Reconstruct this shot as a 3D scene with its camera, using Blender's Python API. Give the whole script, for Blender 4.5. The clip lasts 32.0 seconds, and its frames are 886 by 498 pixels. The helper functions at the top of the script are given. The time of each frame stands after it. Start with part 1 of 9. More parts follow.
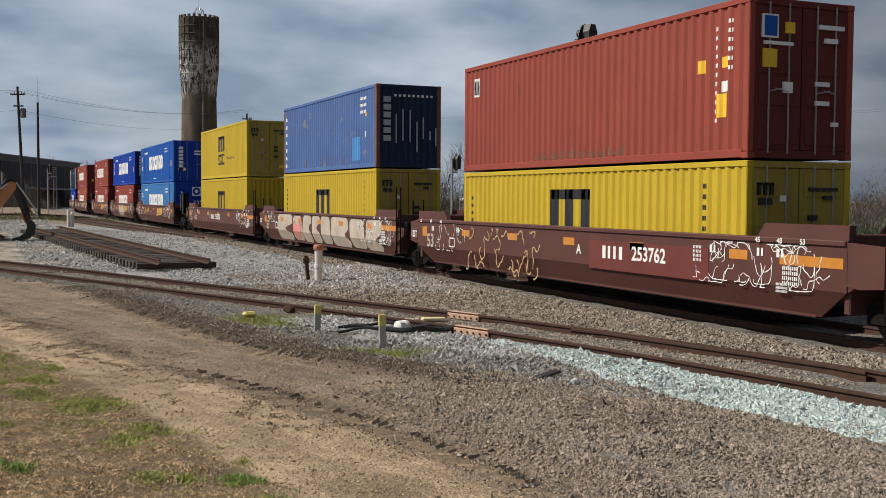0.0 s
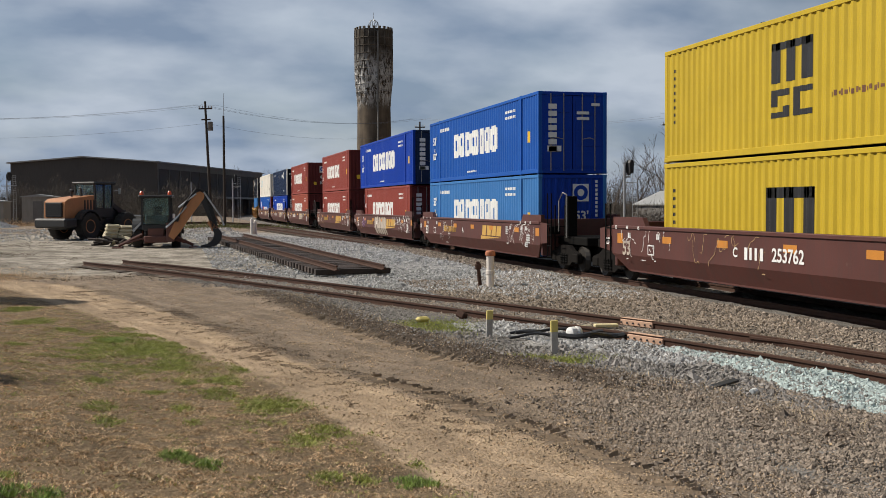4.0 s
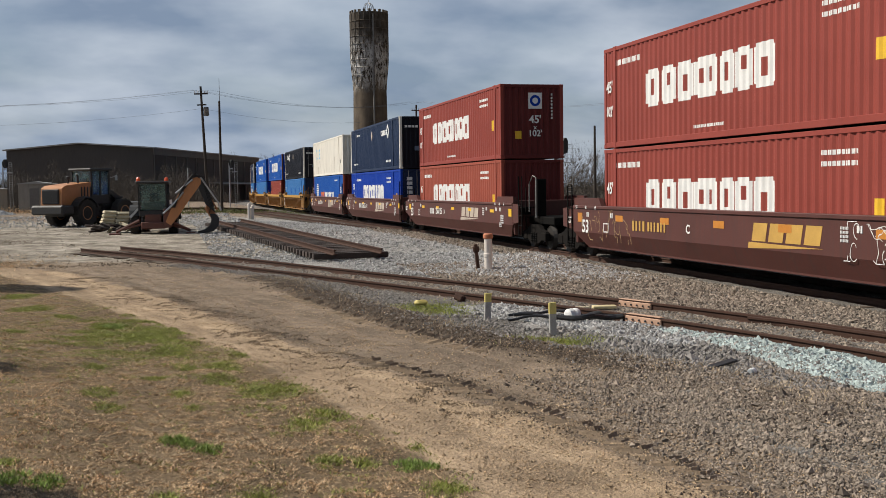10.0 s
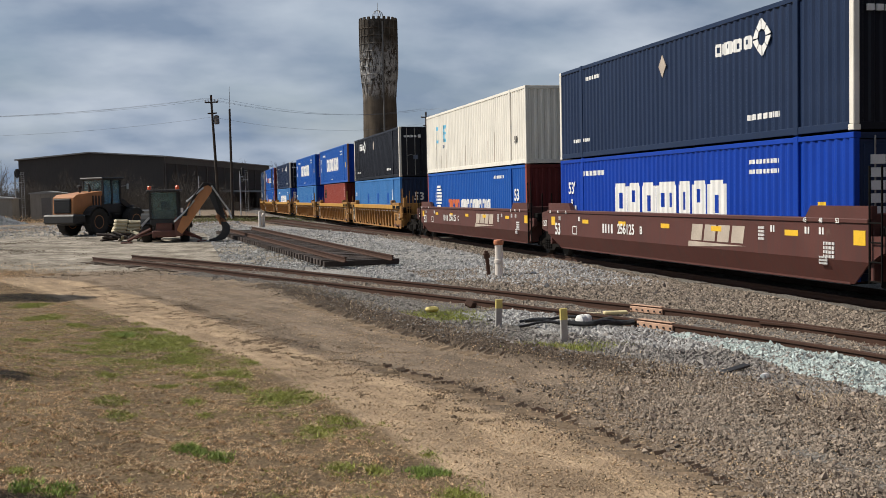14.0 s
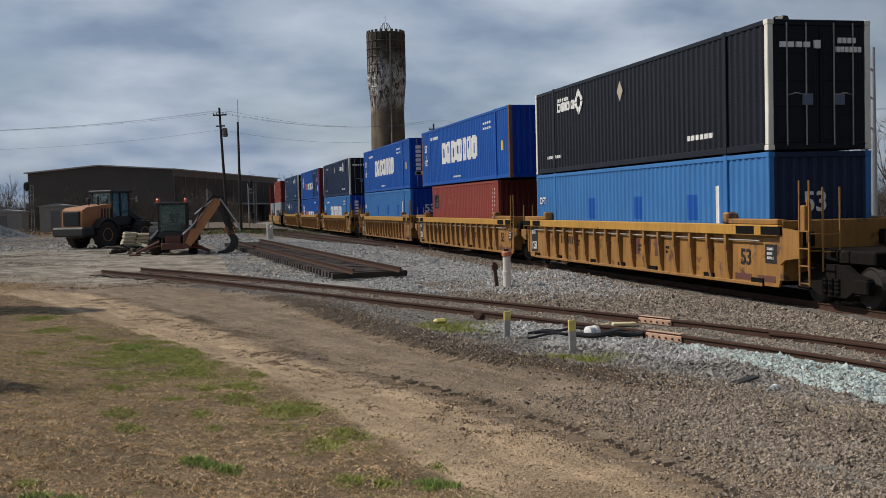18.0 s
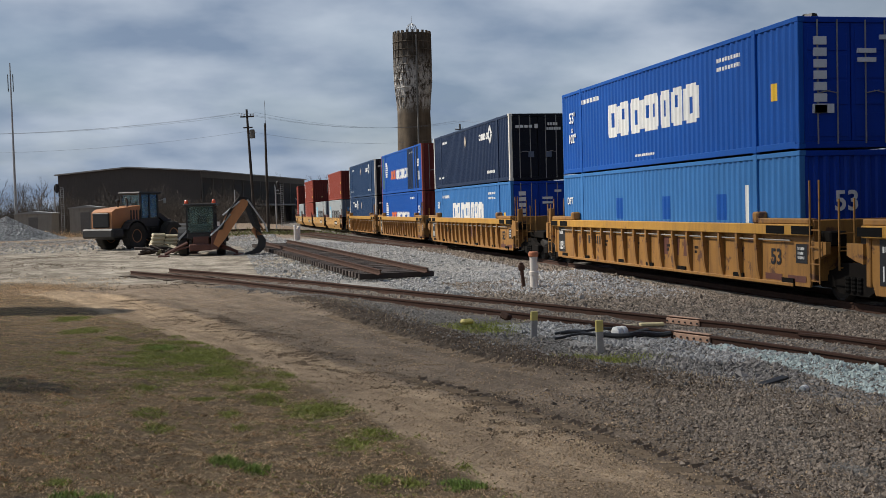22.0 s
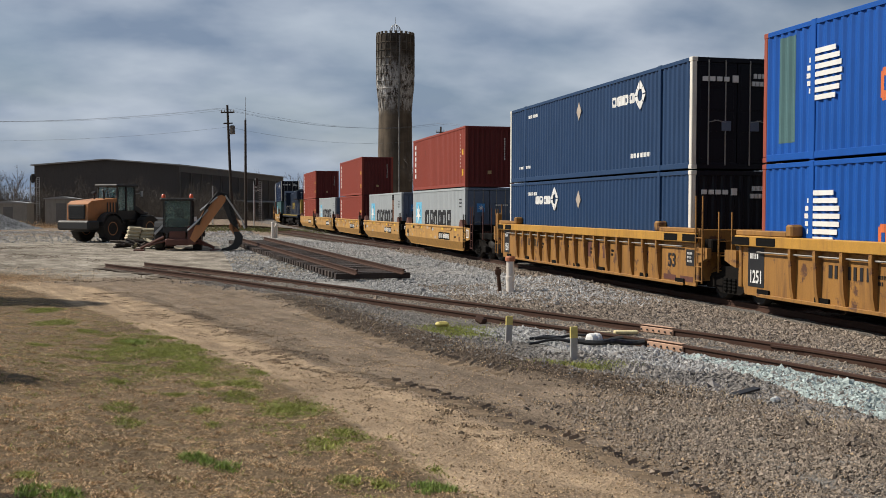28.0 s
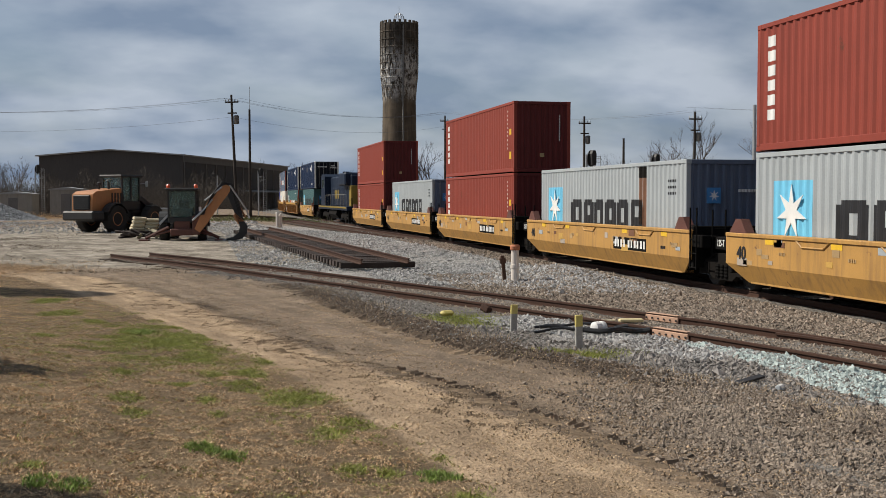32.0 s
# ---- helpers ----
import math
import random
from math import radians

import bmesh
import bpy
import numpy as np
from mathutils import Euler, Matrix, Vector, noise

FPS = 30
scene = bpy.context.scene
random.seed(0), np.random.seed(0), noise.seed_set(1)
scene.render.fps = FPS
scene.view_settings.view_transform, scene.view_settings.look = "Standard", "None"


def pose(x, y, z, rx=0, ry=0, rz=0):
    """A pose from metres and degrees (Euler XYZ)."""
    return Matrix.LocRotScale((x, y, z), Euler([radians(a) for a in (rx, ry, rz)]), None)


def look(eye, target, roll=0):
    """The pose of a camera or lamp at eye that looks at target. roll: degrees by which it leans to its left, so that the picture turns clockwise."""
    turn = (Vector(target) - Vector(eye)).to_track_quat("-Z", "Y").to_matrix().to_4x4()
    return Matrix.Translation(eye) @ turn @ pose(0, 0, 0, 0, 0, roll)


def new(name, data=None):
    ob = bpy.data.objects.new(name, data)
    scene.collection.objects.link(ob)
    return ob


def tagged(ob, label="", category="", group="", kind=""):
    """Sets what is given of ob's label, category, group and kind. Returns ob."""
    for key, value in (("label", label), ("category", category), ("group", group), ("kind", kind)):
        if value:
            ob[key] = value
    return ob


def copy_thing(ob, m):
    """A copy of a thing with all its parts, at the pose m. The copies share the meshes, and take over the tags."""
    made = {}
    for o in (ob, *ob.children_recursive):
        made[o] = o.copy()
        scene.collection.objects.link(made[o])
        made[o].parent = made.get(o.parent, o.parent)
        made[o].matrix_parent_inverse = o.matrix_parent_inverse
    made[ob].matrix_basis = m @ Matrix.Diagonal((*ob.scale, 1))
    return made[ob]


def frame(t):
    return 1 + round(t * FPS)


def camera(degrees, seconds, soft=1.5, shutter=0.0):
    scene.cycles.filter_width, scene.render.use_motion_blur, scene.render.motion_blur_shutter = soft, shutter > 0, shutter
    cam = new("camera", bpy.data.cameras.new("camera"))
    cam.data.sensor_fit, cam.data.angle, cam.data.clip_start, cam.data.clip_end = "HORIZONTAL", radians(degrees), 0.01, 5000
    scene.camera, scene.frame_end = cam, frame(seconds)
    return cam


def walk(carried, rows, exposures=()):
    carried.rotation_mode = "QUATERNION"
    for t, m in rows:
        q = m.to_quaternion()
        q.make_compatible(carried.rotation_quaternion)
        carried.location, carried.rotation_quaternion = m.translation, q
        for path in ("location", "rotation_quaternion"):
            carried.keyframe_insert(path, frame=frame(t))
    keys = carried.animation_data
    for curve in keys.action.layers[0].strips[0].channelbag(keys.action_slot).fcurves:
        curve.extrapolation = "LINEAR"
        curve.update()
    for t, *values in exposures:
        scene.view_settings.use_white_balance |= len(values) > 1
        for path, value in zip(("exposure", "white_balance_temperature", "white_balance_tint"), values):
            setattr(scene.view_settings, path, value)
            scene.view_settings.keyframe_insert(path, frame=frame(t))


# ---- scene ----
EYE_Z = 2.4
RAIL_Z = 0.15          # top of the main line's rails
TRACK_X = 13.9         # centre of the main line, which runs along y
cam = camera(45.0, 32.0, soft=0.6)
PATH = [
    (0, 87.29, -0.35, -23.49), (0.5, 87.48, -0.27, -20.71), (1, 87.82, -0.18, -17.86), (1.5, 88.04, 0.15, -15.16), (2, 88.18, 0.21, -14.24),
    (2.5, 88.14, 0.28, -14.10), (3, 87.92, 0.07, -14.11), (3.5, 87.73, 0.16, -14.21), (5.5, 87.03, 0.21, -14.50), (6, 86.76, 0.10, -14.06),
    (6.5, 86.62, 0.11, -13.81), (7, 86.49, 0.16, -13.78), (7.5, 86.45, 0.39, -13.91), (8, 86.54, 0.47, -14.14), (8.5, 86.63, 0.53, -14.30),
    (9, 86.66, 0.58, -14.48), (9.5, 86.64, 0.70, -14.50), (10, 86.69, 0.81, -14.49), (10.5, 86.76, 0.92, -14.23), (11, 86.84, 0.99, -13.87),
    (11.5, 86.90, 1.01, -13.71), (12, 86.92, 1.08, -13.70), (12.5, 86.93, 1.10, -13.91), (13, 86.99, 1.11, -13.95), (13.5, 87.02, 1.19, -13.92),
    (15.5, 87.42, 1.06, -14.25), (16, 87.59, 1.06, -14.47), (16.5, 87.59, 1.07, -14.46), (17, 87.60, 1.24, -14.01), (17.5, 87.68, 1.35, -13.70),
    (18, 87.69, 1.37, -13.52), (18.5, 87.70, 1.47, -13.32), (19, 87.70, 1.46, -13.11), (19.5, 87.75, 1.49, -12.63), (20, 87.77, 1.50, -12.50),
    (20.5, 87.75, 1.56, -12.38), (21, 87.75, 1.60, -12.34), (21.5, 87.75, 1.63, -12.20), (22, 87.75, 1.56, -12.10), (22.5, 87.73, 1.19, -12.18),
    (23, 87.70, 0.65, -12.27), (23.5, 87.75, 0.32, -12.25), (24, 87.75, 0.08, -12.23), (24.5, 87.77, 0.02, -12.33), (25, 87.79, 0.00, -12.47),
    (25.5, 87.78, -0.01, -12.52), (27.5, 87.86, -0.12, -13.03), (28, 87.86, -0.19, -13.25), (28.5, 87.86, -0.19, -13.43), (29, 87.82, -0.20, -13.57),
    (29.5, 87.73, -0.21, -13.43), (30, 87.56, -0.08, -13.35), (30.5, 87.44, -0.15, -13.32), (31, 87.33, -0.10, -13.23), (31.5, 87.27, 0.03, -13.12),
    (32, 87.27, 0.05, -13.01)]
EXPOSURES = [(0, 0.05, 6500, 10), (16, 0.06, 6500, 10), (20, 0.04, 6400, 10), (22, 0.04, 6400, 10), (25, 0.02, 6500, 10), (32, 0.0, 6500, 10)]
walk(cam, [(t, pose(0, 0, EYE_Z, a, b, c)) for t, a, b, c in PATH], EXPOSURES)
scene.view_settings.exposure = 0.0

# ---- light ----
SUN_AZ = (-0.905, 0.425)     # the sun stands to the left and a little ahead
SUN_EL = 43.0


def sky():
    world = bpy.data.worlds.new("sky")
    scene.world = world
    world.use_nodes = True
    nt = world.node_tree
    nt.nodes.clear()
    out = nt.nodes.new("ShaderNodeOutputWorld")
    bg = nt.nodes.new("ShaderNodeBackground")
    sk = nt.nodes.new("ShaderNodeTexSky")
    sk.sky_type, sk.sun_disc = "NISHITA", False
    sk.sun_elevation = radians(SUN_EL)
    sk.sun_rotation = math.atan2(SUN_AZ[0], SUN_AZ[1])
    sk.air_density, sk.dust_density, sk.ozone_density = 1.0, 1.5, 1.0
    tc = nt.nodes.new("ShaderNodeTexCoord")
    sep = nt.nodes.new("ShaderNodeSeparateXYZ")
    nt.links.new(tc.outputs["Generated"], sep.inputs[0])
    # a flat cloud deck: the direction divided by its height
    zz = nt.nodes.new("ShaderNodeMath"); zz.operation = "ADD"; zz.inputs[1].default_value = 0.42
    nt.links.new(sep.outputs["Z"], zz.inputs[0])
    zc = nt.nodes.new("ShaderNodeMath"); zc.operation = "MAXIMUM"; zc.inputs[1].default_value = 0.04
    nt.links.new(zz.outputs[0], zc.inputs[0])
    dv = nt.nodes.new("ShaderNodeVectorMath"); dv.operation = "DIVIDE"
    comb = nt.nodes.new("ShaderNodeCombineXYZ")
    for i in range(3):
        nt.links.new(zc.outputs[0], comb.inputs[i])
    nt.links.new(tc.outputs["Generated"], dv.inputs[0])
    nt.links.new(comb.outputs[0], dv.inputs[1])
    n1 = nt.nodes.new("ShaderNodeTexNoise")
    n1.inputs["Scale"].default_value, n1.inputs["Detail"].default_value, n1.inputs["Roughness"].default_value = 2.2, 5, 0.55
    mp = nt.nodes.new("ShaderNodeMapping")
    mp.inputs["Scale"].default_value = (1.0, 1.2, 1.9)
    mp.inputs["Location"].default_value = (3.1, 1.7, 0)
    nt.links.new(dv.outputs[0], mp.inputs[0])
    nt.links.new(mp.outputs[0], n1.inputs["Vector"])
    cover = nt.nodes.new("ShaderNodeValToRGB")
    cover.color_ramp.elements[0].position, cover.color_ramp.elements[1].position = 0.30, 0.58
    cover.color_ramp.elements[0].color = (0.55, 0.55, 0.55, 1)
    nt.links.new(n1.outputs["Fac"], cover.inputs[0])
    n2 = nt.nodes.new("ShaderNodeTexNoise")
    n2.inputs["Scale"].default_value, n2.inputs["Detail"].default_value, n2.inputs["Roughness"].default_value = 3.6, 5, 0.46
    nt.links.new(mp.outputs[0], n2.inputs["Vector"])
    tone = nt.nodes.new("ShaderNodeValToRGB")
    e = tone.color_ramp.elements
    e[0].position, e[0].color = 0.36, (2.5, 3.3, 4.6, 1)
    e[1].position, e[1].color = 0.65, (5.8, 6.5, 7.5, 1)
    nt.links.new(n2.outputs["Fac"], tone.inputs[0])
    mix = nt.nodes.new("ShaderNodeMix"); mix.data_type = "RGBA"
    nt.links.new(cover.outputs[0], mix.inputs["Factor"])
    nt.links.new(sk.outputs[0], mix.inputs["A"])
    nt.links.new(tone.outputs[0], mix.inputs["B"])
    # the cloud deck is bright towards the sun and dull on the far side of the sky
    sun = nt.nodes.new("ShaderNodeVectorMath"); sun.operation = "DOT_PRODUCT"
    sun.inputs[1].default_value = (SUN_AZ[0], SUN_AZ[1], 0.0)
    nt.links.new(tc.outputs["Generated"], sun.inputs[0])
    dull = nt.nodes.new("ShaderNodeMapRange"); dull.interpolation_type = "SMOOTHSTEP"
    for k, v in ((1, -0.66), (2, 0.10), (3, 0.20), (4, 1.0)):
        dull.inputs[k].default_value = v
    nt.links.new(sun.outputs["Value"], dull.inputs[0])
    far = nt.nodes.new("ShaderNodeMix"); far.data_type, far.blend_type = "RGBA", "MULTIPLY"
    far.inputs["Factor"].default_value = 1.0
    nt.links.new(mix.outputs["Result"], far.inputs["A"])
    nt.links.new(dull.outputs[0], far.inputs["B"])
    nt.links.new(far.outputs["Result"], bg.inputs[0])
    bg.inputs[1].default_value = 0.085
    nt.links.new(bg.outputs[0], out.inputs[0])
    lamp = bpy.data.lights.new("sun", "SUN")
    lamp.energy, lamp.angle, lamp.color = 5.0, radians(0.6), (1.0, 0.92, 0.80)
    ob = new("sun", lamp)
    el = radians(SUN_EL)
    ob.matrix_world = look((SUN_AZ[0] * math.cos(el) * 60, SUN_AZ[1] * math.cos(el) * 60, math.sin(el) * 60), (0, 0, 0))


sky()


# ---- materials ----
def ramp2(nt, fac, a, b, lo=0.3, hi=0.7):
    r = nt.nodes.new("ShaderNodeValToRGB")
    r.color_ramp.elements[0].position, r.color_ramp.elements[0].color = lo, (*a, 1)
    r.color_ramp.elements[1].position, r.color_ramp.elements[1].color = hi, (*b, 1)
    nt.links.new(fac, r.inputs[0])
    return r.outputs[0]


def noise_of(nt, coord, scale, detail=4, rough=0.55, stretch=None):
    n = nt.nodes.new("ShaderNodeTexNoise")
    n.inputs["Scale"].default_value, n.inputs["Detail"].default_value, n.inputs["Roughness"].default_value = scale, detail, rough
    if stretch:
        mp = nt.nodes.new("ShaderNodeMapping")
        mp.inputs["Scale"].default_value = stretch
        nt.links.new(coord, mp.inputs[0])
        coord = mp.outputs[0]
    nt.links.new(coord, n.inputs["Vector"])
    return n.outputs["Fac"]


def mixed(nt, fac, a, b, mode="MIX"):
    m = nt.nodes.new("ShaderNodeMix")
    m.data_type, m.blend_type = "RGBA", mode
    for key, v in (("Factor", fac), ("A", a), ("B", b)):
        if isinstance(v, (int, float)):
            m.inputs[key].default_value = v
        elif isinstance(v, tuple):
            m.inputs[key].default_value = (*v, 1)
        else:
            nt.links.new(v, m.inputs[key])
    return m.outputs["Result"]


def mat(name, col, rough=0.6, metal=0.0, var=0.2, scale=3.0, fine=40.0, bump=0.15, dist=0.01, streak=None, streak_amount=0.5, rust=None, rust_at=0.62, rand=0.0, island=0.0, glow=None, spec=0.5):
    m = bpy.data.materials.new(name)
    m.use_nodes = True
    nt = m.node_tree
    bsdf = nt.nodes["Principled BSDF"]
    bsdf.inputs["Specular IOR Level"].default_value = spec
    tc = nt.nodes.new("ShaderNodeTexCoord").outputs["Object"]
    big = noise_of(nt, tc, scale)
    small = noise_of(nt, tc, fine, 3)
    c = ramp2(nt, big, tuple(v * (1 - var) for v in col), tuple(min(1, v * (1 + var)) for v in col))
    c = mixed(nt, 0.35, c, ramp2(nt, small, tuple(v * (1 - 1.3 * var) for v in col), tuple(min(1, v * (1 + 1.3 * var)) for v in col)))
    if streak:
        s = noise_of(nt, tc, 6.0, 5, 0.6, (1.0, 1.0, 0.10))
        r = nt.nodes.new("ShaderNodeMapRange")
        r.inputs[1].default_value, r.inputs[2].default_value, r.inputs[4].default_value = 0.48, 0.80, streak_amount
        nt.links.new(s, r.inputs[0])
        c = mixed(nt, r.outputs[0], c, streak)
    rr = None
    if rust:
        s = noise_of(nt, tc, 2.2, 8, 0.65)
        r = nt.nodes.new("ShaderNodeMapRange")
        r.inputs[1].default_value, r.inputs[2].default_value = rust_at, rust_at + 0.06
        nt.links.new(s, r.inputs[0])
        rr = r.outputs[0]
        c = mixed(nt, rr, c, rust)
    if rand or island:
        src = nt.nodes.new("ShaderNodeObjectInfo").outputs["Random"] if rand else nt.nodes.new("ShaderNodeNewGeometry").outputs["Random Per Island"]
        amt = rand or island
        c = mixed(nt, 1.0, c, ramp2(nt, src, (1 - amt,) * 3, (1 + amt,) * 3, 0, 1), "MULTIPLY")
    nt.links.new(c, bsdf.inputs["Base Color"])
    bsdf.inputs["Metallic"].default_value = metal
    r = nt.nodes.new("ShaderNodeMapRange")
    r.inputs[3].default_value, r.inputs[4].default_value = max(0.03, rough - 0.12), min(1, rough + 0.12)
    nt.links.new(big, r.inputs[0])
    nt.links.new(r.outputs[0], bsdf.inputs["Roughness"])
    if bump:
        b = nt.nodes.new("ShaderNodeBump")
        b.inputs["Strength"].default_value, b.inputs["Distance"].default_value = bump, dist
        nt.links.new(small, b.inputs["Height"])
        nt.links.new(b.outputs[0], bsdf.inputs["Normal"])
    if glow:
        bsdf.inputs["Emission Color"].default_value, bsdf.inputs["Emission Strength"].default_value = (*col, 1), glow
    return m


RUST = (0.12, 0.05, 0.03)
GRIME = (0.06, 0.05, 0.045)


def paint(name, col, rough=0.5, amount=0.35, rust_at=0.70, var=0.10):
    col = tuple(v * 0.74 for v in col)
    return mat(name, col, rough, 0.0, var, 0.9, 25, 0.06, 0.004, spec=0.2, streak=tuple(v * 0.55 + 0.008 for v in col), streak_amount=amount, rust=RUST, rust_at=rust_at)


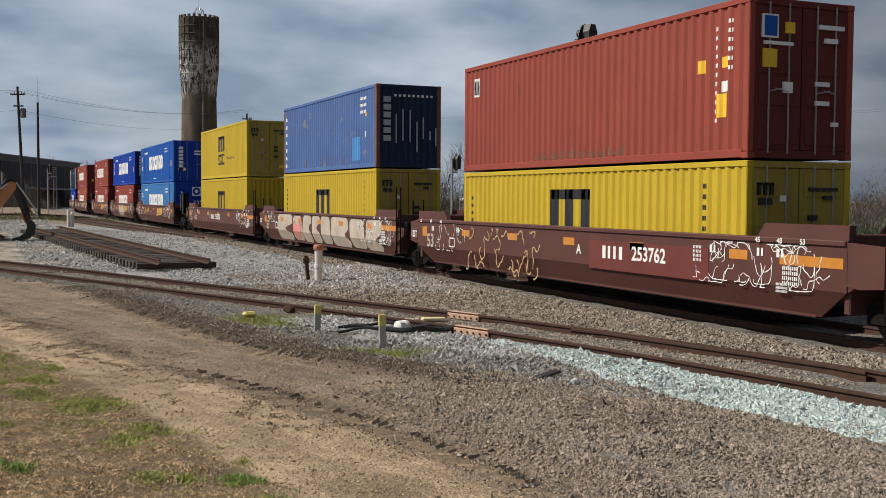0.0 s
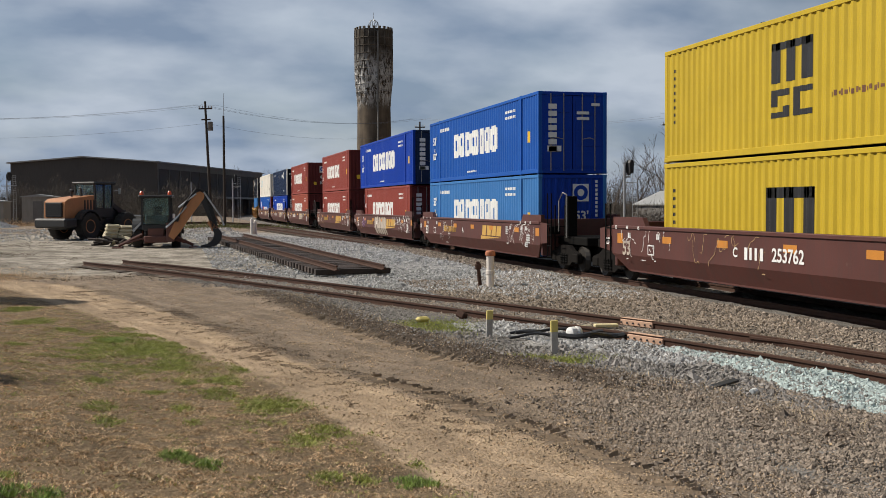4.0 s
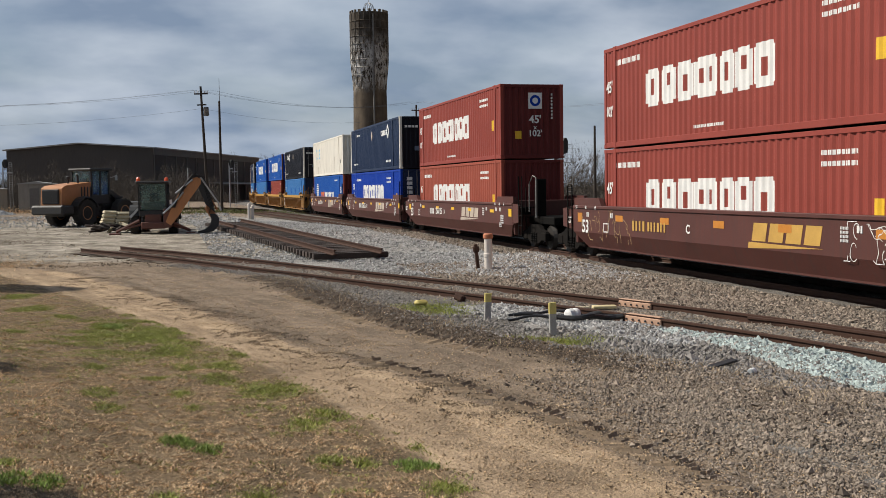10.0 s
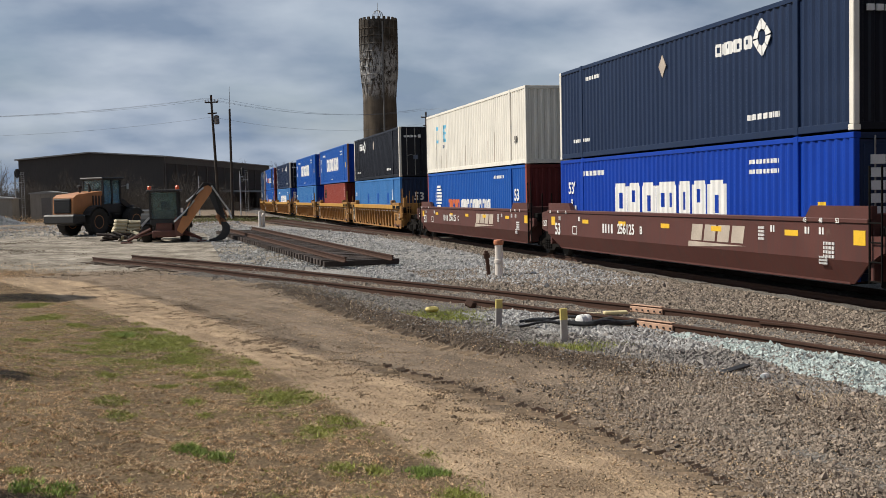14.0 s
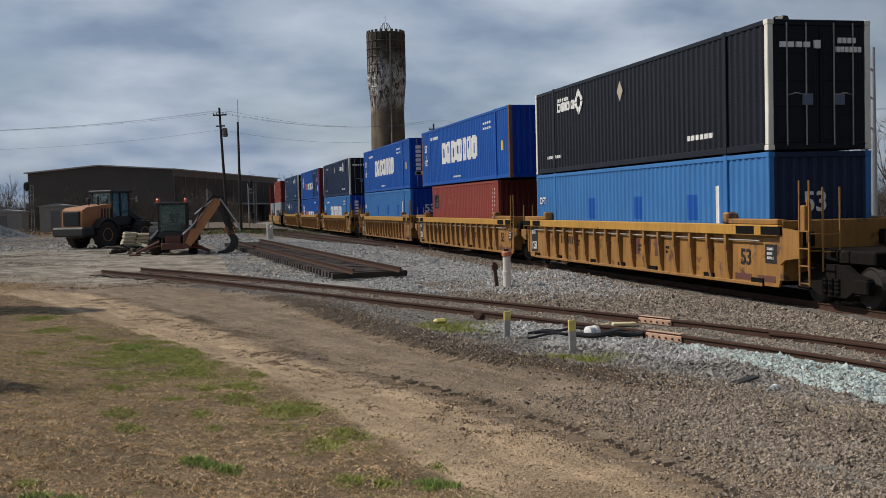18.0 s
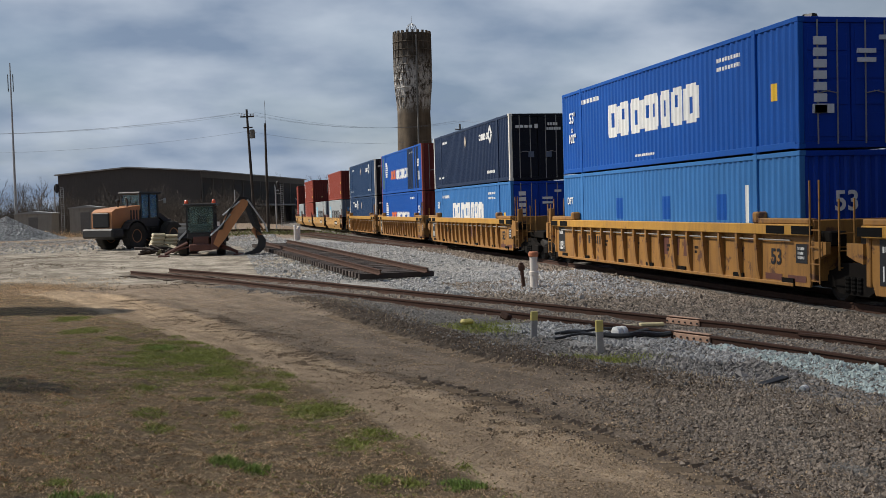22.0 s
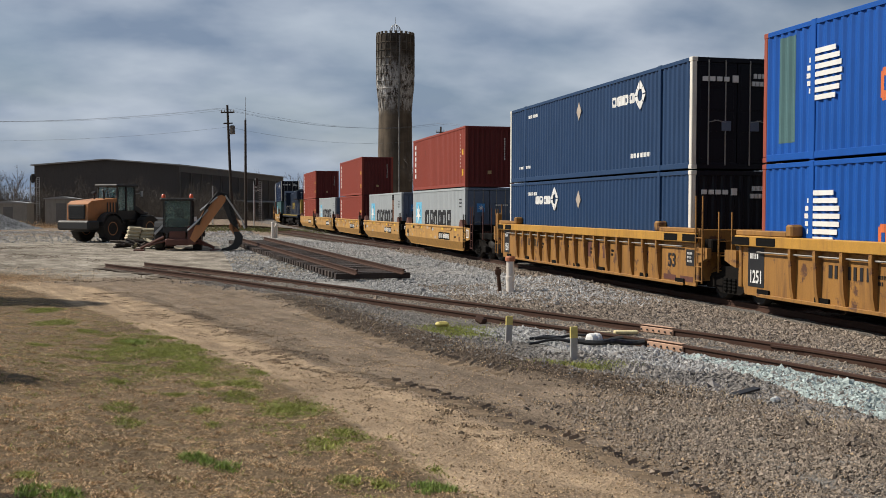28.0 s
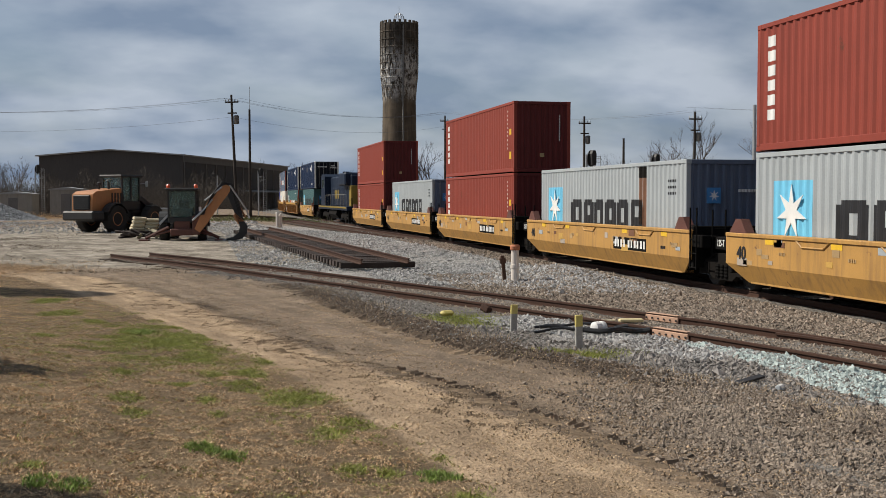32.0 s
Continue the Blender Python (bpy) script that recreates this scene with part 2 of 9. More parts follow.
M = {
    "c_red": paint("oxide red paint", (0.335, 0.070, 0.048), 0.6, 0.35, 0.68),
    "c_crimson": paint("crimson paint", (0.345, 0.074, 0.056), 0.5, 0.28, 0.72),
    # dark red for container ends, their shade put into the colour
    "c_redshade": paint("red paint darkened for shade", (0.16, 0.030, 0.028), 0.55, 0.3),
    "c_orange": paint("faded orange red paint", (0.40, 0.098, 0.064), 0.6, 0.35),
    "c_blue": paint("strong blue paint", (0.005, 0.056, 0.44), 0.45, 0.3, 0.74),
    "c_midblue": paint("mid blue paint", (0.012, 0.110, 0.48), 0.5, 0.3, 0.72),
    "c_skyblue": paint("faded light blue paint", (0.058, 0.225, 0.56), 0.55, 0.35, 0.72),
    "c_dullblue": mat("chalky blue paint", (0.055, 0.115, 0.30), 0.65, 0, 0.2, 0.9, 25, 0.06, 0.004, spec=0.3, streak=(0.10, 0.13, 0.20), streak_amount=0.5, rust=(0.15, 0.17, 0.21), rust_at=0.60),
    # navy and black also coat paler boxes' ends, as painted shade
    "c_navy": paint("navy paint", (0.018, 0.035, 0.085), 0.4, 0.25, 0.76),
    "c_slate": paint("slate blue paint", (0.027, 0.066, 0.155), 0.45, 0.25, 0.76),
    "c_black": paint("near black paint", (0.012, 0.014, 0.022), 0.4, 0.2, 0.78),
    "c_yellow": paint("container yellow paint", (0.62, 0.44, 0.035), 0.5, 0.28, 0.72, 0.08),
    # end doors: streaked, rusty yellow with the doors' shade mixed in
    "c_yellowshade": paint("weathered yellow paint darkened for shade", (0.44, 0.33, 0.06), 0.6, 0.5, 0.62, 0.15),
    "patchred": mat("repainted red patch", (0.125, 0.026, 0.020), 0.55, 0, 0.2, 1.2, 30, 0.05, 0.004),
    "purple": mat("faded purple spray paint", (0.20, 0.11, 0.26), 0.6, 0, 0.2, 3, 40, 0.03),
    "c_white": paint("dirty white paint", (0.98, 0.94, 0.84), 0.55, 0.45, 0.70),
    "c_grey": paint("pale grey paint", (0.48, 0.52, 0.54), 0.55, 0.3, 0.72),
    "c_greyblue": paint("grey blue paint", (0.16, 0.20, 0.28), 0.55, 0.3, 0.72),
    "c_teal": paint("dull teal paint", (0.10, 0.20, 0.21), 0.5, 0.3),
    "car_brown": mat("well car brown paint", (0.082, 0.024, 0.018), 0.6, 0, 0.18, 1.2, 30, 0.08, 0.004, streak=(0.045, 0.028, 0.024), streak_amount=0.6, rust=(0.10, 0.05, 0.035), rust_at=0.66),
    "car_yellow": mat("well car yellow paint", (0.30, 0.145, 0.031), 0.6, 0, 0.2, 1.2, 30, 0.08, 0.004, streak=(0.13, 0.060, 0.022), streak_amount=0.9, rust=(0.10, 0.045, 0.024), rust_at=0.575),
    "car_chord": mat("cleaner well car yellow paint", (0.45, 0.235, 0.036), 0.55, 0, 0.18, 1.2, 30, 0.08, 0.004, streak=(0.24, 0.11, 0.03), streak_amount=0.7, rust=(0.12, 0.05, 0.026), rust_at=0.64),
    "car_pale": mat("faded well car yellow paint", (0.44, 0.24, 0.062), 0.62, 0, 0.14, 1.2, 30, 0.08, 0.004, streak=(0.20, 0.11, 0.05), streak_amount=0.8, rust=(0.15, 0.07, 0.035), rust_at=0.64),
    # undersides and running gear: steel colours lowered to hold the under-car shade
    "under": mat("greasy shade-black steel", (0.006, 0.0055, 0.005), 0.85, 0.0, 0.4, 5, 50, 0.2, spec=0.10),
    "truck": mat("dusty shade-dark cast steel", (0.009, 0.0075, 0.0065), 0.92, 0.0, 0.35, 6, 60, 0.3, 0.006, rust=(0.05, 0.026, 0.018), rust_at=0.64, spec=0.12),
    "wheel": mat("worn shade-dark wheel steel", (0.022, 0.018, 0.015), 0.65, 0.1, 0.3, 5, 60, 0.1),
    "galv": mat("galvanised steel", (0.42, 0.43, 0.44), 0.45, 0.6, 0.18, 6, 60, 0.06),
    "rod": mat("dull steel rod", (0.30, 0.29, 0.27), 0.5, 0.5, 0.25, 8, 60, 0.06),
    "white": mat("white marking paint", (0.72, 0.72, 0.70), 0.55, 0, 0.10, 2.5, 30, 0.03, 0.003),
    "black": mat("black marking paint", (0.014, 0.014, 0.016), 0.5, 0, 0.25, 2.5, 30, 0.03, 0.003),
    "cream": mat("cream spray paint", (0.40, 0.34, 0.28), 0.7, 0, 0.22, 1.5, 30, 0.03, 0.003),
    "ymark": mat("yellow reflector sheet", (0.75, 0.46, 0.03), 0.4, 0, 0.12, 4, 40, 0.02),
    "omark": mat("orange reflector sheet", (0.50, 0.20, 0.03), 0.45, 0, 0.15, 4, 40, 0.02),
    "gold": mat("gold marking paint", (0.50, 0.30, 0.07), 0.55, 0, 0.15, 3, 40, 0.03),
    "tan": mat("tan spray paint", (0.40, 0.27, 0.13), 0.6, 0, 0.2, 3, 40, 0.03),
    "lblue": mat("light blue marking paint", (0.16, 0.52, 0.74), 0.5, 0, 0.1, 3, 40, 0.03),
    "orange": mat("orange marking paint", (0.60, 0.14, 0.04), 0.5, 0, 0.12, 3, 40, 0.03),
    "pink": mat("pink spray paint", (0.62, 0.22, 0.20), 0.5, 0, 0.12, 3, 40, 0.03),
    "cyanpaint": mat("touched-up blue paint", (0.05, 0.22, 0.50), 0.5, 0, 0.2, 3, 40, 0.03),
    "rustpaint": mat("rust stain", (0.15, 0.065, 0.032), 0.75, 0, 0.35, 3, 40, 0.1),
    "rail": mat("rusty rail steel", (0.058, 0.031, 0.022), 0.8, 0.0, 0.25, 5, 60, 0.15, 0.004, spec=0.2),
    "rim_paint": mat("dark brown spray paint", (0.045, 0.028, 0.022), 0.6, 0, 0.25, 3, 40, 0.03),
    "pipe_grey": mat("weathered grey pipe", (0.17, 0.165, 0.155), 0.8, 0.1, 0.35, 0.8, 10, 0.1),
    "joint": mat("new orange joint bar steel", (0.46, 0.29, 0.20), 0.7, 0.1, 0.2, 6, 60, 0.15),
    "tie": mat("weathered timber tie", (0.10, 0.075, 0.055), 0.9, 0, 0.35, 4, 50, 0.5, 0.01, rand=0.3),
    "newtie": mat("dark creosoted tie", (0.050, 0.036, 0.030), 0.85, 0, 0.35, 4, 50, 0.4, 0.01, rand=0.35),
    "stone_grey": mat("grey ballast stone", (0.20, 0.185, 0.17), 0.9, 0, 0.2, 14, 60, 0.3, 0.01, island=0.55),
    "stone_dark": mat("dusty brown ballast stone", (0.225, 0.183, 0.143), 0.92, 0, 0.2, 14, 60, 0.3, 0.01, island=0.55),
    "stone_pale": mat("pale new ballast stone", (0.34, 0.335, 0.325), 0.9, 0, 0.15, 14, 60, 0.3, 0.01, island=0.40),
    "stone_heap": mat("blue-grey loose gravel", (0.26, 0.27, 0.28), 0.9, 0, 0.25, 3, 30, 0.3, 0.02, island=0.4),
    "stone_teal": mat("blue green new ballast stone", (0.37, 0.43, 0.415), 0.88, 0, 0.15, 14, 60, 0.3, 0.01, island=0.35),
    "sand": mat("dry sandy crumbs", (0.42, 0.305, 0.19), 0.95, 0, 0.2, 10, 60, 0, island=0.4),
    "tread": mat("tyre-pressed brown soil", (0.23, 0.168, 0.11), 0.95, 0, 0.3, 5, 40, 0.5, 0.02, island=0.3),
    "clod": mat("broken dark soil", (0.125, 0.094, 0.068), 0.95, 0, 0.3, 10, 60, 0.5, 0.01, island=0.4),
    "straw": mat("dormant tan grass", (0.54, 0.385, 0.232), 0.85, 0, 0.30, 1.6, 14, 0, island=0.75),
    "palestraw": mat("bleached dry grass", (0.50, 0.385, 0.235), 0.85, 0, 0.15, 1.2, 30, 0, island=0.3),
    "green": mat("fresh green grass", (0.25, 0.275, 0.055), 0.75, 0, 0.25, 5.0, 30, 0, island=0.5),
    "deepgreen": mat("deep green clump grass", (0.21, 0.29, 0.06), 0.7, 0, 0.25, 6.0, 30, 0, island=0.6),
    "shed": mat("dark weathered sheet metal", (0.056, 0.050, 0.047), 0.75, 0.1, 0.2, 0.3, 6, 0.1, 0.02, streak=(0.02, 0.02, 0.02)),
    "shed_side": mat("dark brown sheet metal", (0.062, 0.052, 0.046), 0.75, 0.1, 0.2, 0.3, 6, 0.1, 0.02, streak=(0.025, 0.022, 0.02)),
    "shed_trim": mat("grey sheet trim", (0.15, 0.14, 0.13), 0.7, 0.1, 0.2, 0.5, 8, 0.1),
    "roof": mat("dull metal roof", (0.30, 0.30, 0.29), 0.6, 0.2, 0.2, 0.4, 8, 0.1),
    "pole": mat("dark creosoted pole", (0.045, 0.035, 0.028), 0.9, 0, 0.35, 3, 30, 0.4, 0.01),
    "bark": mat("grey bark", (0.12, 0.10, 0.085), 0.95, 0, 0.3, 3, 30, 0.4, 0.02),
    "twig": mat("fine brown twigs", (0.12, 0.098, 0.083), 0.95, 0, 0.2, 3, 30, 0, island=0.3),
    "scrub": mat("dull winter scrub", (0.090, 0.074, 0.060), 0.95, 0, 0.3, 1, 10, 0, island=0.4),
    "leaf": mat("dark evergreen leaf", (0.033, 0.055, 0.018), 0.7, 0, 0.3, 2, 20, 0, island=0.45),
    "mach": mat("machine orange tan paint", (0.43, 0.185, 0.072), 0.5, 0, 0.12, 2, 30, 0.05, 0.004, streak=(0.26, 0.15, 0.07), streak_amount=0.5),
    "machred": mat("weathered red-brown frame paint", (0.11, 0.04, 0.028), 0.6, 0, 0.25, 2, 30, 0.1),
    "panelteal": mat("teal grey cab panel", (0.10, 0.15, 0.16), 0.5, 0, 0.15, 3, 40, 0.05),
    "mdark": mat("dark machine plastic", (0.02, 0.02, 0.021), 0.6, 0, 0.3, 3, 40, 0.1),
    "tyre": mat("dusty tyre rubber", (0.028, 0.026, 0.024), 0.9, 0, 0.3, 4, 30, 0.3, 0.01),
    "glass": mat("tinted cab glass", (0.45, 0.60, 0.58), 0.06, 0.0, 0.1, 1, 8, 0, spec=0.8),
    "beacon": mat("orange red beacon lens", (0.75, 0.10, 0.03), 0.3, 0, 0.1, 4, 40, 0),
    "sack": mat("cream tarpaulin", (0.50, 0.44, 0.30), 0.7, 0, 0.15, 2, 20, 0.4, 0.03),
    "pvc": mat("white plastic pipe", (0.66, 0.60, 0.54), 0.5, 0, 0.08, 6, 40, 0.03),
    "terracotta": mat("orange brown cap", (0.42, 0.15, 0.07), 0.7, 0, 0.2, 8, 40, 0.1),
    "stake": mat("weathered grey stake", (0.36, 0.35, 0.33), 0.7, 0, 0.2, 6, 50, 0.15),
    "stakeyellow": mat("yellow stake paint", (0.60, 0.50, 0.16), 0.6, 0, 0.15, 6, 50, 0.1),
    "palewood": mat("pale yellow timber", (0.62, 0.53, 0.30), 0.75, 0, 0.15, 6, 50, 0.15),
    "hose": mat("black rubber hose", (0.012, 0.012, 0.013), 0.55, 0, 0.3, 6, 50, 0.1),
    "locoblue": paint("dark locomotive blue", (0.016, 0.028, 0.055), 0.4, 0.3, 0.75),
    "locoyellow": paint("locomotive yellow", (0.34, 0.24, 0.05), 0.45, 0.3, 0.75),
    "hut": mat("pale hut panel", (0.26, 0.24, 0.21), 0.8, 0, 0.15, 1, 12, 0.1, streak=(0.14, 0.12, 0.10)),
    "signal": mat("matt black signal steel", (0.010, 0.010, 0.011), 0.6, 0, 0.3, 4, 40, 0.05),
    "wire": mat("grey line wire", (0.16, 0.17, 0.19), 0.6, 0.3, 0.1, 1, 8, 0),
    "weed": mat("low weedy growth", (0.11, 0.12, 0.035), 0.9, 0, 0.3, 2, 20, 0, island=0.4),
}


M["glass"].node_tree.nodes["Principled BSDF"].inputs["Transmission Weight"].default_value = 0.9


# ---- mesh helpers ----
def box(bm, x0, x1, y0, y1, z0, z1, bev=0.0):
    v = [bm.verts.new((x, y, z)) for x in (x0, x1) for y in (y0, y1) for z in (z0, z1)]
    fs = [bm.faces.new([v[i] for i in q]) for q in ((0, 1, 3, 2), (4, 6, 7, 5), (0, 4, 5, 1), (2, 3, 7, 6), (0, 2, 6, 4), (1, 5, 7, 3))]
    if bev:
        bmesh.ops.bevel(bm, geom=list({e for f in fs for e in f.edges}), offset=bev, segments=1, affect="EDGES")
    return bm


def tube(bm, pts, r, n=6, r2=None, cap=True):
    """A round bar along points; r2 is the radius at its end."""
    pts = [Vector(p) for p in pts]
    rings = []
    for i, p in enumerate(pts):
        d = (pts[min(i + 1, len(pts) - 1)] - pts[max(i - 1, 0)]).normalized()
        a = d.orthogonal().normalized()
        if abs(d.z) < 0.9:
            a = d.cross(Vector((0, 0, 1))).normalized()
        b = d.cross(a)
        rad = r if r2 is None else r + (r2 - r) * i / (len(pts) - 1)
        rings.append([bm.verts.new(p + rad * (math.cos(2 * math.pi * k / n) * a + math.sin(2 * math.pi * k / n) * b)) for k in range(n)])
    for q, w in zip(rings, rings[1:]):
        for k in range(n):
            bm.faces.new((q[k], q[(k + 1) % n], w[(k + 1) % n], w[k]))
    if cap:
        bm.faces.new(rings[0][::-1])
        bm.faces.new(rings[-1])
    return bm


def prism(bm, pts, axis, a, b):
    """A flat outline pushed along an axis: pts are the other two coordinates in order."""
    def at(p, d):
        return {"x": (d, p[0], p[1]), "y": (p[0], d, p[1]), "z": (p[0], p[1], d)}[axis]
    lo, hi = [bm.verts.new(at(p, a)) for p in pts], [bm.verts.new(at(p, b)) for p in pts]
    n = len(pts)
    fs = [bm.faces.new(lo), bm.faces.new(hi[::-1])] + [bm.faces.new((lo[i], hi[i], hi[(i + 1) % n], lo[(i + 1) % n])) for i in range(n)]
    bmesh.ops.recalc_face_normals(bm, faces=fs)
    return bm


def lathe(bm, prof, n=16, centre=(0, 0, 0), axis="z"):
    rings = []
    for r, h in prof:
        ring = []
        for k in range(n):
            c, s = r * math.cos(2 * math.pi * k / n), r * math.sin(2 * math.pi * k / n)
            p = {"z": (c, s, h), "x": (h, c, s), "y": (s, h, c)}[axis]
            ring.append(bm.verts.new((p[0] + centre[0], p[1] + centre[1], p[2] + centre[2])))
        rings.append(ring)
    fs = []
    for q, w in zip(rings, rings[1:]):
        for k in range(n):
            fs.append(bm.faces.new((q[k], q[(k + 1) % n], w[(k + 1) % n], w[k])))
    fs += [bm.faces.new(rings[0][::-1]), bm.faces.new(rings[-1])]
    bmesh.ops.recalc_face_normals(bm, faces=fs)
    return bm


CACHE = {}


def part(name, bm, material, parent, label="", key=None, at=None, smooth=False):
    """Links a bmesh, or the function that makes it, as one mesh under a thing or a part. With a key the mesh is made once."""
    k = (key, material.name) if key else None
    if k and k in CACHE:
        me = CACHE[k]
    else:
        if callable(bm):
            b2 = bmesh.new()
            bm(b2)
            bm = b2
        me = bpy.data.meshes.new(name)
        bm.to_mesh(me)
        bm.free()
        me.materials.append(material)
        if smooth:
            me.polygons.foreach_set("use_smooth", [True] * len(me.polygons))
        if k:
            CACHE[k] = me
    ob = new(name, me)
    ob.parent = parent
    if at is not None:
        ob.matrix_basis = at
    if label:
        ob["label"] = label
    return ob


def thing(name, label, category, group="", m=None, kind=""):
    ob = new(name)
    ob.empty_display_size = 0.3
    if m is not None:
        ob.matrix_basis = m
    return tagged(ob, label, category, group, kind)


def raw_mesh(name, verts, faces_flat, per_face, material, kind="", label="", category=""):
    """A big mesh from arrays; every face has per_face corners."""
    me = bpy.data.meshes.new(name)
    nf = len(faces_flat) // per_face
    me.vertices.add(len(verts))
    me.vertices.foreach_set("co", np.asarray(verts, np.float32).ravel())
    me.loops.add(len(faces_flat))
    me.loops.foreach_set("vertex_index", np.asarray(faces_flat, np.int32))
    me.polygons.add(nf)
    me.polygons.foreach_set("loop_start", np.arange(0, nf * per_face, per_face, dtype=np.int32))
    me.polygons.foreach_set("loop_total", np.full(nf, per_face, np.int32))
    me.polygons.foreach_set("use_smooth", np.zeros(nf, bool))
    me.update(calc_edges=True)
    me.materials.append(material)
    return tagged(new(name, me), label, category, "", kind)


def lettering(text, size, material, parent, at, name="marking", squeeze=1.0, bold=0.022):
    """A readable mark in the built-in font, as a thin mesh; it stands in its own x-z plane, reading along -y."""
    cu = bpy.data.curves.new("mark", "FONT")
    cu.body, cu.size, cu.align_x, cu.align_y, cu.extrude = text, size, "CENTER", "CENTER", 0.002
    cu.offset = bold * size
    tmp = bpy.data.objects.new("mark", cu)
    me = bpy.data.meshes.new_from_object(tmp)
    bpy.data.objects.remove(tmp)
    me.name = name
    me.materials.append(material)
    ob = new(name, me)
    ob.parent = parent
    ob.matrix_basis = at @ Matrix.Diagonal((squeeze, 1, 1, 1))
    return ob


# text on a side that faces -x (seen from the camera reading from far to near) and on an end that faces -y
SIDE = Matrix(((0, 0, -1, 0), (-1, 0, 0, 0), (0, 1, 0, 0), (0, 0, 0, 1)))
END = Matrix(((1, 0, 0, 0), (0, 0, -1, 0), (0, 1, 0, 0), (0, 0, 0, 1)))


# ---- ground ----
def spline(pts):
    """x as a smooth function of y through points (y, x)."""
    ys, xs = np.array([p[0] for p in pts], float), np.array([p[1] for p in pts], float)
    def f(y):
        y = np.asarray(y, float)
        a = np.interp(y - 1.2, ys, xs) + np.interp(y + 1.2, ys, xs) + 2 * np.interp(y, ys, xs)
        return a / 4
    return f


GRASS_X = spline([(-30, 2.6), (7, 2.25), (9.5, 2.0), (11.8, 1.6), (15.1, 0.9), (19.7, -0.5), (24.5, -2.0), (32.2, -4.6), (40, -9), (60, -24)])
ROAD_X = spline([(-30, 5.0), (6.8, 3.8), (9.2, 3.5), (11.4, 3.0), (14.1, 2.2), (17.4, 1.3), (23.1, 0.0), (31.8, -2.6), (36, -5.1), (60, -18)])
DARK_X = spline([(-30, 7.0), (7.8, 5.9), (10.4, 6.0), (12, 5.7), (13.4, 5.1), (15.1, 4.4), (18.2, 3.8), (21.3, 3.3), (27.4, 2.5), (33, 0.2), (42, -4), (60, -16)])
SIDING = [(-34, 13.86), (-20, 13.35), (-10, 12.55), (-3, 11.75), (3, 10.9), (8, 10.05), (13.0, 9.15), (15.1, 8.6), (17.2, 7.95), (19.2, 7.2), (21.8, 6.3), (25.1, 5.0), (28.4, 3.75), (31.9, 2.35), (35.3, 0.9), (39.3, -1.0), (42, -2.6)]
SIDING_X = spline(SIDING)


def sstep(a, b, x):
    t = np.clip((x - a) / (b - a), 0, 1)
    return t * t * (3 - 2 * t)


def wob(x, y, s, k=0.0):
    """A cheap smooth wobble of about +-1."""
    return (np.sin(x * s + 1.3 * np.sin(y * s * 0.7 + k) + k) + np.sin(y * s * 1.21 + 1.7 * np.sin(x * s * 0.83 + 2 * k) + 2.1 * k)) / 2


def ground_z(x, y):
    x, y = np.asarray(x, float), np.asarray(y, float)
    z = 0.12 + 0.26 * sstep(36, 62, y) * (1 - sstep(4, 10, x)) + 0.25 * sstep(85, 140, y) * (1 - sstep(8, 12, x))
    # lawn rises towards the viewer
    z = z + 0.50 * sstep(0.0, 7.0, GRASS_X(y) - x) * (1 - sstep(14, 30, y))
    # churned bank on the road's far edge
    d = x - DARK_X(y)
    z = z + 0.10 * np.exp(-(d / 0.5) ** 2) * (1 - sstep(24, 32, y)) * (y > -5)
    # main line bed with its shoulder, and the hollow beyond
    m = np.abs(x - TRACK_X)
    z = z - 0.115 * (1 - sstep(1.5, 3.2, m)) * sstep(-400, -300, y)
    z = z - 0.5 * sstep(19, 30, x)
    # gravel heap beside the pipe
    z = z + 0.34 * np.exp(-(((x - 10.1) / 1.0) ** 2 + ((y - 28.8) / 2.0) ** 2))
    z = z + 0.10 * np.exp(-(((x - 7.6) / 0.55) ** 2 + ((y - 12.4) / 1.6) ** 2))
    # wheel ruts along the sandy track and the dirt beside it
    u = x - ROAD_X(y)
    rut = np.exp(-((u - 0.55) / 0.22) ** 2) + np.exp(-((u - 1.5) / 0.22) ** 2) + 0.7 * np.exp(-((u + 0.75) / 0.25) ** 2)
    z = z - 0.035 * rut * (y < 34) * (y > -10) * (0.6 + 0.4 * wob(x, y, 0.9, 2.0))
    near = (np.abs(y - 22) < 40) & (np.abs(x) < 25)
    return z + np.where(near, 0.018 * wob(x, y, 2.3) + 0.014 * wob(x, y, 5.1, 1.1) + 0.010 * wob(x, y, 9.7, 0.4), 0)


def axis_stops(lo, hi, step, far_lo, far_hi):
    a = list(np.arange(lo, hi + step / 2, step))
    s, v = step, hi
    while v < far_hi:
        s *= 1.22
        v += s
        a.append(min(v, far_hi))
    s, v, left = step, lo, []
    while v > far_lo:
        s *= 1.22
        v -= s
        left.append(max(v, far_lo))
    return np.array(left[::-1] + a)


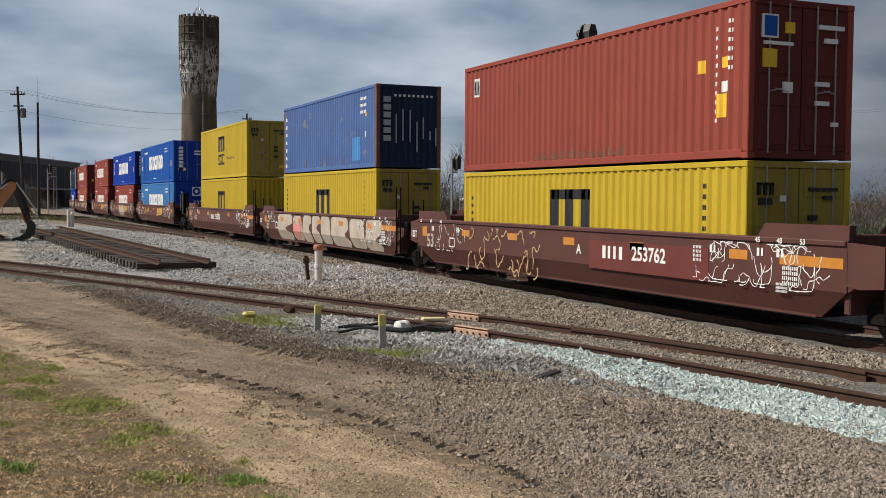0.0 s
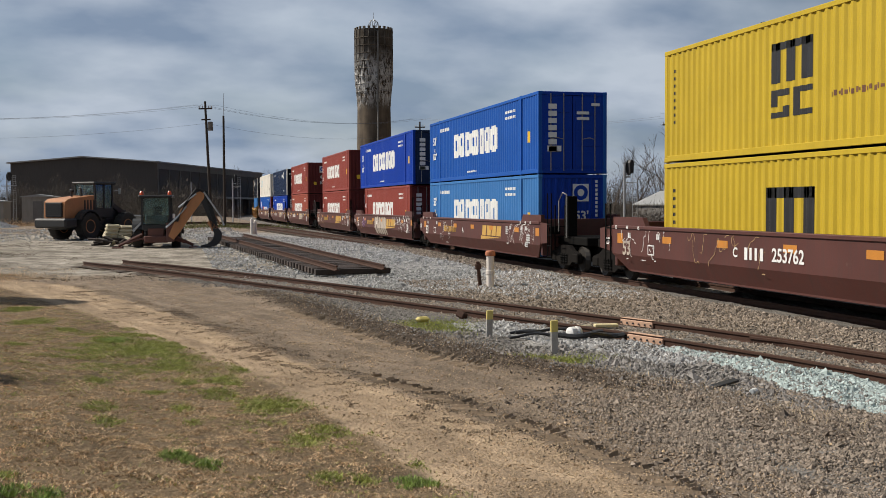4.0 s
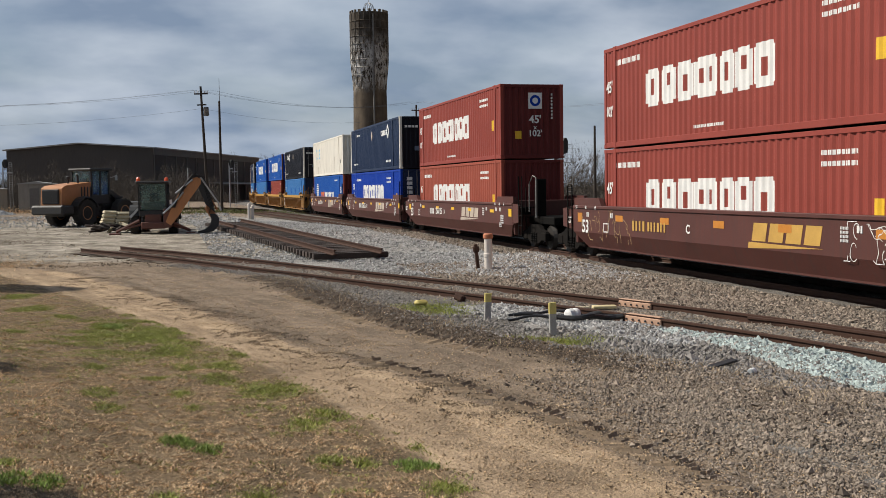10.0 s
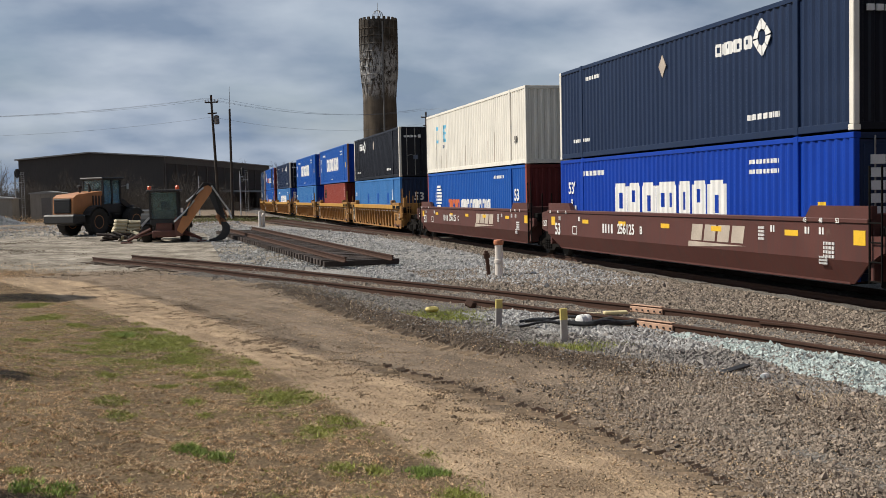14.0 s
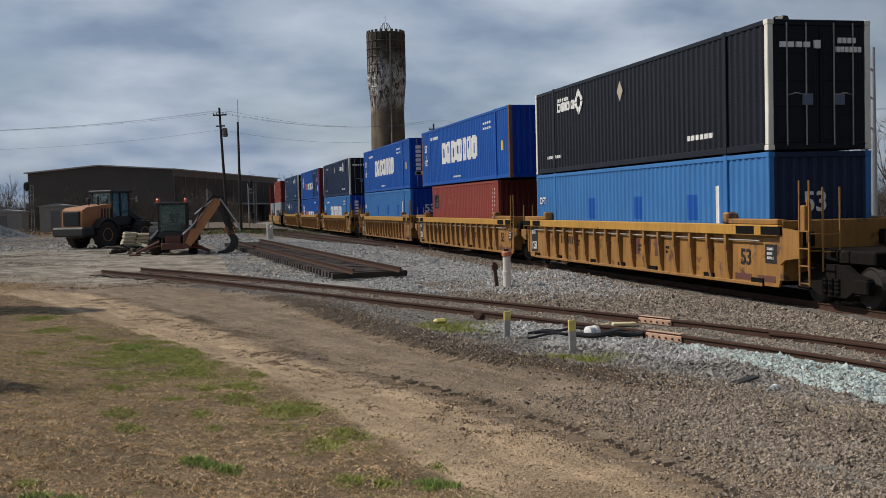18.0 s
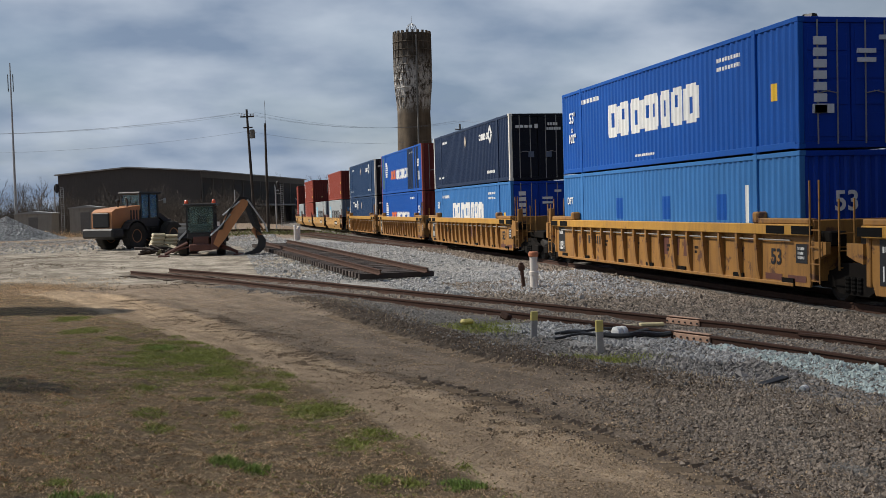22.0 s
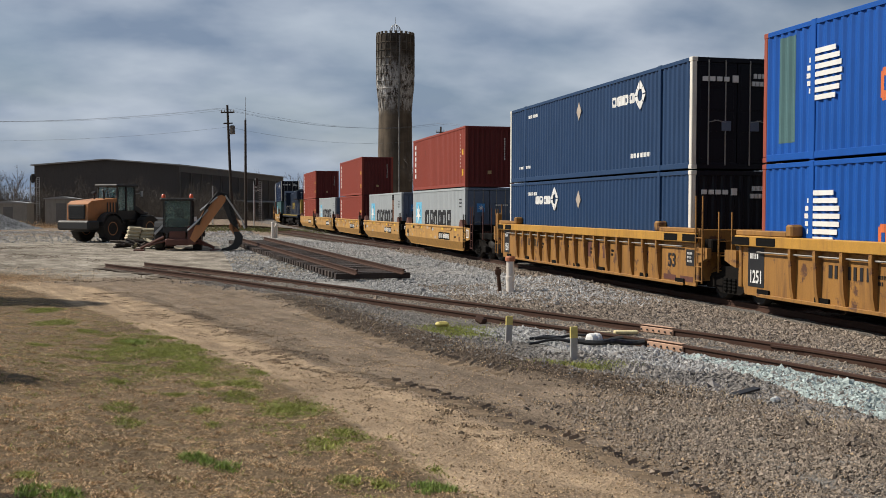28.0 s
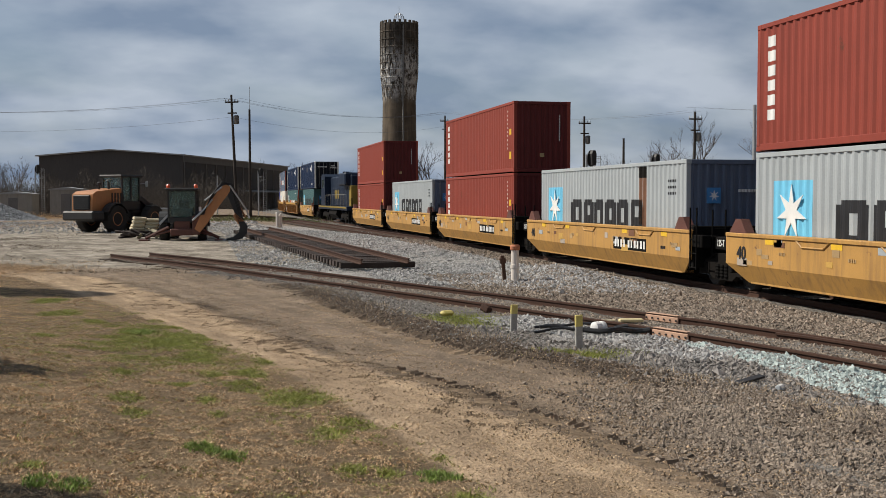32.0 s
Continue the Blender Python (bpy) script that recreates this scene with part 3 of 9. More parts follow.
def ground_material():
    m = bpy.data.materials.new("mixed dirt, lawn and gravel ground")
    m.use_nodes = True
    nt = m.node_tree
    bsdf = nt.nodes["Principled BSDF"]
    tc = nt.nodes.new("ShaderNodeTexCoord").outputs["Object"]
    edge = noise_of(nt, tc, 1.5, 10, 0.72)
    grain = noise_of(nt, tc, 22, 5, 0.6)
    fine = noise_of(nt, tc, 95, 3, 0.6)
    patch = noise_of(nt, tc, 0.55, 5, 0.6)

    def two(a, b, fac=grain, lo=0.32, hi=0.68):
        return ramp2(nt, fac, a, b, lo, hi)
    # tracks run along the lane: noise drawn out along it
    sk = nt.nodes.new("ShaderNodeMapping")
    sk.inputs["Rotation"].default_value = (0, 0, radians(-17))
    nt.links.new(tc, sk.inputs[0])
    drag = noise_of(nt, sk.outputs[0], 3.2, 6, 0.6, (1.0, 0.13, 1.0))
    c = mixed(nt, 0.5, two((0.150, 0.113, 0.080), (0.298, 0.230, 0.165)), two((0.160, 0.121, 0.088), (0.298, 0.233, 0.172), drag, 0.36, 0.64))
    cols = {
        "zone_a": (mixed(nt, 0.5, two((0.055, 0.040, 0.026), (0.27, 0.19, 0.11)), two((0.10, 0.072, 0.044), (0.25, 0.177, 0.105), patch)),
                   mixed(nt, 0.55, two((0.30, 0.219, 0.142), (0.46, 0.340, 0.222)), two((0.26, 0.190, 0.126), (0.47, 0.350, 0.232), drag, 0.36, 0.62)),
                   two((0.045, 0.033, 0.025), (0.14, 0.105, 0.075))),
        "zone_b": (two((0.085, 0.078, 0.07), (0.27, 0.25, 0.225)),
                   two((0.17, 0.165, 0.155), (0.44, 0.425, 0.40)),
                   mixed(nt, 0.5, two((0.19, 0.165, 0.130), (0.37, 0.33, 0.275), edge, 0.40, 0.60), two((0.15, 0.128, 0.098), (0.41, 0.365, 0.305), patch, 0.42, 0.58))),
    }
    for key, group in cols.items():
        at = nt.nodes.new("ShaderNodeVertexColor")
        at.layer_name = key
        sp = nt.nodes.new("ShaderNodeSeparateColor")
        nt.links.new(at.outputs[0], sp.inputs[0])
        for i, col in enumerate(group):
            add = nt.nodes.new("ShaderNodeMath"); add.operation = "ADD"
            nt.links.new(sp.outputs[i], add.inputs[0])
            nt.links.new(edge, add.inputs[1])
            r = nt.nodes.new("ShaderNodeMapRange")
            r.inputs[1].default_value, r.inputs[2].default_value = 0.80, 1.20
            nt.links.new(add.outputs[0], r.inputs[0])
            c = mixed(nt, r.outputs[0], c, col)
    c = mixed(nt, 0.5, c, ramp2(nt, fine, (0.30,) * 3, (1.65,) * 3, 0.36, 0.64), "MULTIPLY")
    c = mixed(nt, 0.45, c, ramp2(nt, edge, (0.62,) * 3, (1.36,) * 3, 0.38, 0.62), "MULTIPLY")
    c = mixed(nt, 0.35, c, ramp2(nt, drag, (0.68,) * 3, (1.30,) * 3, 0.34, 0.66), "MULTIPLY")
    nt.links.new(c, bsdf.inputs["Base Color"])
    bsdf.inputs["Roughness"].default_value = 0.95
    bsdf.inputs["Specular IOR Level"].default_value = 0.2
    b = nt.nodes.new("ShaderNodeBump")
    b.inputs["Strength"].default_value, b.inputs["Distance"].default_value = 1.0, 0.06
    nt.links.new(grain, b.inputs["Height"])
    nt.links.new(b.outputs[0], bsdf.inputs["Normal"])
    return m


def zones(x, y):
    """Weights 0..1: lawn, sandy road, churned soil; grey ballast, pale gravel, trampled yard."""
    g, r, d, s = GRASS_X(y), ROAD_X(y), DARK_X(y), SIDING_X(y)
    lawn = sstep(-0.25, 0.25, g - x) * (1 - sstep(33, 38, y))
    road = sstep(-0.25, 0.2, x - g) * sstep(-0.3, 0.3, r - x) * (1 - sstep(32, 40, y))
    dark = np.exp(-((x - d) / 0.55) ** 2) * (1 - sstep(24, 30, y)) * sstep(8.0, 11, y) + 0.45 * np.exp(-((x - r - 0.3) / 0.35) ** 2) * (y < 30)
    ballast = sstep(0.3, 0.7, x - d - 0.25) * (1 - sstep(36, 40, y)) + sstep(4.6, 5.4, x) * (1 - sstep(9.8, 11.5, y))
    ballast = np.maximum(ballast, sstep(TRACK_X - 3.6, TRACK_X - 3.0, x) * (1 - sstep(TRACK_X + 2.5, TRACK_X + 3.5, x)))
    pale = sstep(26, 30, y) * sstep(1.2, 2.2, x - s) * (1 - sstep(10.6, 11.6, x)) * (1 - 0.25 * sstep(40, 60, y)) * (1 - sstep(75, 95, y))
    pale = np.maximum(pale, np.exp(-(((x - 9.9) / 1.3) ** 2 + ((y - 28.4) / 2.4) ** 2)) * 1.2)
    pale = np.maximum(pale, np.exp(-(((x - 5.9) / 0.7) ** 2 + ((y - 15.6) / 1.4) ** 2)))
    yard = sstep(34, 39, y) * (1 - sstep(3, 6, x - 0.0)) * (1 - sstep(70, 90, y)) * sstep(-45, -35, x)
    return [np.clip(v, 0, 1) for v in (lawn, road, dark, ballast, pale, yard)]


def build_ground():
    xs = axis_stops(-9, 15, 0.22, -2600, 2600)
    ys = axis_stops(4, 46, 0.22, -2600, 2600)
    X, Y = np.meshgrid(xs, ys)
    Z = ground_z(X, Y)
    n, k = X.shape
    idx = np.arange(n * k).reshape(n, k)
    f = np.stack([idx[:-1, :-1], idx[:-1, 1:], idx[1:, 1:], idx[1:, :-1]], -1).reshape(-1)
    ob = raw_mesh("ground", np.stack([X, Y, Z], -1).reshape(-1, 3), f, 4, ground_material(), "structure", "worn lawn, sandy track, churned soil and gravel rail yard", "ground")
    w = zones(X.ravel(), Y.ravel())
    for key, tri in (("zone_a", w[:3]), ("zone_b", w[3:])):
        at = ob.data.color_attributes.new(key, "FLOAT_COLOR", "POINT")
        at.data.foreach_set("color", np.stack([*tri, np.ones_like(tri[0])], -1).astype(np.float32).ravel())
    ob.data.polygons.foreach_set("use_smooth", [True] * len(ob.data.polygons))


build_ground()


# ---- rails ----
def sweep_rail(bm, line, z_top, hgt=0.17, head=0.036):
    """A rail section swept along plan points (x, y)."""
    prof = [(-0.07, -hgt), (0.07, -hgt), (0.07, -hgt + 0.02), (0.012, -hgt + 0.045), (0.012, -0.045), (head, -0.035), (head, -0.004), (0.028, 0.0), (-0.028, 0.0), (-head, -0.004), (-head, -0.035), (-0.012, -0.045), (-0.012, -hgt + 0.045), (-0.07, -hgt + 0.02)]
    rings = []
    for i, p in enumerate(line):
        a, b = line[max(i - 1, 0)], line[min(i + 1, len(line) - 1)]
        d = Vector((b[0] - a[0], b[1] - a[1])).normalized()
        nrm = Vector((d.y, -d.x))
        z = z_top(p[0], p[1]) if callable(z_top) else z_top
        rings.append([bm.verts.new((p[0] + nrm.x * u, p[1] + nrm.y * u, z + v)) for u, v in prof])
    k = len(prof)
    for q, w in zip(rings, rings[1:]):
        for j in range(k):
            bm.faces.new((q[j], q[(j + 1) % k], w[(j + 1) % k], w[j]))
    bm.faces.new(rings[0])
    bm.faces.new(rings[-1][::-1])
    bmesh.ops.recalc_face_normals(bm, faces=bm.faces[:])
    return bm


def offset_line(line, d):
    out = []
    for i, p in enumerate(line):
        a, b = line[max(i - 1, 0)], line[min(i + 1, len(line) - 1)]
        t = Vector((b[0] - a[0], b[1] - a[1])).normalized()
        out.append((p[0] + t.y * d, p[1] - t.x * d))
    return out


def lay_track(name, label, line, z_top, rail_m, tie_m, tie_len=2.6, gap=0.54, tie_drop=0.16, ties=(0, 9999), group=""):
    """Two rails on ties; ties at even steps along the line, each its own part."""
    ob = thing(name, label, "railway track", group)
    for d in (-0.7525, 0.7525):
        part("rail", sweep_rail(bmesh.new(), offset_line(line, d), z_top), rail_m, ob)
    box_key = bmesh.new()
    box(box_key, -tie_len / 2, tie_len / 2, -0.115, 0.115, -0.18, 0.0, 0.008)
    me = bpy.data.meshes.new("tie")
    box_key.to_mesh(me); box_key.free()
    me.materials.append(tie_m)
    rr = random.Random(len(line))
    pos, acc = [], 0.0
    for a, b in zip(line, line[1:]):
        L = math.hypot(b[0] - a[0], b[1] - a[1])
        while acc < L:
            u = acc / L
            pos.append((a[0] + (b[0] - a[0]) * u, a[1] + (b[1] - a[1]) * u, math.degrees(math.atan2(b[1] - a[1], b[0] - a[0]))))
            acc += gap
        acc -= L
    for i, (x, y, ang) in enumerate(pos):
        if ties[0] <= y <= ties[1]:
            t = new("tie", me)
            t.parent = ob
            z = z_top(x, y) if callable(z_top) else z_top
            t.matrix_basis = pose(x, y, z - tie_drop + rr.uniform(-0.012, 0.008), 0, 0, ang - 90 + rr.uniform(-1.5, 1.5))
    return ob


CURVE_S, CURVE_R = 147.0, 520.0


def on_main(s, lat=0.0):
    """The main line: straight, then a wide bend to the right. Gives x, y and the heading in degrees."""
    if s <= CURVE_S:
        return TRACK_X + lat, s, 0.0
    a = (s - CURVE_S) / CURVE_R
    return TRACK_X + CURVE_R * (1 - math.cos(a)) + lat * math.cos(a), CURVE_S + CURVE_R * math.sin(a) - lat * math.sin(a), math.degrees(a)


def build_tracks():
    line = [on_main(s)[:2] for s in list(range(-330, 150, 10)) + list(range(150, 560, 8))]
    main = lay_track("main_track", "main line of rusty rails on half-buried ties in ballast", line, RAIL_Z, M["rail"], M["tie"], ties=(8, 75))
    ys = np.arange(-34, 42.1, 1.0)
    sid = [(float(SIDING_X(y)), float(y)) for y in ys]
    lay_track("siding_track", "rusty turnout track half sunk in dirt and gravel", sid, lambda x, y: 0.25 + 0.08 * max(0.0, min(1.0, (y - 30) / 12)), M["rail"], M["tie"], ties=(8, 42), tie_drop=0.15)


build_tracks()


# ---- the train: containers ----
PITCH, DEEP = 0.28, 0.036


def corr(y, half):
    """Depth of the corrugated sheet at y: 0 on the ridges, DEEP in the grooves."""
    u = ((y + half) / PITCH) % 1.0
    if u < 0.25:
        return 0.0
    if u < 0.5:
        return DEEP * (u - 0.25) / 0.25
    if u < 0.75:
        return DEEP
    return DEEP * (1 - (u - 0.75) / 0.25)


def corr_stops(y0, y1, half):
    k0, k1 = math.ceil((y0 + half) / PITCH * 4 + 1e-6), math.floor((y1 + half) / PITCH * 4 - 1e-6)
    return [y0] + [k * PITCH / 4 - half for k in range(k0, k1 + 1)] + [y1]


def corr_sheet(bm, y0, y1, z0, z1, half, x_out, sign=-1, lift=0.0, thick=0.05):
    """A stretch of corrugated sheet in an upright plane; sign -1 faces -x."""
    ys = corr_stops(y0, y1, half)
    f = [(bm.verts.new((sign * (x_out + lift - corr(y, half)), y, z0)), bm.verts.new((sign * (x_out + lift - corr(y, half)), y, z1))) for y in ys]
    for a, b in zip(f, f[1:]):
        bm.faces.new((a[0], a[1], b[1], b[0]) if sign < 0 else (a[0], b[0], b[1], a[1]))
    if thick:
        xb = sign * (x_out - DEEP - thick)
        v = [bm.verts.new((xb, y, z)) for y in (y0, y1) for z in (z0, z1)]
        bm.faces.new((v[0], v[2], v[3], v[1]) if sign < 0 else (v[0], v[1], v[3], v[2]))


SCATTERED = {"small_marking", "rust_streak", "dirt_streak", "paint_streak", "number_marking"}


def side_mark(ob, rects, material, half, w, name="marking", label=""):
    """Painted patches (y from far to near as a, b; z low, high) that follow the corrugated near side."""
    if name == "placard" and len(rects) > 1:
        return [side_mark(ob, [r], material, half, w, name, label) for r in rects]
    bm = bmesh.new()
    for a, b, z0, z1 in rects:
        corr_sheet(bm, min(a, b), max(a, b), z0, z1, half, w / 2 - 0.012, -1, 0.004, 0)
    bmesh.ops.remove_doubles(bm, verts=bm.verts[:], dist=0.0005)
    p = part(name, bm, material, ob, label)
    return tagged(p, kind="stuff") if name in SCATTERED else p


def blocks(y_far, y_near, z0, z1, widths, gap=0.16):
    """Letter-sized heavy blocks with cut corners along the side, from far to near, each pierced by a narrow slot. One list of patches for each block."""
    total = sum(widths) + gap * (len(widths) - 1)
    k = (y_far - y_near) / total
    out, y, h = [], y_far, z1 - z0
    for i, wd in enumerate(widths):
        a, b = y, y - wd * k
        w = a - b
        lo, hi = ((0.30, 0.74), (0.48, 0.80), (0.24, 0.66), (0.36, 0.72))[i % 4]
        lo, hi = z0 + h * lo, z0 + h * hi
        slots = [(0.37, 0.63)] if wd < 1.25 else [(0.22, 0.38), (0.62, 0.78)]
        cut, c = w * 0.12, h * 0.09
        r = [(a - cut, b + cut, z0, z0 + c), (a, b, z0 + c, lo), (a, b, hi, z1 - c), (a - cut, b + cut, z1 - c, z1)]
        u = 0.0
        for p, q in slots:
            r.append((a - w * u, a - w * p, lo, hi))
            u = q
        r.append((a - w * u, b, lo, hi))
        out.append(r)
        y = b - gap * k
    return out


def container(label, L, H, W, cm, em=None, doors=True, posts=False, post_mat=None, end_post_mat=None, roof_mat=None):
    """A box container, its base's middle at the root. Near end faces -y."""
    # em: end paint, often darkened to carry the ends' shade
    em, post_mat = em or cm, post_mat or cm
    ob = thing("shipping_container", label, "shipping container", "containers on the train")
    half, w2 = L / 2, W / 2
    k = (L, H, W)
    x_in = w2 - 0.012
    for sg, nm in ((-1, "near"), (1, "far")):
        part("side_panel", lambda bm: corr_sheet(bm, -half + 0.13, half - 0.13, 0.16, H - 0.10, half, x_in, sg), cm, ob, key=("side", nm, *k))
        part("top_rail", lambda bm: box(bm, sg * w2 - sg * 0.07, sg * w2, -half + 0.16, half - 0.16, H - 0.11, H, 0.01), post_mat if posts else cm, ob, key=("toprail", nm, *k))
        part("bottom_rail", lambda bm: box(bm, sg * w2 - sg * 0.06, sg * w2, -half + 0.16, half - 0.16, 0.02, 0.17, 0.008), cm, ob, key=("botrail", nm, *k))
        for yy, en in ((-half, "n"), (half, "f")):
            s2 = 1 if yy < 0 else -1
            part("corner_post", lambda bm: box(bm, sg * w2 - sg * 0.14, sg * w2, yy, yy + s2 * 0.15, 0.12, H - 0.11, 0.015), end_post_mat or cm, ob, key=("post", nm, en, *k))
            for zz, hn in ((0.0, "l"), (H - 0.118, "h")):
                part("corner_casting", lambda bm: box(bm, sg * w2 - sg * 0.165, sg * (w2 + 0.004), yy - s2 * 0.004, yy + s2 * 0.18, zz, zz + 0.12, 0.012), end_post_mat or cm, ob, key=("cast", nm, en, hn, *k))
        if posts:
            for yy in (-6.1, 6.1):
                part("lifting_post", lambda bm: box(bm, sg * (w2 - 0.10), sg * (w2 + 0.012), yy - 0.09, yy + 0.09, 0.0, H + 0.015, 0.012), post_mat, ob, key=("lpost", nm, yy, *k))
    part("roof_panel", lambda bm: [box(bm, -w2 + 0.07, w2 - 0.07, -half + 0.15 + i * (L - 0.3) / 24, -half + 0.15 + (i + 0.72) * (L - 0.3) / 24, H - 0.06, H - 0.025) for i in range(24)] and box(bm, -w2 + 0.07, w2 - 0.07, -half + 0.1, half - 0.1, H - 0.09, H - 0.055), roof_mat or cm, ob, key=("roof", *k))
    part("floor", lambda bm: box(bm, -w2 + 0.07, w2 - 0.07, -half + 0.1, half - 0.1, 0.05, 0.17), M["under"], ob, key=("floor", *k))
    for yy, en in ((-half, "n"), (half, "f")):
        s2 = 1 if yy < 0 else -1
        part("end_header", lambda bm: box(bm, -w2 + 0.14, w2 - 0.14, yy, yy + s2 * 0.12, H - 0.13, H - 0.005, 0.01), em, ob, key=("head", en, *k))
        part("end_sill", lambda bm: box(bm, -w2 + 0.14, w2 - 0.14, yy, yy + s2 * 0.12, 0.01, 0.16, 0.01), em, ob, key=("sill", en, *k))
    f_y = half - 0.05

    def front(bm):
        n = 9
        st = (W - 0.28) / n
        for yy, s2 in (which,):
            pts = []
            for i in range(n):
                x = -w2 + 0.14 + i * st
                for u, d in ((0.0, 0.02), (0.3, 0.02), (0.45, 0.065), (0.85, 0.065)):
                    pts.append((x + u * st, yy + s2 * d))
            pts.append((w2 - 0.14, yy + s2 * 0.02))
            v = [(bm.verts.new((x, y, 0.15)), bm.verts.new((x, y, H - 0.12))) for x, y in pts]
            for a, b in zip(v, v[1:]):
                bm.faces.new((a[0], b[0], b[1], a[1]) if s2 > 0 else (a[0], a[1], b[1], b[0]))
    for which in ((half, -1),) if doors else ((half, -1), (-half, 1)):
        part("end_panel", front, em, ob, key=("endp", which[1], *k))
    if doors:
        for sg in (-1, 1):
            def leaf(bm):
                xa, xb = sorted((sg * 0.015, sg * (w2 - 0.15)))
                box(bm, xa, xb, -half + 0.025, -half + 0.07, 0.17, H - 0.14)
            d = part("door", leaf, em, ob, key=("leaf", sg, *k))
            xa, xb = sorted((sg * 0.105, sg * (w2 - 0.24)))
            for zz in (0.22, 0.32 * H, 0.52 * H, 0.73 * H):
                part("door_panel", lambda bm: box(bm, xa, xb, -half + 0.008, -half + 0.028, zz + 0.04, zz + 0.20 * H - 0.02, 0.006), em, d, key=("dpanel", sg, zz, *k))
            for u in (0.30, 0.74):
                xr = sg * (0.02 + u * (w2 - 0.2))
                part("lock_rod", lambda bm: tube(bm, [(xr, -half - 0.012, 0.10), (xr, -half - 0.012, H - 0.07)], 0.019, 6), M["rod"], d, key=("rod", sg, u, *k))
                part("door_handle", lambda bm: tube(bm, [(xr, -half - 0.03, 0.42 * H), (xr + sg * 0.02 - 0.30 * (1 if u > 0.5 else -1) * sg, -half - 0.03, 0.44 * H)], 0.013, 5), M["rod"], d, key=("dh", sg, u, *k))
    return ob


def wordmark(ob, L, W, H, style, shift=0.0):
    """Brand words and logos as plain blocks and shapes in their colours; readable size marks as lettering."""
    half = L / 2
    xm = -(W / 2 + 0.006)

    def small(y, z, n=1, size=0.13, width=0.9, m="white"):
        rects = [(y + width / 2, y - width / 2, z - i * size * 1.7, z - i * size * 1.7 + size * 0.75) for i in range(n)]
        parts_ = []
        for a, b, c, d in rects:
            yy = a
            while yy > b + 0.02:
                parts_.append((yy, max(b, yy - size * 0.55), c, d))
                yy -= size * 0.75
        side_mark(ob, parts_, M[m], half, W, "small_marking")
    if style in ("ringword53", "ringword45"):
        z0 = 1.02 * H / 2.9
        if style == "ringword53":
            ya, yb, h = 3.55, -3.10, 1.05
        else:
            ya, yb, h = 4.05, -2.30, 0.98
        [side_mark(ob, q, M["white"], half, W, "word_block") for q in blocks(ya, yb, z0, z0 + h, (1, 1, 1.02, 1.4, 0.8, 0.85, 1.05), 0.10)]
        small(half - 2.9 if style == "ringword53" else half - 1.6, H - 0.55, 1, 0.2, 1.7)
        small(-half + (3.3 if style == "ringword53" else 2.3), H - 0.50, 2, 0.13, 1.2)
        small(0.6, 0.30, 1, 0.10, 1.5)
        if style == "ringword53":
            lettering("53'", 0.52, M["white"], ob, Matrix.Translation((xm, half - 1.05, 1.95)) @ SIDE)
            lettering("x", 0.3, M["white"], ob, Matrix.Translation((xm, half - 1.05, 1.55)) @ SIDE)
            lettering("102\"", 0.42, M["white"], ob, Matrix.Translation((xm, half - 1.05, 1.22)) @ SIDE)
        else:
            lettering("45'", 0.46, M["white"], ob, Matrix.Translation((xm, half - 0.42, 1.75)) @ SIDE, squeeze=0.8)
            lettering("102'", 0.40, M["white"], ob, Matrix.Translation((xm, half - 0.42, 1.05)) @ SIDE, squeeze=0.7)
        side_mark(ob, [(-half + 1.25, -half + 0.95, 1.15, 1.55)], M["ymark"], half, W, "placard")
    elif style == "palepost":
        [side_mark(ob, q, M["white"], half, W, "word_block") for q in blocks(-2.6 + shift, -4.3 + shift, 2.06, 2.36, (1, 1.2, 1.1, 1), 0.12)]

        def ring(bm):
            c = (-4.78 + shift, 2.24)
            for i in range(8):
                a0, a1 = i * math.pi / 4, (i + 0.86) * math.pi / 4
                q = [(c[0] + r * math.cos(a), c[1] + r * math.sin(a) * 1.1) for r, a in ((0.17, a0), (0.30 if i % 2 else 0.38, a0), (0.38 if i % 2 else 0.30, a1), (0.17, a1))]
                prism(bm, q, "x", xm - 0.002, xm + 0.012)
        part("logo", ring, M["white"], ob, "white open diamond of painted segments", key=("palepostring", L, W, shift))
        small(half - 2.9, H - 0.5, 1, 0.16, 1.2)
        small(-half + 3.3, 0.45, 1, 0.17, 1.3)
        small(half - 1.9, 0.5, 1, 0.14, 1.3)

        def dia(bm):
            prism(bm, [(0.2, 1.9), (0.42, 2.2), (0.2, 2.5), (-0.02, 2.2)], "x", xm - 0.002, xm + 0.012)
        part("diamond_mark", dia, M["cream"], ob, key=("dia", L, W))
    elif style == "striped":
        def globe(bm):
            c = (half - 2.3, 1.75)
            for i in range(7):
                z = c[1] - 0.48 + i * 0.16
                wd = math.sqrt(max(0.05, 1 - ((i - 3) / 3.6) ** 2))
                prism(bm, [(c[0] + 0.55 * wd, z - 0.052), (c[0] + 0.55 * wd, z + 0.052), (c[0] - 0.2 - 0.5 * wd, z + 0.052), (c[0] - 0.2 - 0.5 * wd, z - 0.052)], "x", xm - 0.002, xm + 0.012)
        part("logo", globe, M["white"], ob, "striped white disc logo", key=("globe", L, W))
        [side_mark(ob, q, M["orange"], half, W, "word_block") for q in blocks(3.9, 1.75, 1.0, 1.62, (1, 1, 1, 1, 1), 0.16)]
        [side_mark(ob, q, M["white"], half, W, "word_block") for q in blocks(1.45, -3.2, 0.95, 1.62, (1, .9, 1, 1, 1, .9, 1, 1, .5, 1), 0.14)]
        small(-half + 3.6, H - 0.45, 1, 0.16, 1.3)
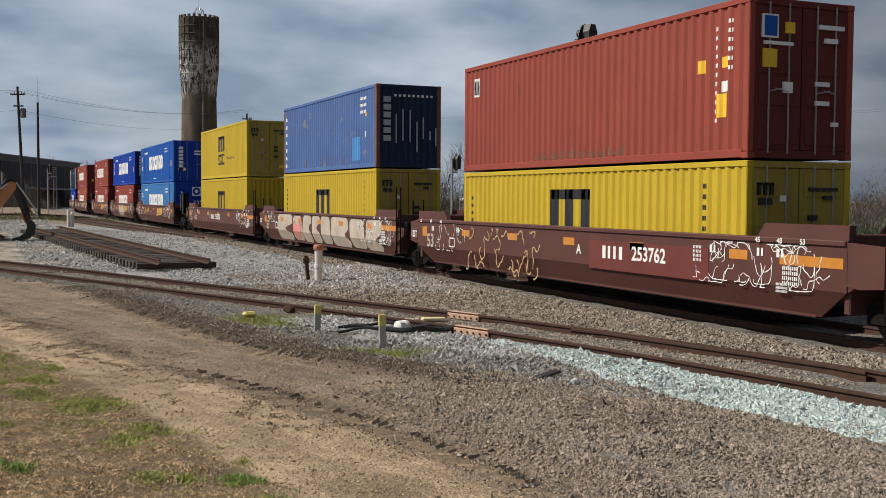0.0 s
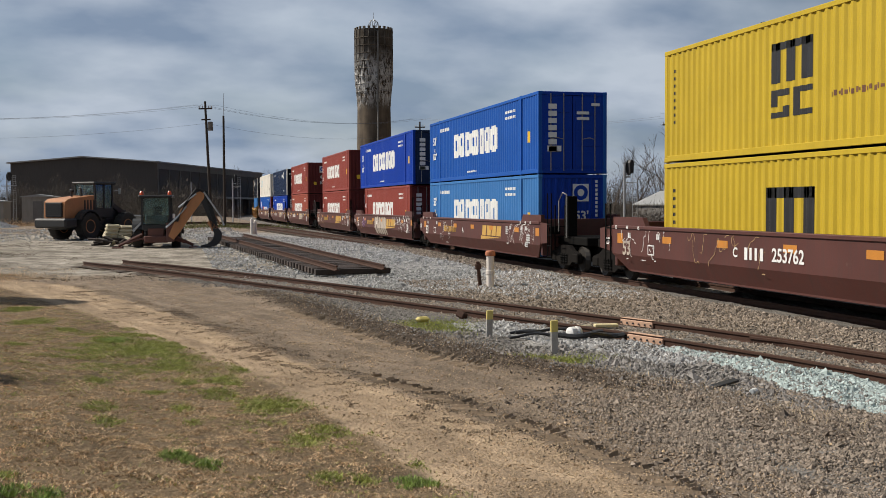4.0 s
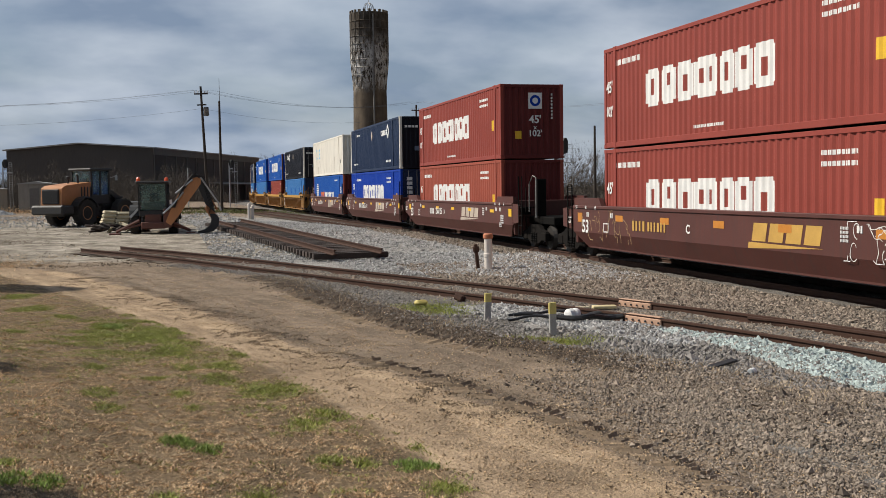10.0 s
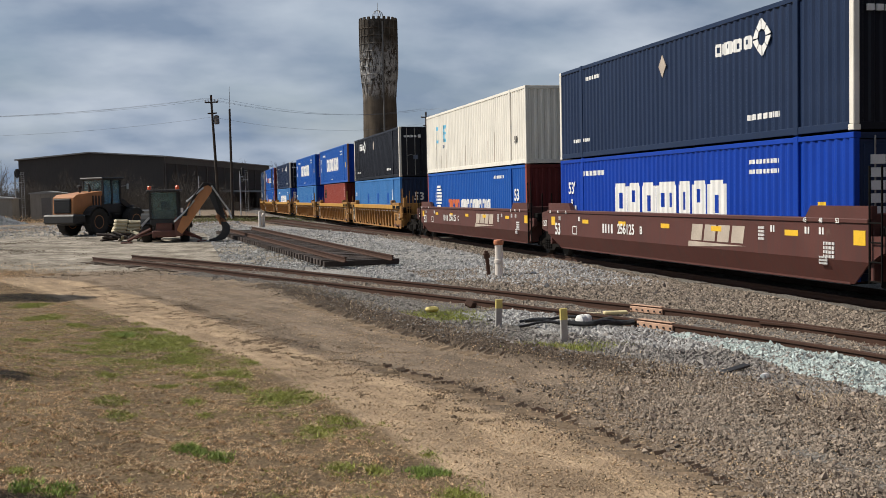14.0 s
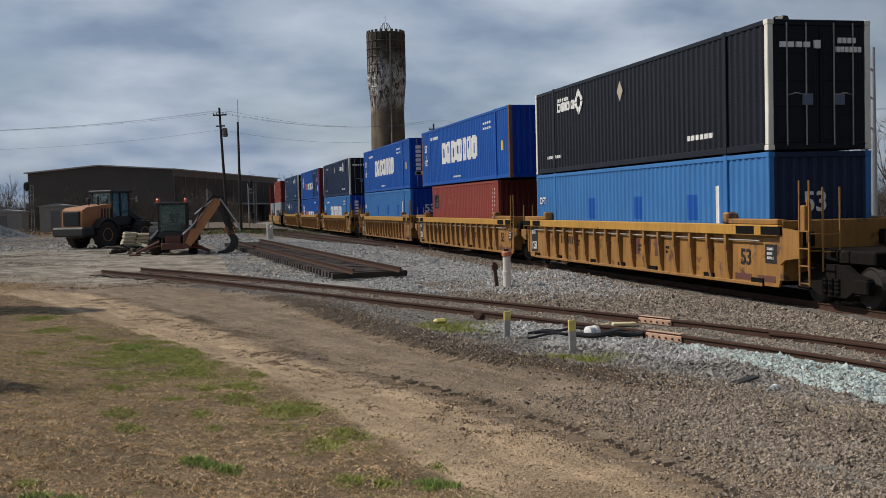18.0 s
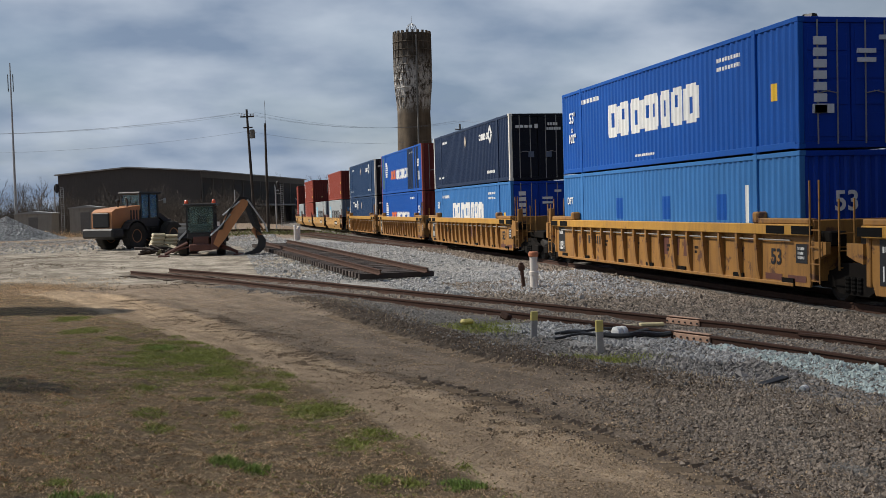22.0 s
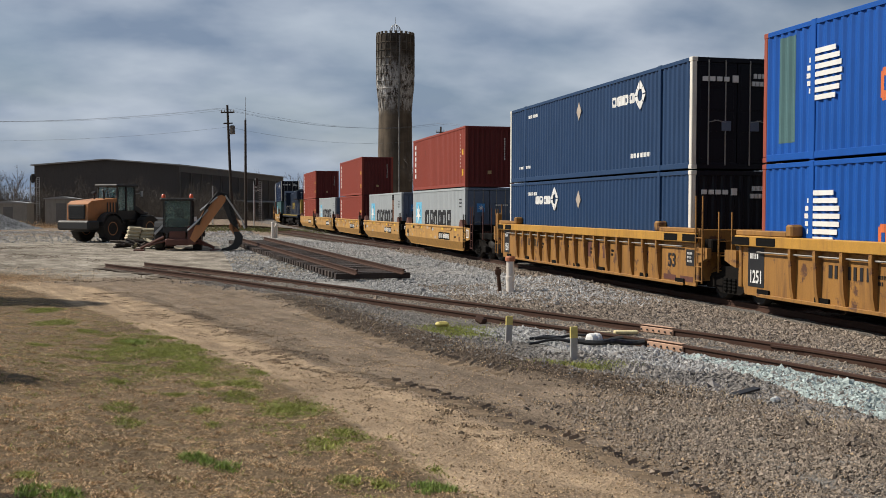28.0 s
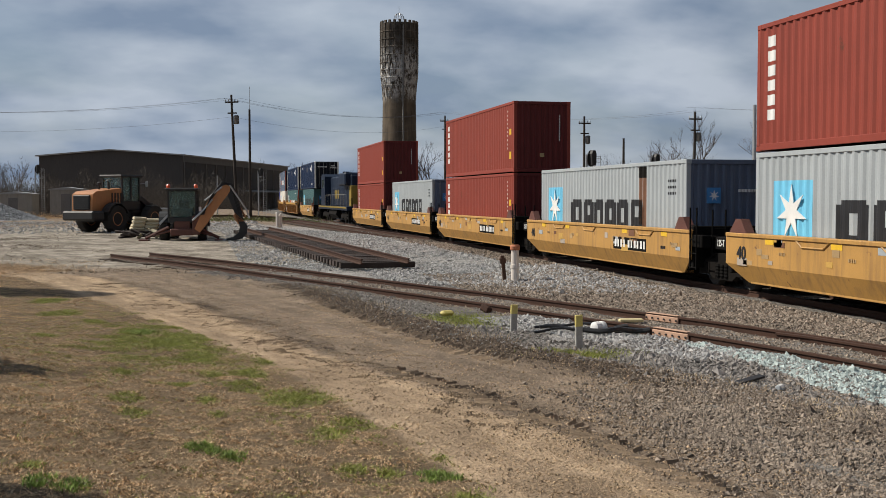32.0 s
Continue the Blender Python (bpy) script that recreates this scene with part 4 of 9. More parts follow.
        lettering("53", 0.62, M["white"], ob, Matrix.Translation((xm, -half + 1.2, 1.75)) @ SIDE)
        side_mark(ob, [(-half + 1.55, -half + 0.9, 0.7, 1.25)], M["white"], half, W, "placard")
    elif style == "barlogo":
        z = 0.75 if H < 2.7 else 0.85
        y0 = 1.15
        r = [(y0, y0 - 0.40, z + 0.15, z + 1.35), (y0 - 0.72, y0 - 1.10, z + 0.15, z + 1.35), (y0 - 1.42, y0 - 1.84, z + 0.15, z + 1.35), (y0, y0 - 1.84, z + 1.12, z + 1.35),
             (y0 + 0.22, y0 - 0.50, z, z + 0.15), (y0 - 0.62, y0 - 1.22, z, z + 0.15), (y0 - 1.34, y0 - 2.05, z, z + 0.15)]
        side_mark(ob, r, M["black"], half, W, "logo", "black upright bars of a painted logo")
        small(half - 0.55, H - 0.75, 9, 0.12, 0.18, "black")
        small(-half + 1.25, H - 0.5, 8, 0.12, 0.16, "black")
    elif style == "barstack":
        z, y0 = 1.50, 0.95
        r = [(y0, y0 - 0.34, z, z + 0.86), (y0 - 0.58, y0 - 0.90, z, z + 0.86), (y0 - 1.14, y0 - 1.50, z, z + 0.86), (y0, y0 - 1.50, z + 0.70, z + 0.86),
             (y0, y0 - 0.66, z - 0.28, z - 0.14), (y0, y0 - 0.24, z - 0.5, z - 0.28), (y0 - 0.4, y0 - 0.66, z - 0.62, z - 0.5), (y0, y0 - 0.66, z - 0.74, z - 0.62),
             (y0 - 0.85, y0 - 1.10, z - 0.74, z - 0.14), (y0 - 1.1, y0 - 1.5, z - 0.26, z - 0.14), (y0 - 1.1, y0 - 1.5, z - 0.74, z - 0.62)]
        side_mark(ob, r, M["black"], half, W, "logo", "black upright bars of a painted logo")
        small(half - 0.55, H - 0.6, 8, 0.11, 0.16, "black")
        small(-half + 0.95, H - 0.5, 9, 0.10, 0.14, "black")
        side_mark(ob, [(-1.2 - 0.11 * i, -1.2 - 0.11 * i - 0.07, 1.02 + 0.02 * (i % 3), 1.12 + 0.03 * (i % 2)) for i in range(18)], M["rustpaint"], half, W, "rust_streak")
    elif style == "starlogo":
        side_mark(ob, [(half - 0.75, half - 2.35, 0.85, 2.25)], M["lblue"], half, W, "logo_square", "light blue painted square")

        def star(bm):
            c = (half - 1.55, 1.55)
            q = [(c[0] + (0.60 if i % 2 == 0 else 0.22) * math.sin(i * math.pi / 7), c[1] + (0.62 if i % 2 == 0 else 0.22) * math.cos(i * math.pi / 7)) for i in range(14)]
            prism(bm, q, "x", xm - 0.008, xm + 0.01)
        part("logo_star", star, M["white"], ob, "white seven-pointed star", key=("star", L, W))
        [side_mark(ob, q, M["black"], half, W, "word_block") for q in blocks(half - 3.2, half - 9.3, 0.82, 1.82, (1.2, 1, .85, 1, 1, 1), 0.14)]
        small(half - 6, 0.42, 1, 0.26, 4.4, "black")
        small(-half + 0.9, H - 0.6, 3, 0.10, 0.5, "black")
    elif style == "uprow":
        rects = [(half - 0.45, half - 0.75, H - 0.55 - 0.33 * i, H - 0.55 - 0.33 * i + 0.24) for i in range(6)]
        [side_mark(ob, [q], M["white"], half, W, "word_block") for q in rects]
        small(-half + 1.0, H - 0.4, 10, 0.10, 0.12)
        side_mark(ob, [(-half + 0.78, -half + 0.5, H - 1.35, H - 1.1), (-half + 0.78, -half + 0.5, 0.55, 0.85)], M["ymark"], half, W, "placard")
    elif style == "doormarks":
        side_mark(ob, [(half - 0.55, half - 0.95, H - 0.85, H - 0.35)], M["white"], half, W, "logo_square")
        side_mark(ob, [(half - 0.60, half - 0.90, H - 0.80, H - 0.42)], M["c_midblue"], half, W, "logo")
        small(-half + 0.95, H - 0.5, 11, 0.10, 0.10)
        small(-half + 0.55, H - 0.4, 6, 0.10, 0.10)
        side_mark(ob, [(-half + 1.55, -half + 1.30, H - 1.25, H - 1.0), (-half + 0.95, -half + 0.62, 0.78, 1.22), (-half + 0.80, -half + 0.60, H - 1.2, H - 1.0)], M["ymark"], half, W, "placard")
        side_mark(ob, [(-half + 0.80, -half + 0.60, H - 1.65, H - 1.45)], M["white"], half, W, "placard")
        side_mark(ob, [(2.0 - 0.17 * i, 2.0 - 0.17 * i - 0.10, 0.20, 0.30 + 0.05 * (i % 3)) for i in range(24)], M["rustpaint"], half, W, "rust_streak")
    elif style == "chalky":
        small(half - 0.5, H - 0.6, 7, 0.2, 0.32)
        small(-half + 1.45, H - 0.45, 3, 0.14, 0.7)
        side_mark(ob, [(-half + 1.3, -half + 1.12, 1.1, 1.32)], M["white"], half, W, "placard")
        side_mark(ob, [(-half + 1.22, -half + 1.08, H - 1.05, H - 0.9)], M["ymark"], half, W, "placard")
        side_mark(ob, [(-half + 2.7, -half + 1.7, 0.30, 1.15)], M["cyanpaint"], half, W, "paint_patch", "brighter blue repainted patch")
        side_mark(ob, [(4.6 - 1.0 * i, 4.6 - 1.0 * i - 0.06, 0.2, 0.32 + 0.12 * ((i * 7) % 4)) for i in range(9)], M["rustpaint"], half, W, "rust_streak")
    elif style == "white53":
        for i, y in enumerate((half - 1.9, half - 3.45)):
            side_mark(ob, [(y, y - 0.18, 1.45, 2.25), (y, y - 0.55, 2.08, 2.25), (y, y - 0.55, 1.45, 1.6), (y, y - 0.45, 1.8, 1.92)][: 4 if i else 3], M["lblue"], half, W, "logo_block")
        small(half - 1.9, 1.15, 1, 0.2, 0.4, "c_greyblue")
        small(half - 3.5, 1.15, 1, 0.2, 0.4, "c_greyblue")
        lettering("53'", 0.34, M["black"], ob, Matrix.Translation((xm, -half + 1.2, 0.95)) @ SIDE)
        side_mark(ob, [(6.0 - 0.9 * i, 5.97 - 0.9 * i, 0.2, 0.5 + 0.3 * ((i * 5) % 4)) for i in range(13)], M["cream"], half, W, "dirt_streak")
    elif style == "lightblue53":
        side_mark(ob, [(half - 0.35, half - 1.05, 0.35, 1.15)], M["white"], half, W, "poster", "white poster with a blue picture")
        side_mark(ob, [(half - 0.45, half - 0.95, 0.60, 0.98)], M["lblue"], half, W, "poster_picture")
        lettering("DFT", 0.34, M["white"], ob, Matrix.Translation((xm, half - 0.7, 1.95)) @ SIDE)
        for y in (3.0, -0.6, -4.0):
            side_mark(ob, [(y, y - 0.55, 1.35, 2.0)], M["c_midblue"], half, W, "paint_patch")
        side_mark(ob, [(-half + 2.5, -half + 2.35, 0.9, 2.2)], M["white"], half, W, "scrape")
    elif style == "bulk40":
        side_mark(ob, [(half - 0.4, half - 1.35, H - 1.15, H - 0.45)], M["black"], half, W, "placard", "black and white and yellow sign panel")
        side_mark(ob, [(half - 0.5, half - 1.25, H - 0.80, H - 0.52)], M["ymark"], half, W, "placard_band")
        side_mark(ob, [(half - 0.5, half - 1.2, H - 1.08, H - 0.88)], M["white"], half, W, "placard_band")
        side_mark(ob, [(2.5, 2.32, H - 0.9, H - 0.72)], M["white"], half, W, "placard")
        small(-half + 1.0, H - 0.4, 11, 0.10, 0.11)
        small(-half + 0.6, H - 0.4, 5, 0.10, 0.11)


def end_mark(ob, rects, material, half, name="marking", lift=0.0):
    if name in ("word_block", "placard") and len(rects) > 1:
        return [end_mark(ob, [r], material, half, name, lift) for r in rects]
    bm = bmesh.new()
    for a, b, z0, z1 in rects:
        box(bm, a, b, -half - 0.008 - lift, -half + 0.02, z0, z1)
    p = part(name, bm, material, ob)
    return tagged(p, kind="stuff") if name in SCATTERED else p


def end_style(ob, L, W, H, style):
    half = L / 2
    if style == "c45":
        end_mark(ob, [(-0.15, 0.40, H - 0.95, H - 0.33)], M["white"], half, "logo_square")
        bm = bmesh.new()
        n = 14
        for i in range(n):
            a0, a1 = 2 * math.pi * i / n, 2 * math.pi * (i + 1) / n
            prism(bm, [(0.125 + r * math.cos(a), H - 0.64 + r * math.sin(a)) for r, a in ((0.12, a0), (0.22, a0), (0.22, a1), (0.12, a1))], "y", -half - 0.014, -half - 0.009)
        part("logo_ring", bm, M["c_blue"], ob, "dark blue ring on a white square")
        lettering("45'", 0.42, M["white"], ob, Matrix.Translation((0.12, -half - 0.006, 1.52)) @ END)
        lettering("x", 0.24, M["white"], ob, Matrix.Translation((0.12, -half - 0.006, 1.22)) @ END)
        lettering("102'", 0.34, M["white"], ob, Matrix.Translation((0.12, -half - 0.006, 0.98)) @ END)
        end_mark(ob, [(-0.70, -0.45, 0.78, 1.08)], M["ymark"], half, "placard")
        end_mark(ob, [(0.78, 0.84, 1.55 + 0.13 * i, 1.63 + 0.13 * i) for i in range(8)], M["white"], half, "small_marking")
    elif style == "c53":
        end_mark(ob, [(-0.92, -0.62, H - 0.62 - 0.25 * i, H - 0.44 - 0.25 * i) for i in range(7)], M["white"], half, "word_block", 0.03)
        end_mark(ob, [(-0.95, -0.45, 0.78, 0.98)], M["white"], half, "placard", 0.03)
        end_mark(ob, [(0.15, 0.6, 2.1, 2.2), (0.15, 0.6, 1.9, 2.0), (0.7, 1.0, 2.4, 2.5)], M["white"], half, "small_marking", 0.03)
    elif style == "c53front":
        end_mark(ob, [(0.0, 0.60, H - 0.95, H - 0.33)], M["white"], half, "logo_square")
        bm = bmesh.new()
        n = 14
        for i in range(n):
            a0, a1 = 2 * math.pi * i / n, 2 * math.pi * (i + 1) / n
            prism(bm, [(0.30 + r * math.cos(a), H - 0.64 + r * math.sin(a)) for r, a in ((0.13, a0), (0.27, a0), (0.27, a1), (0.13, a1))], "y", -half - 0.014, -half - 0.009)
        part("logo_ring", bm, M["c_blue"], ob, "dark blue ring on a white square")
        lettering("53'", 0.46, M["white"], ob, Matrix.Translation((0.33, -half - 0.006, 1.42)) @ END)
        end_mark(ob, [(0.86, 0.94, 1.4 + 0.15 * i, 1.5 + 0.15 * i) for i in range(9)], M["white"], half, "small_marking")
        end_mark(ob, [(0.7, 1.0, 0.8, 1.0)], M["white"], half, "placard")
    elif style == "big53":
        lettering("53", 0.62, M["white"], ob, Matrix.Translation((-0.15, -half - 0.006, 1.75)) @ END)
        lettering("102", 0.42, M["white"], ob, Matrix.Translation((-0.1, -half - 0.006, 1.0)) @ END)
    elif style == "palepost":
        end_mark(ob, [(-1.0 + 0.2 * i, -0.86 + 0.2 * i, H - 0.62, H - 0.50) for i in range(4)] + [(-0.15, 0.0, H - 0.64, H - 0.46)], M["white"], half, "word_block", 0.03)
        end_mark(ob, [(0.45 + 0.12 * i, 0.53 + 0.12 * i, H - 0.52, H - 0.40) for i in range(4)] + [(0.40 + 0.11 * i, 0.48 + 0.11 * i, H - 0.72, H - 0.60) for i in range(6)], M["white"], half, "small_marking", 0.03)
        end_mark(ob, [(-0.45, -0.20, 1.0, 1.25), (0.35, 0.6, 1.0, 1.25)], M["c_greyblue"], half, "placard", 0.03)
    elif style == "barlogo":
        end_mark(ob, [(-0.98, -0.92, H - 0.62, H - 0.40), (-0.84, -0.78, H - 0.62, H - 0.40), (-0.70, -0.63, H - 0.62, H - 0.40), (-0.98, -0.63, H - 0.44, H - 0.40), (-0.95, -0.82, H - 0.80, H - 0.68), (-0.78, -0.66, H - 0.80, H - 0.68)], M["black"], half, "logo", 0.03)
        end_mark(ob, [(0.2, 0.50, H - 0.55, H - 0.48), (0.55, 0.88, H - 0.55, H - 0.48), (0.55, 0.75, H - 0.70, H - 0.63), (0.2, 0.4, 1.5, 1.6), (0.2, 0.4, 1.3, 1.4), (0.2, 0.42, 1.0, 1.1)], M["black"], half, "small_marking", 0.03)
        end_mark(ob, [(0.5, 0.82, 0.45, 0.62)], M["ymark"], half, "placard", 0.03)
        end_mark(ob, [(-0.45, -0.35, 1.85, 1.96)], M["white"], half, "placard", 0.03)
    elif style == "doormarks":
        end_mark(ob, [(-0.95, -0.60, H - 0.72, H - 0.30)], M["white"], half, "logo_square", 0.03)
        end_mark(ob, [(-0.92, -0.63, H - 0.69, H - 0.33)], M["c_midblue"], half, "logo", 0.034)
        end_mark(ob, [(-0.92, -0.62, H - 1.25, H - 0.92), (-0.42, -0.22, H - 0.62, H - 0.42)], M["ymark"], half, "placard", 0.03)
        end_mark(ob, [(-0.90, -0.25, H - 0.84, H - 0.78), (0.35, 0.95, H - 0.50, H - 0.42), (0.5, 0.8, H - 0.75, H - 0.66), (0.3, 0.62, 1.35, 1.43), (0.3, 0.62, 1.0, 1.08), (0.70, 0.85, 0.62, 0.70), (-0.45, -0.25, 1.2, 1.4)], M["white"], half, "small_marking", 0.03)
    elif style == "chalky":
        end_mark(ob, [(-0.95, -0.68, H - 0.62 - 0.27 * i, H - 0.42 - 0.27 * i) for i in range(6)], M["c_grey"], half, "word_block")
        end_mark(ob, [(-0.55 + 0.17 * i, -0.47 + 0.17 * i, H - 0.42, H - 0.34) for i in range(9)], M["white"], half, "small_marking")
        rr = random.Random(5)
        end_mark(ob, [(x, x + 0.045, 0.55 + rr.random() * 0.5, 1.2 + rr.random() * 0.9) for x in (-0.5, -0.25, 0.02, 0.28, 0.52, 0.78, 1.0)], M["c_grey"], half, "paint_streak")
    elif style == "starend":
        end_mark(ob, [(-0.62, -0.24, 1.72, 2.14)], M["cyanpaint"], half, "logo_square", 0.03)
        bm = bmesh.new()
        prism(bm, [(-0.43 + (0.15 if i % 2 == 0 else 0.05) * math.sin(i * math.pi / 7), 1.93 + (0.15 if i % 2 == 0 else 0.05) * math.cos(i * math.pi / 7)) for i in range(14)], "y", -half - 0.046, -half - 0.039)
        part("logo_star", bm, M["white"], ob, "white seven-pointed star")
        end_mark(ob, [(0.3 + 0.09 * i, 0.35 + 0.09 * i, 2.02, 2.10) for i in range(7)], M["white"], half, "small_marking", 0.03)
    elif style == "red40":
        end_mark(ob, [(0.72, 0.76, 1.3 + 0.12 * i, 1.38 + 0.12 * i) for i in range(9)], M["white"], half, "small_marking")
        end_mark(ob, [(-0.1, 0.08, 0.62, 0.78)], M["tan"], half, "placard")


# ---- the train: well cars ----
def truck(parent, y, big=False):
    """A two-axle truck under a car, turned wheels with side frames and springs."""
    t = new("truck")
    t.parent = parent
    t.matrix_basis = pose(0, y, 0)
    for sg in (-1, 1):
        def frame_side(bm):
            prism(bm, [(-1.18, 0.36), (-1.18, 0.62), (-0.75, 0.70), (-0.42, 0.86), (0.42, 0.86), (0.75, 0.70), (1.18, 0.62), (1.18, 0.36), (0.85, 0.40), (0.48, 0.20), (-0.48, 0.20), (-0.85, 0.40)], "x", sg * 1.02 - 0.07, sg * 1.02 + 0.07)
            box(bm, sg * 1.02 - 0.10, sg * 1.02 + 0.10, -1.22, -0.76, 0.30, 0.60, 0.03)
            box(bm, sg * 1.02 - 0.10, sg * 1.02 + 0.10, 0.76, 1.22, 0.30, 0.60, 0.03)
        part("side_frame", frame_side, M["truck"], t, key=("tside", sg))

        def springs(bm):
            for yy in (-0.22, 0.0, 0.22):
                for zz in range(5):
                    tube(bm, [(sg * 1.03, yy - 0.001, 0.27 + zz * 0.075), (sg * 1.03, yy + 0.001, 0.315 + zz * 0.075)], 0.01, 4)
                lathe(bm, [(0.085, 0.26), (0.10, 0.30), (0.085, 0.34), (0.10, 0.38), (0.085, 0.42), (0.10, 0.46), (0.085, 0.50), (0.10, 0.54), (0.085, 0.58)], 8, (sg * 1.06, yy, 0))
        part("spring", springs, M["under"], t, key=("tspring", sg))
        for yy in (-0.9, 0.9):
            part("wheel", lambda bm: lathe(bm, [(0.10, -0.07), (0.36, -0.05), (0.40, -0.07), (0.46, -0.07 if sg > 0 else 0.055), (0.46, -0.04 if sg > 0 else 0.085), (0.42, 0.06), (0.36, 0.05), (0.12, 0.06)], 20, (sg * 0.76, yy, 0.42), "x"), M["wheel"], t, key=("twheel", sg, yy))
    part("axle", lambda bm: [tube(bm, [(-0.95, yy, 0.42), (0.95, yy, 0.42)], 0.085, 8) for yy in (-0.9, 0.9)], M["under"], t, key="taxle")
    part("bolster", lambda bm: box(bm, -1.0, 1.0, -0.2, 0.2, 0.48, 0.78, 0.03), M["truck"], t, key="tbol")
    return t


def ladder(parent, x, y, z0, z1, material, width=0.42, along="y"):
    def make(bm):
        for k in (0, width):
            a = (x, y + k, z0) if along == "y" else (x + k, y, z0)
            b = (x, y + k, z1) if along == "y" else (x + k, y, z1)
            tube(bm, [a, b], 0.022, 6)
        z = z0 + 0.05
        while z < min(z1, 1.75):
            tube(bm, [(x, y, z), (x, y + width, z)] if along == "y" else [(x, y, z), (x + width, y, z)], 0.016, 5)
            z += 0.36
    return part("ladder", make, material, parent, key=("lad", x, y, z0, z1, along))


CARS = {
    "brown": dict(half=8.85, top=1.62, fold=0.81, bottom=0.35, w=1.50, wb=1.30, face=1.50, m="car_brown"),
    "ribbed": dict(half=8.85, top=1.66, fold=0.90, bottom=0.30, w=1.52, wb=1.44, face=1.40, m="car_yellow"),
    "short": dict(half=6.95, top=1.42, fold=0.69, bottom=0.27, w=1.50, wb=1.30, face=1.50, m="car_pale"),
}


def well_car(kind, label, near_gap, far_gap, first, last, code=""):
    """One unit of an articulated double-stack car: the root stands at its middle on the rail top. The gaps reach to the next units."""
    c = CARS[kind]
    h, top, fold, bot, w, wb, m = c["half"], c["top"], c["fold"], c["bottom"], c["w"], c["wb"], M[c["m"]]
    ob = thing("well_car", label, "rail car", "double-stack well cars")
    for sg, nm in ((-1, "n"), (1, "f")):
        def wall(bm):
            up = [(-h, top), (-h, fold), (h, fold), (h, top)]
            face, foot = c["face"], min(wb, c["face"])
            fs = [bm.faces.new([bm.verts.new((sg * face, y, z)) for y, z in up])]
            cut = 0.75 if kind != "ribbed" else 0.25
            lo = [(-h, fold, face), (-h + cut, bot, foot), (h - cut, bot, foot), (h, fold, face)]
            fs.append(bm.faces.new([bm.verts.new((sg * x, y, z)) for y, z, x in lo]))
            bmesh.ops.remove_doubles(bm, verts=bm.verts[:], dist=0.001)
            bmesh.ops.recalc_face_normals(bm, faces=bm.faces[:])
            bm.faces.ensure_lookup_table()
            if bm.faces[0].normal.x * sg < 0:
                bmesh.ops.reverse_faces(bm, faces=bm.faces[:])
            bmesh.ops.solidify(bm, geom=bm.faces[:], thickness=0.05)
        part("side_wall", wall, m, ob, key=("wall", kind, nm))
        part("top_chord", lambda bm: box(bm, sg * (w - 0.20), sg * (w + 0.035), -h + 0.02, h - 0.02, top - (0.24 if kind == "ribbed" else 0.09), top + 0.004, 0.015), M["car_chord"] if kind == "ribbed" else m, ob, key=("chord", kind, nm))
        part("bottom_chord", lambda bm: box(bm, sg * (wb - 0.32), sg * (wb + 0.015), -h + 0.85, h - 0.85, bot - 0.02, bot + 0.06, 0.01), m, ob, key=("bchord", kind, nm))
        if kind == "ribbed":
            for i in range(15):
                y = -h + 2.35 + i * (2 * h - 4.7) / 14
                part("rib", lambda bm: prism(bm, [(sg * (w - 0.14), top - 0.24), (sg * (w + 0.03), top - 0.24), (sg * (w + 0.03), top - 0.40), (sg * (w - 0.02), bot + 0.30), (sg * (wb + 0.01), bot + 0.06), (sg * (w - 0.14), bot + 0.06)], "y", -0.05, 0.05), m, ob, key=("rib", nm), at=pose(0, y, 0))
        if kind == "ribbed":
            part("conduit", lambda bm: tube(bm, [(sg * (w - 0.05), -h + 0.9, top - 0.36), (sg * (w - 0.05), h - 0.9, top - 0.36)], 0.020, 6), M["rod"], ob, "pale air line behind the ribs", key=("conduit", nm))
        for yy, s2 in ((-h, 1), (h, -1)):
            if kind == "brown":
                part("end_guide", lambda bm: prism(bm, [(yy, top + 0.005), (yy + s2 * 2.15, top + 0.005), (yy + s2 * 1.95, top + 0.24), (yy, top + 0.24)], "x", sg * w - sg * 0.16, sg * w - sg * 0.03), m, ob, key=("guide", nm, yy))
            elif kind == "ribbed":
                part("end_guide", lambda bm: [box(bm, sg * (w - 0.22), sg * (w + 0.02), *sorted((yy + s2 * 0.05, yy + s2 * 2.2)), top + 0.006, top + 0.13, 0.02), box(bm, sg * (w - 0.25), sg * (w + 0.04), *sorted((yy + s2 * 2.2, yy + s2 * 2.45)), top + 0.004, top + 0.28, 0.04)], m, ob, key=("guide", kind, nm, yy))
            else:
                part("end_guide", lambda bm: prism(bm, [(yy + s2 * 0.15, top + 0.006), (yy + s2 * 0.95, top + 0.006), (yy + s2 * 0.70, top + 0.33), (yy + s2 * 0.45, top + 0.33)], "x", sg * w - sg * 0.22, sg * w), M["machred"], ob, key=("guide", kind, nm, yy))
    for y in (-h + 1.1, -h + 3.4, -2.2, 0, 2.2, h - 3.4, h - 1.1):
        # beams near black, with the shade below the car in their colour
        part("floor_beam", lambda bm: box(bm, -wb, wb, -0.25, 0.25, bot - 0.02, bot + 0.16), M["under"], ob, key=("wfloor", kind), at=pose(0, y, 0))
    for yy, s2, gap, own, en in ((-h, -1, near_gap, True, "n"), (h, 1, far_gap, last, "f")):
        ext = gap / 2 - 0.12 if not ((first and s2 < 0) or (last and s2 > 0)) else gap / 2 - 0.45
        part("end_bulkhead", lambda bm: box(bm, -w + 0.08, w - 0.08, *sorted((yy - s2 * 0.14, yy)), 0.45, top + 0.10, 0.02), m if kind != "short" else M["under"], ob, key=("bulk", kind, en))
